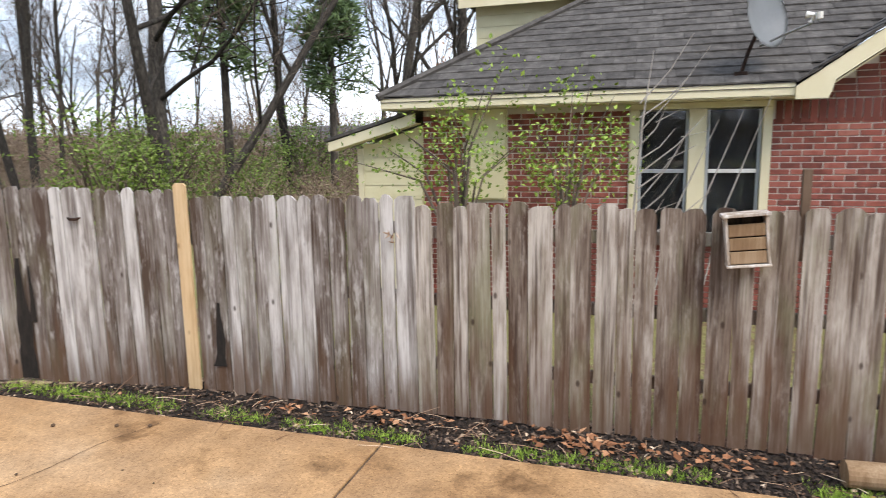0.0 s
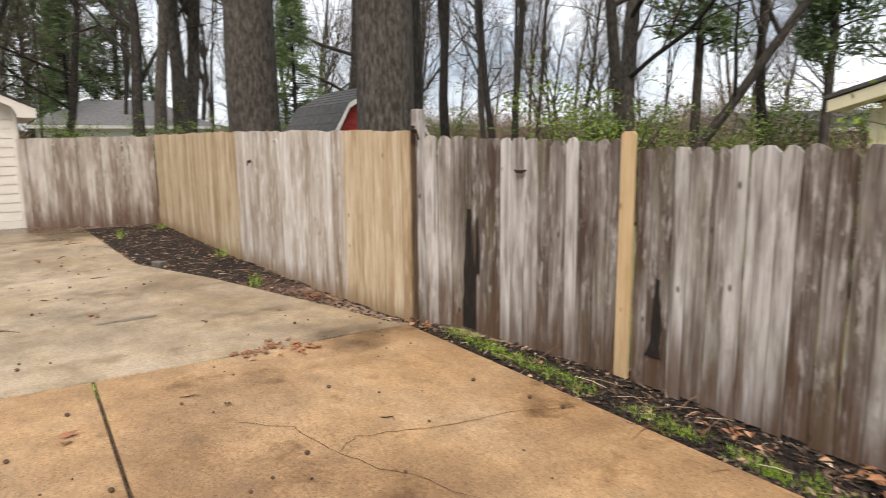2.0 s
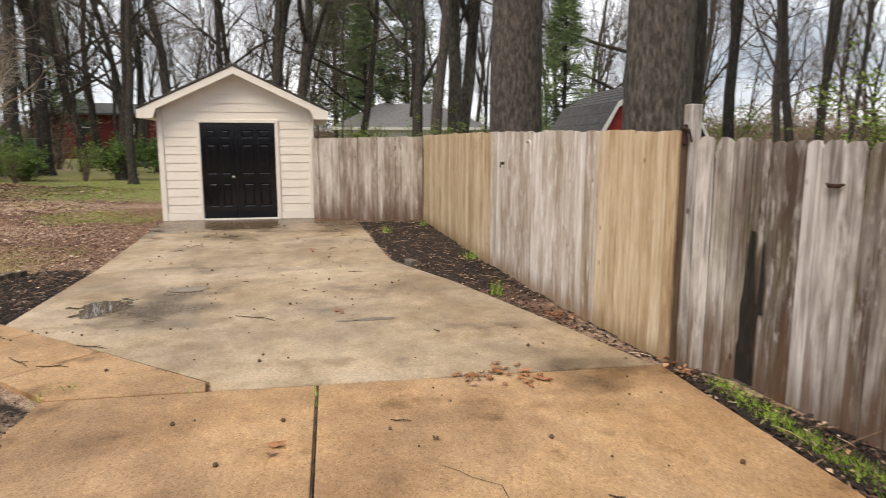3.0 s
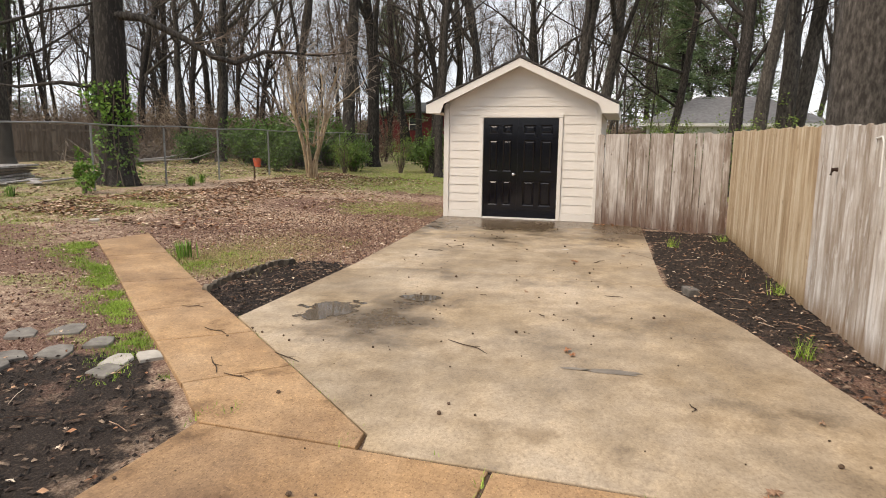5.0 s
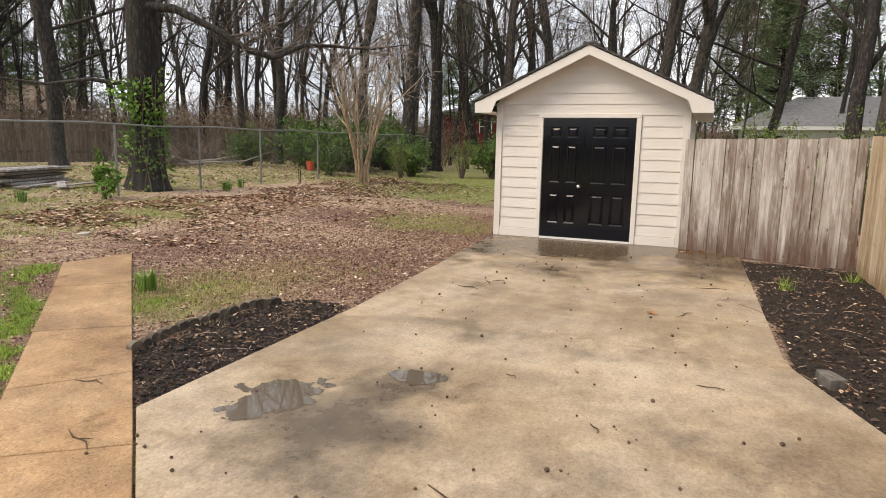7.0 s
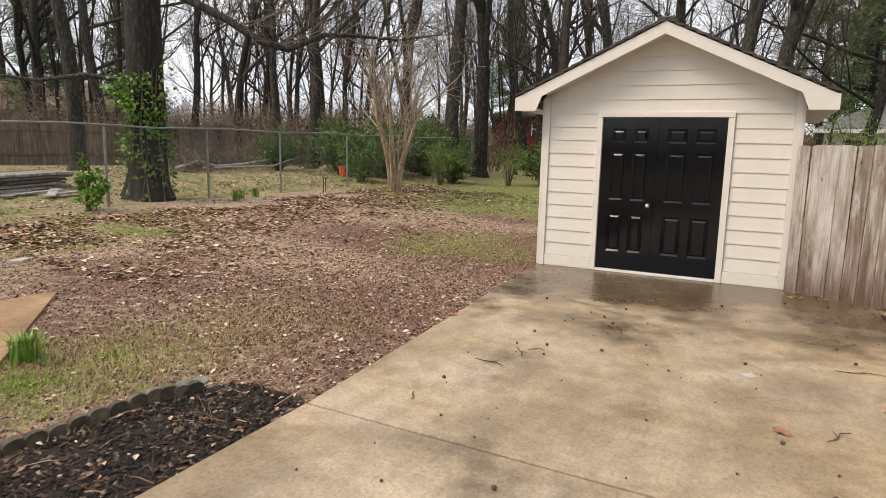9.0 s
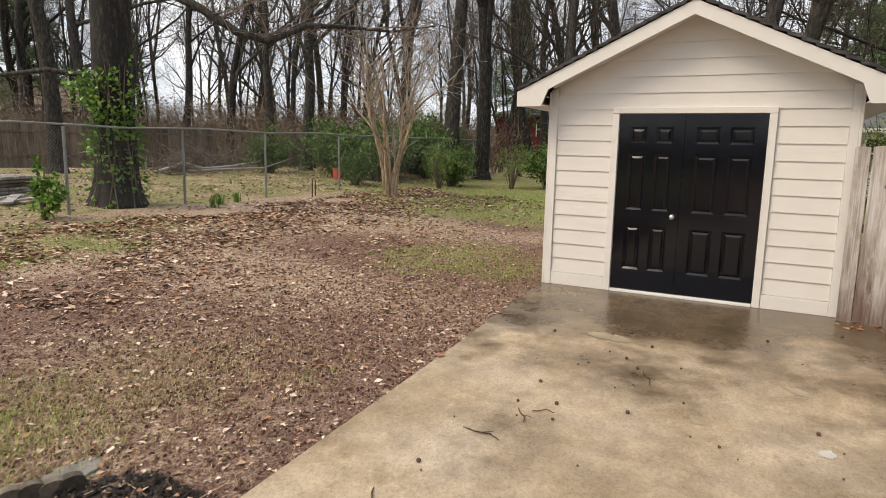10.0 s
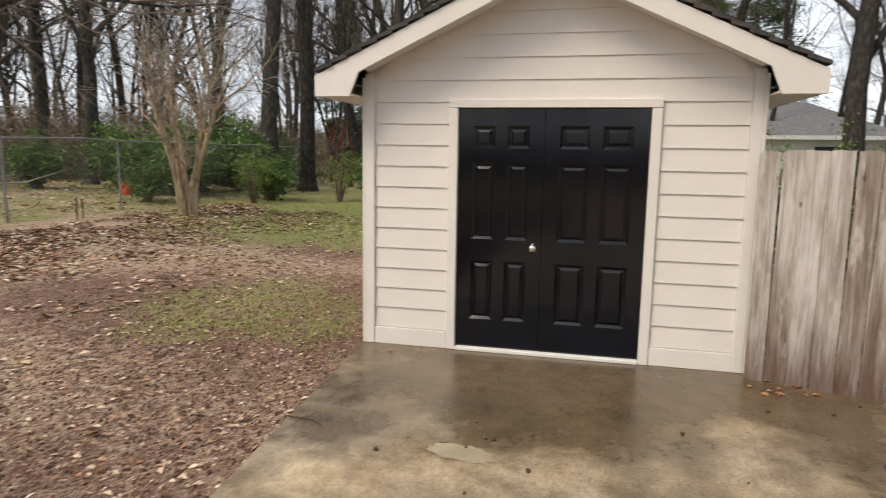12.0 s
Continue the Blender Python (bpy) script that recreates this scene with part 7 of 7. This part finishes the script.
def litter():
    rng_ = random.Random(77)
    leaves, russet, crumbs, chips, grass, dry, straw = (Strokes() for _ in range(7))

    def crumb(s, x, y, size):
        z = soil_z(x, y)
        k = len(s.co)
        for i in range(4):
            a = i * math.tau / 4 + rng_.random()
            s.co.append(Vector((x + size * math.cos(a), y + size * rng_.uniform(0.5, 1) * math.sin(a), z - 0.002)))
        s.co.append(Vector((x + rng_.uniform(-0.3, 0.3) * size, y, z + size * rng_.uniform(0.5, 1.1))))
        s.faces += [(k + i, k + (i + 1) % 4, k + 4) for i in range(4)]

    def tuft(s, x, y, n, h, spread=0.05):
        z = soil_z(x, y)
        for _ in range(n):
            a = rng_.uniform(0, math.tau)
            d = Vector((math.cos(a) * 0.55, math.sin(a) * 0.55, rng_.uniform(0.4, 1.2))).normalized()
            s.blade(Vector((x + rng_.gauss(0, spread), y + rng_.gauss(0, spread), z - 0.01)), d, Vector((-math.sin(a), math.cos(a), 0)), h * rng_.uniform(0.5, 1.2), 0.007)

    # the bare yard
    for i in range(105000):
        near = rng_.random() < 0.6
        x, y = (rng_.gauss(-12.0, 3.2), -abs(rng_.gauss(0.3, 3.6))) if near else (rng_.uniform(-30, -5), rng_.uniform(-18, -0.5))
        if paved(x, y) or in_poly(x, y, BED_LEFT) or in_poly(x, y, BED_PATH):
            continue
        g, _, l = soil_mix(x, y)
        pick = rng_.random()
        if pick < 0.34 + 0.5 * l:
            if rng_.random() < 0.35 + 0.9 * l:
                big = rng_.random() < 0.12 + 0.25 * l
                scatter_leaf(russet if rng_.random() < 0.22 else leaves, rng_, x, y, soil_z(x, y) + 0.008, rng_.uniform(0.035, 0.07) if big else rng_.uniform(0.012, 0.038))
        elif pick < 0.9:
            crumb(crumbs, x, y, rng_.uniform(0.006, 0.022))
        if g > 0.25 and rng_.random() < g * 0.55 and y > -11:
            tuft(grass if rng_.random() < 0.6 else dry, x, y, 5, 0.05 + 0.03 * rng_.random())
    # a drift of pale oak leaves along the chain-link fence and round the myrtle
    for i in range(26000):
        x = rng_.uniform(-25.5, -11.0)
        y = -8.3 + abs(rng_.gauss(0, 1.7)) + 0.06 * (x + 18) if rng_.random() < 0.75 else rng_.uniform(-8.8, -2.5)
        if noise.noise((x * 0.8, y * 0.8, 12)) + 0.42 < rng_.random() * 0.6 or paved(x, y) or y > -3.5 and rng_.random() < 0.7:
            continue
        scatter_leaf(russet if rng_.random() < 0.16 else leaves, rng_, x, y, soil_z(x, y) + 0.012, rng_.uniform(0.06, 0.12), 0.3)
    for i in range(2600):
        x, y = rng_.gauss(-10.2, 0.9), rng_.gauss(-1.75, 0.5)
        if not paved(x, y) and not in_poly(x, y, BED_LEFT):
            tuft(dry, x, y, 5, 0.05)
    # dense green grass beside the path, thin grass elsewhere
    for i in range(5200):
        k = rng_.random()
        x, y = PATH_L[0][0] + (PATH_L[-1][0] - PATH_L[0][0]) * k, PATH_L[0][1] + (PATH_L[-1][1] - PATH_L[0][1]) * k
        off = abs(rng_.gauss(0, 0.16 + 0.7 * max(0, k - 0.72)))
        x, y = x + 0.77 * (off + 0.04), y - 0.64 * (off + 0.04)
        if noise.noise((x * 2.1, y * 2.1, 9)) + 0.35 * noise.noise((x * 7, y * 7, 2)) > 0.02 and 0.1 < k:
            tuft(grass, x, y, 7, 0.05, 0.04)
    for i in range(1500):
        x, y = -9.1 + rng_.gauss(0, 0.5), -2.0 + rng_.gauss(0, 0.45)
        if not paved(x, y) and noise.noise((x * 3.5, y * 3.5, 6)) > -0.1:
            tuft(grass if noise.noise((x * 2, y * 2, 2)) > 0 else dry, x, y, 6, 0.06)
    for cx, cy, q, n in ((-16.3, -2.3, 0.9, 520), (-15.0, -1.6, 0.5, 160), (-11.0, -2.6, 0.12, 30), (-11.4, -0.95, 0.12, 25), (-9.7, -1.8, 0.6, 500), (-12.6, -7.0, 1.5, 1500), (-9.5, -6.0, 1.4, 700)):
        for i in range(n):
            x, y = rng_.gauss(cx, q), rng_.gauss(cy, q * 0.7)
            if not paved(x, y) and noise.noise((x * 1.6, y * 1.6, 4)) > -0.15:
                tuft(grass if rng_.random() < 0.6 else dry, x, y, 5, 0.06)
    for i in range(2600):
        x, y = rng_.gauss(-24.5, 3.0), rng_.gauss(-4.8, 1.5)
        tuft(grass, x, y, 5, 0.09)
    # the far lawn
    for i in range(9000):
        x, y = rng_.uniform(-31, -9), rng_.uniform(-21, -9.3)
        if rng_.random() < 0.55:
            scatter_leaf(leaves, rng_, x, y, soil_z(x, y) + 0.02, rng_.uniform(0.07, 0.14), 0.5)
        else:
            tuft(grass if rng_.random() < 0.5 else dry, x, y, 6, 0.10, 0.12)
    # mulch beds
    for poly, n in ((BED_LEFT, 3200), (BED_PATH, 4200), (BED_RIGHT, 6500), (BED_FRONT, 8200)):
        x0, x1, y0, y1 = min(p[0] for p in poly), min(3.0, max(p[0] for p in poly)), min(p[1] for p in poly), max(p[1] for p in poly)
        for i in range(n):
            x, y = rng_.uniform(x0, x1), rng_.uniform(y0, y1)
            if not in_poly(x, y, poly) or paved(x, y):
                continue
            z = soil_z(x, y)
            a, l = rng_.uniform(0, math.tau), rng_.uniform(0.018, 0.06)
            d = Vector((math.cos(a), math.sin(a), rng_.uniform(-0.35, 0.35))).normalized()
            sd = d.cross(Vector((0, 0, 1))).normalized()
            w = rng_.uniform(0.005, 0.012)
            p = Vector((x, y, z + rng_.uniform(0.002, 0.018)))
            k = len(chips.co)
            chips.co += [p - sd * w, p + sd * w, p + d * l + sd * w * 0.7, p + d * l - sd * w * 0.7, p + d * l * 0.5 + Vector((0, 0, w * 1.3))]
            chips.faces += [(k, k + 1, k + 4), (k + 1, k + 2, k + 4), (k + 2, k + 3, k + 4), (k + 3, k, k + 4)]
            if rng_.random() < (0.22 if poly is BED_RIGHT else 0.16 if poly is BED_PATH else 0.05):
                scatter_leaf(russet if rng_.random() < 0.3 else leaves, rng_, x, y, z + 0.02, rng_.uniform(0.022, 0.055))
            if rng_.random() < 0.025:
                p2 = p + d * rng_.uniform(0.1, 0.35)
                straw.tube([p + Vector((0, 0, 0.012)), (p + p2) / 2 + Vector((0, 0, 0.02)), p2 + Vector((0, 0, 0.008))], [0.0025, 0.0025, 0.0015], 3)
    # green weeds and leaf drifts in the strip before the front fence
    for i in range(1500):
        x = rng_.uniform(-5.0, 2.6)
        y = 5.47 + abs(rng_.gauss(0, 0.06))
        if noise.noise((x * 1.5, 2, 3)) > -0.12:
            tuft(grass, x, y, 7, 0.06, 0.03)
    for cx, cy, q, n in ((0.05, 5.7, 0.24, 90), (-1.3, 5.75, 0.2, 40), (-2.2, 5.72, 0.12, 18), (0.8, 5.68, 0.2, 30), (-6.5, 5.0, 0.15, 40), (-5.0, 5.4, 0.12, 25)):
        for i in range(n):
            scatter_leaf(russet, rng_, rng_.gauss(cx, q), min(5.84, rng_.gauss(cy, 0.07)), 0.0 + 0.03 * rng_.random(), rng_.uniform(0.035, 0.08), 0.5)
    for x, y in ((-13.9, 4.72), (-9.9, 4.9), (-13.0, 3.9), (-7.6, 4.7)):
        for _ in range(5):
            tuft(grass, x, y, 9, 0.22, 0.04)
    # weeds in the joints
    for x, y, n in ((-4.95, 2.81, 16), (-4.80, 2.81, 10), (-5.09, 2.0, 14), (-5.09, 2.5, 5), (-5.09, 3.6, 6), (-4.3, 2.81, 4), (-3.6, 2.81, 5), (-5.3, 1.2, 30), (-5.2, 1.05, 30)):
        for _ in range(n):
            xx, yy = x + rng_.gauss(0, 0.05), y + rng_.gauss(0, 0.02)
            a = rng_.uniform(0, math.tau)
            grass.blade(Vector((xx, yy, -0.02)), Vector((math.cos(a) * 0.7, math.sin(a) * 0.7, 0.8)).normalized(), Vector((-math.sin(a), math.cos(a), 0)), rng_.uniform(0.03, 0.08), 0.008)
    for i in range(150):
        k = rng_.random()
        xx, yy = -5.28 - 1.78 * k + rng_.gauss(0, 0.006), 2.07 - 2.07 * k + rng_.gauss(0, 0.006)
        a = rng_.uniform(0, math.tau)
        if noise.noise((k * 6, 1, 2)) > -0.1:
            grass.blade(Vector((xx, yy, -0.02)), Vector((math.cos(a) * 0.6, math.sin(a) * 0.6, 0.8)).normalized(), Vector((-math.sin(a), math.cos(a), 0)), rng_.uniform(0.025, 0.045), 0.006)
    for s, name, mat, label, cat in ((leaves, "leaf_litter", M_LITTER, "dry brown fallen leaves strewn over the yard", "leaves"), (russet, "leaf_litter", M_RUSSET, "russet fallen oak leaves strewn over soil", "leaves"),
                                     (crumbs, "soil_crumbs", M_CRUMB, "brown soil crumbs and bits of bark", "soil"), (chips, "mulch", M_CHIP, "dark wood-chip mulch in the beds", "mulch"),
                                     (grass, "grass", M_GRASS, "thin patches of fresh green grass", "grass"), (dry, "dry_grass", M_DRYGRASS, "thin dry yellowish grass", "grass"), (straw, "pine_straw", M_LITTER, "thin pale dead stalks on the mulch", "straw")):
        tagged(mesh_part(name, s.mesh(name), mat), label, cat, kind="stuff")


litter()


def drive_litter():
    """Twigs, husks and single leaves on the concrete."""
    rng_ = random.Random(31)
    husk = Strokes()
    for i in range(330):
        x, y = rng_.uniform(-15, 2.2), rng_.uniform(0.1, 5.2)
        if not paved(x, y) or (x < -15.4):
            continue
        r = rng_.uniform(0.005, 0.012) if rng_.random() < 0.85 else 0.016
        k = len(husk.co)
        for h, q in ((0.001, 0.6), (0.7 * r, 1.0), (1.3 * r, 0.62)):
            husk.co += [Vector((x + q * r * math.cos(a * math.tau / 6 + r * 999), y + q * r * math.sin(a * math.tau / 6 + r * 999), h)) for a in range(6)]
        husk.co.append(Vector((x, y, 1.5 * r)))
        for a in range(6):
            b = (a + 1) % 6
            husk.faces += [(k + a, k + b, k + 6 + b, k + 6 + a), (k + 6 + a, k + 6 + b, k + 12 + b, k + 12 + a), (k + 12 + a, k + 12 + b, k + 18)]
    tagged(mesh_part("seed_husks", husk.mesh("seed_husks"), M_ROT), "small dark seed husks scattered on the driveway", "husks", kind="stuff")
    twigs = [(-13.67, -0.42, 0.40, 76), (-11.47, 0.66, 0.22, 30), (-11.6, 0.76, 0.14, 120), (-11.1, 0.56, 0.26, 80), (-6.2, 1.0, 0.3, 60), (-6.6, 0.1, 0.32, 70), (-7.2, -0.6, 0.22, 100), (-5.9, 0.6, 0.35, 40), (-5.75, 0.9, 0.25, 75),
             (-6.9, 2.2, 0.45, 60), (-12.6, 1.2, 0.3, 20), (-11.0, 2.9, 0.25, 150), (-9.0, 3.2, 0.18, 80), (-8.0, 2.6, 0.12, 30), (-12.4, 3.1, 0.35, 100), (-6.2, 3.8, 0.12, 10), (-3.4, 4.2, 0.1, 40), (-4.4, 3.3, 0.12, 60), (-10.2, 0.4, 0.15, 20), (-8.6, 1.9, 0.1, 60)]
    for x, y, l, rz in twigs:
        s = Strokes()
        s.tube([Vector((-l / 2, 0, 0.008)), Vector((-l * 0.15, 0.02 * l * 4 * rng_.uniform(-0.5, 0.5), 0.009)), Vector((l * 0.2, 0.02, 0.012)), Vector((l / 2, rng_.uniform(-0.03, 0.03), 0.008))], [0.003, 0.0045, 0.004, 0.002], 6)
        if l > 0.2:
            s.tube([Vector((0, 0.01, 0.01)), Vector((l * 0.18, 0.06, 0.012))], [0.003, 0.0015], 5)
        ob = mesh_part("twig", s.mesh("twig", True), M_ROT, None, m=pose(x, y, 0.0, 0, 0, rz))
        tagged(ob, "dark fallen twig lying on the concrete", "twig", "fallen twigs")
    spots_ = [(-10.89, 2.6, 0.12, M_RUSSET), (-7.05, 2.95, 0.10, M_RUSSET), (-6.95, 3.0, 0.07, M_RUSSET), (-4.2, 2.62, 0.11, M_RUSSET), (-4.1, 2.6, 0.07, M_LITTER), (-8.9, 2.3, 0.06, M_LITTER), (-11.6, 3.2, 0.08, M_LITTER), (-12.2, -0.35, 0.12, M_RUSSET),
              (-15.2, -0.35, 0.07, M_RUSSET), (-6.2, 4.5, 0.06, M_LITTER), (-4.14, 3.47, 0.05, M_ROT)]
    for i in range(26):
        spots_.append((rng_.gauss(-5.08, 0.10), rng_.gauss(4.02, 0.16), rng_.uniform(0.05, 0.10), M_RUSSET if i % 3 else M_LITTER))
    for i in range(10):
        spots_.append((rng_.gauss(-4.92, 0.06), rng_.gauss(4.32, 0.07), rng_.uniform(0.05, 0.09), M_RUSSET))
    for i in range(14):
        spots_.append((rng_.uniform(-15.4, -15.0), rng_.uniform(2.5, 3.0), rng_.uniform(0.03, 0.07), M_RUSSET))
    for x, y, size, mat in spots_:
        s = Strokes()
        n = 9
        centre = Vector((0, 0, 0.012))
        ring = []
        for j in range(n * 2):
            a = j * math.pi / n
            r = size * (0.55 if j % 2 else 0.30) * (1.2 if j in (0, n) else 1)
            ring.append(Vector((r * math.cos(a), 0.65 * r * math.sin(a), 0.004 + rng_.random() * 0.02)))
        s.co = [centre, *ring]
        s.faces = [(0, 1 + j, 1 + (j + 1) % (2 * n)) for j in range(2 * n)]
        ob = mesh_part("fallen_leaf", s.mesh("fallen_leaf"), mat, None, m=pose(x, y, 0.002, 0, 0, rng_.uniform(0, 360)))
        tagged(ob, "curled brown fallen leaf on the concrete", "leaf", "fallen leaves")
    stuck = Strokes()
    for j in range(7):
        a = j * 0.9
        stuck.leaf(Vector((0.01 * j - 0.03, -0.01, 0.012 * j)), Vector((math.cos(a), -0.3, math.sin(a))).normalized(), Vector((0.3, -0.8, 0.4)).normalized(), 0.07, 0.04)
    tagged(mesh_part("dry_leaf_sprig", stuck.mesh("dry_leaf_sprig"), M_LITTER, None, m=pose(-1.38, 5.895, 1.25)), "pale dry leaf sprig caught on the fence", "leaf")


drive_litter()


def daffodils(x, y, n, h, label):
    rng_ = random.Random(int(x * 10))
    s = Strokes()
    for i in range(n):
        a = rng_.uniform(0, math.tau)
        out_ = rng_.uniform(0.1, 0.6)
        p = Vector((rng_.gauss(0, 0.05), rng_.gauss(0, 0.05), -0.02))
        mid = p + Vector((math.cos(a) * out_ * 0.3 * h, math.sin(a) * out_ * 0.3 * h, h * 0.65))
        tip = mid + Vector((math.cos(a) * out_ * 0.6 * h, math.sin(a) * out_ * 0.6 * h, h * rng_.uniform(0.05, 0.35)))
        sd = Vector((-math.sin(a), math.cos(a), 0)) * 0.008
        k = len(s.co)
        s.co += [p - sd, p + sd, mid + sd, mid - sd, tip]
        s.faces += [(k, k + 1, k + 2, k + 3), (k + 3, k + 2, k + 4)]
    ob = mesh_part("bulb_leaves", s.mesh("bulb_leaves"), M_LEAF_IVY, None, m=pose(x, y, soil_z(x, y)))
    tagged(ob, label, "plant", "bulb clumps")


daffodils(-9.2, -2.32, 46, 0.28, "clump of strap-shaped green bulb leaves beside the path")
for x, y in ((-17.6, -8.9), (-18.2, -9.0), (-17.2, -8.6), (-12.5, -9.4), (-11.6, -8.8), (-15.0, -14.2)):
    daffodils(x, y, 40, 0.3, "clump of strap-shaped green leaves by the fence")


def cracks():
    """Hairline cracks in the slabs."""
    for pts in ([(-3.19, 3.79), (-2.95, 3.86), (-2.75, 4.0), (-2.53, 4.07), (-2.2, 4.3)], [(-3.19, 3.79), (-3.3, 3.95), (-3.23, 4.15), (-3.12, 4.5), (-3.08, 4.84), (-2.87, 5.33)], [(-3.19, 3.79), (-3.6, 3.7), (-3.9, 3.4)]):
        s = Strokes()
        line = []
        rng_ = random.Random(int(pts[1][0] * 100))
        for (x0, y0), (x1, y1) in zip(pts, pts[1:]):
            for k in range(5):
                line.append((x0 + (x1 - x0) * k / 5 + rng_.uniform(-0.012, 0.012), y0 + (y1 - y0) * k / 5 + rng_.uniform(-0.012, 0.012)))
        for (x0, y0), (x1, y1) in zip(line, line[1:]):
            d = Vector((x1 - x0, y1 - y0, 0)).normalized()
            sd = Vector((-d.y, d.x, 0)) * rng_.uniform(0.0012, 0.003)
            k = len(s.co)
            s.co += [Vector((x0, y0, 0.003)) - sd, Vector((x0, y0, 0.003)) + sd, Vector((x1, y1, 0.003)) + sd, Vector((x1, y1, 0.003)) - sd]
            s.faces.append((k, k + 1, k + 2, k + 3))
        ob = mesh_part("crack", s.mesh("crack"), M_ROT, driveway)


def slab_stains():
    """Old dark marks on the slabs: tyre scuffs and worn spots."""
    for x, y, l, w, rz, mat in ((-6.70, 3.30, 0.40, 0.10, 95, M_SCUFF), (-6.68, 3.05, 0.22, 0.05, 95, M_SCUFF), 
                                (-11.9, 2.35, 0.12, 0.09, 0, M_PALE_STONE), (-13.5, 0.7, 0.42, 0.2, 80, M_CONC_LIGHT), (-12.0, 1.65, 0.14, 0.10, 20, M_CONC_LIGHT), (-12.9, 2.2, 0.2, 0.1, 50, M_CONC_LIGHT)):
        bm = bmesh.new()
        rim = []
        for i in range(36):
            a = i * math.tau / 36
            q = 1 + 0.35 * noise.noise((math.cos(a) * 2 + x, math.sin(a) * 2 + y, 1)) + 0.18 * noise.noise((math.cos(a) * 7, math.sin(a) * 7 + x, 4))
            rim.append(bm.verts.new((0.5 * l * q * math.cos(a), 0.5 * w * q * math.sin(a), 0.0035)))
        bm.faces.new(rim)
        part("stain", bm, mat, driveway, m=pose(x, y, 0, 0, 0, rz))


M_SCUFF = material("dark_scuff", ((0.2, (0.17, 0.145, 0.12)), (0.8, (0.30, 0.25, 0.20))), scale=9, rough=0.4, bump=0.2)
M_CONC_LIGHT = material("worn_pale_concrete", ((0.2, (0.30, 0.24, 0.16)), (0.8, (0.44, 0.36, 0.26))), scale=8, rough=0.5, bump=0.2)
cracks()
slab_stains()

# ---- bricks of the house front ----
def bricks():
    h, w, gap = 0.064, 0.2, 0.012
    one = {}

    def mesh_for(l, upright=False):
        key = (round(l, 3), upright)
        if key not in one:
            b = box(0, l if not upright else h - gap, -0.008, 0.0, 0, h - gap if not upright else l, 0.003)
            one[key] = bpy.data.meshes.new("brick")
            b.to_mesh(one[key])
            b.free()
        return one[key]
    rest, count = bmesh.new(), 0
    for r in range(int(HTOP / h)):
        z = r * h + 0.006
        x = HX0 - (w / 2 if r % 2 else 0)
        while x < HX1:
            x0, x1 = max(x, HX0), min(x + w - gap, HX1)
            for a, b in ((-1.77, -1.26), (0.09, 1.51)):
                if z + h > (1.25 if a < 0 else 0.79):
                    if a < x0 < b:
                        x0 = b
                    if a < x1 < b:
                        x1 = a
                    if x0 <= a and x1 >= b:
                        x1 = a
            soldier = z > 2.06 and x0 > 1.5
            if x1 - x0 > 0.03 and not soldier:
                if z > 1.14 and x0 < 2.9 and count < 300:
                    ob = mesh_part("brick", mesh_for(x1 - x0), M_BRICK, house)
                    ob.matrix_basis = pose(x0, WALL_Y - 0.001, z)
                    count += 1
                else:
                    add_box(rest, x0, x1, WALL_Y - 0.013, WALL_Y - 0.001, z, z + h - gap)
            x += w
    x = 1.53
    while x < 6.5:
        add_box(rest, x, x + 0.066, WALL_Y - 0.014, WALL_Y - 0.001, 2.07, 2.29)
        x += 0.078
    for r in range(30):
        z = HTOP + 0.006 + r * h
        half = (HTOP + 3.6 * 0.70 - z - h) / 0.70
        x = 5.35 - half + (0.1 if r % 2 else 0)
        while x < 5.35 + half - w:
            add_box(rest, x, x + w - gap, WALL_Y - 0.013, WALL_Y - 0.001, z, z + h - gap)
            x += w
    ob = part("brickwork", rest, M_BRICK, house)
    ob["kind"] = "stuff"


bricks()
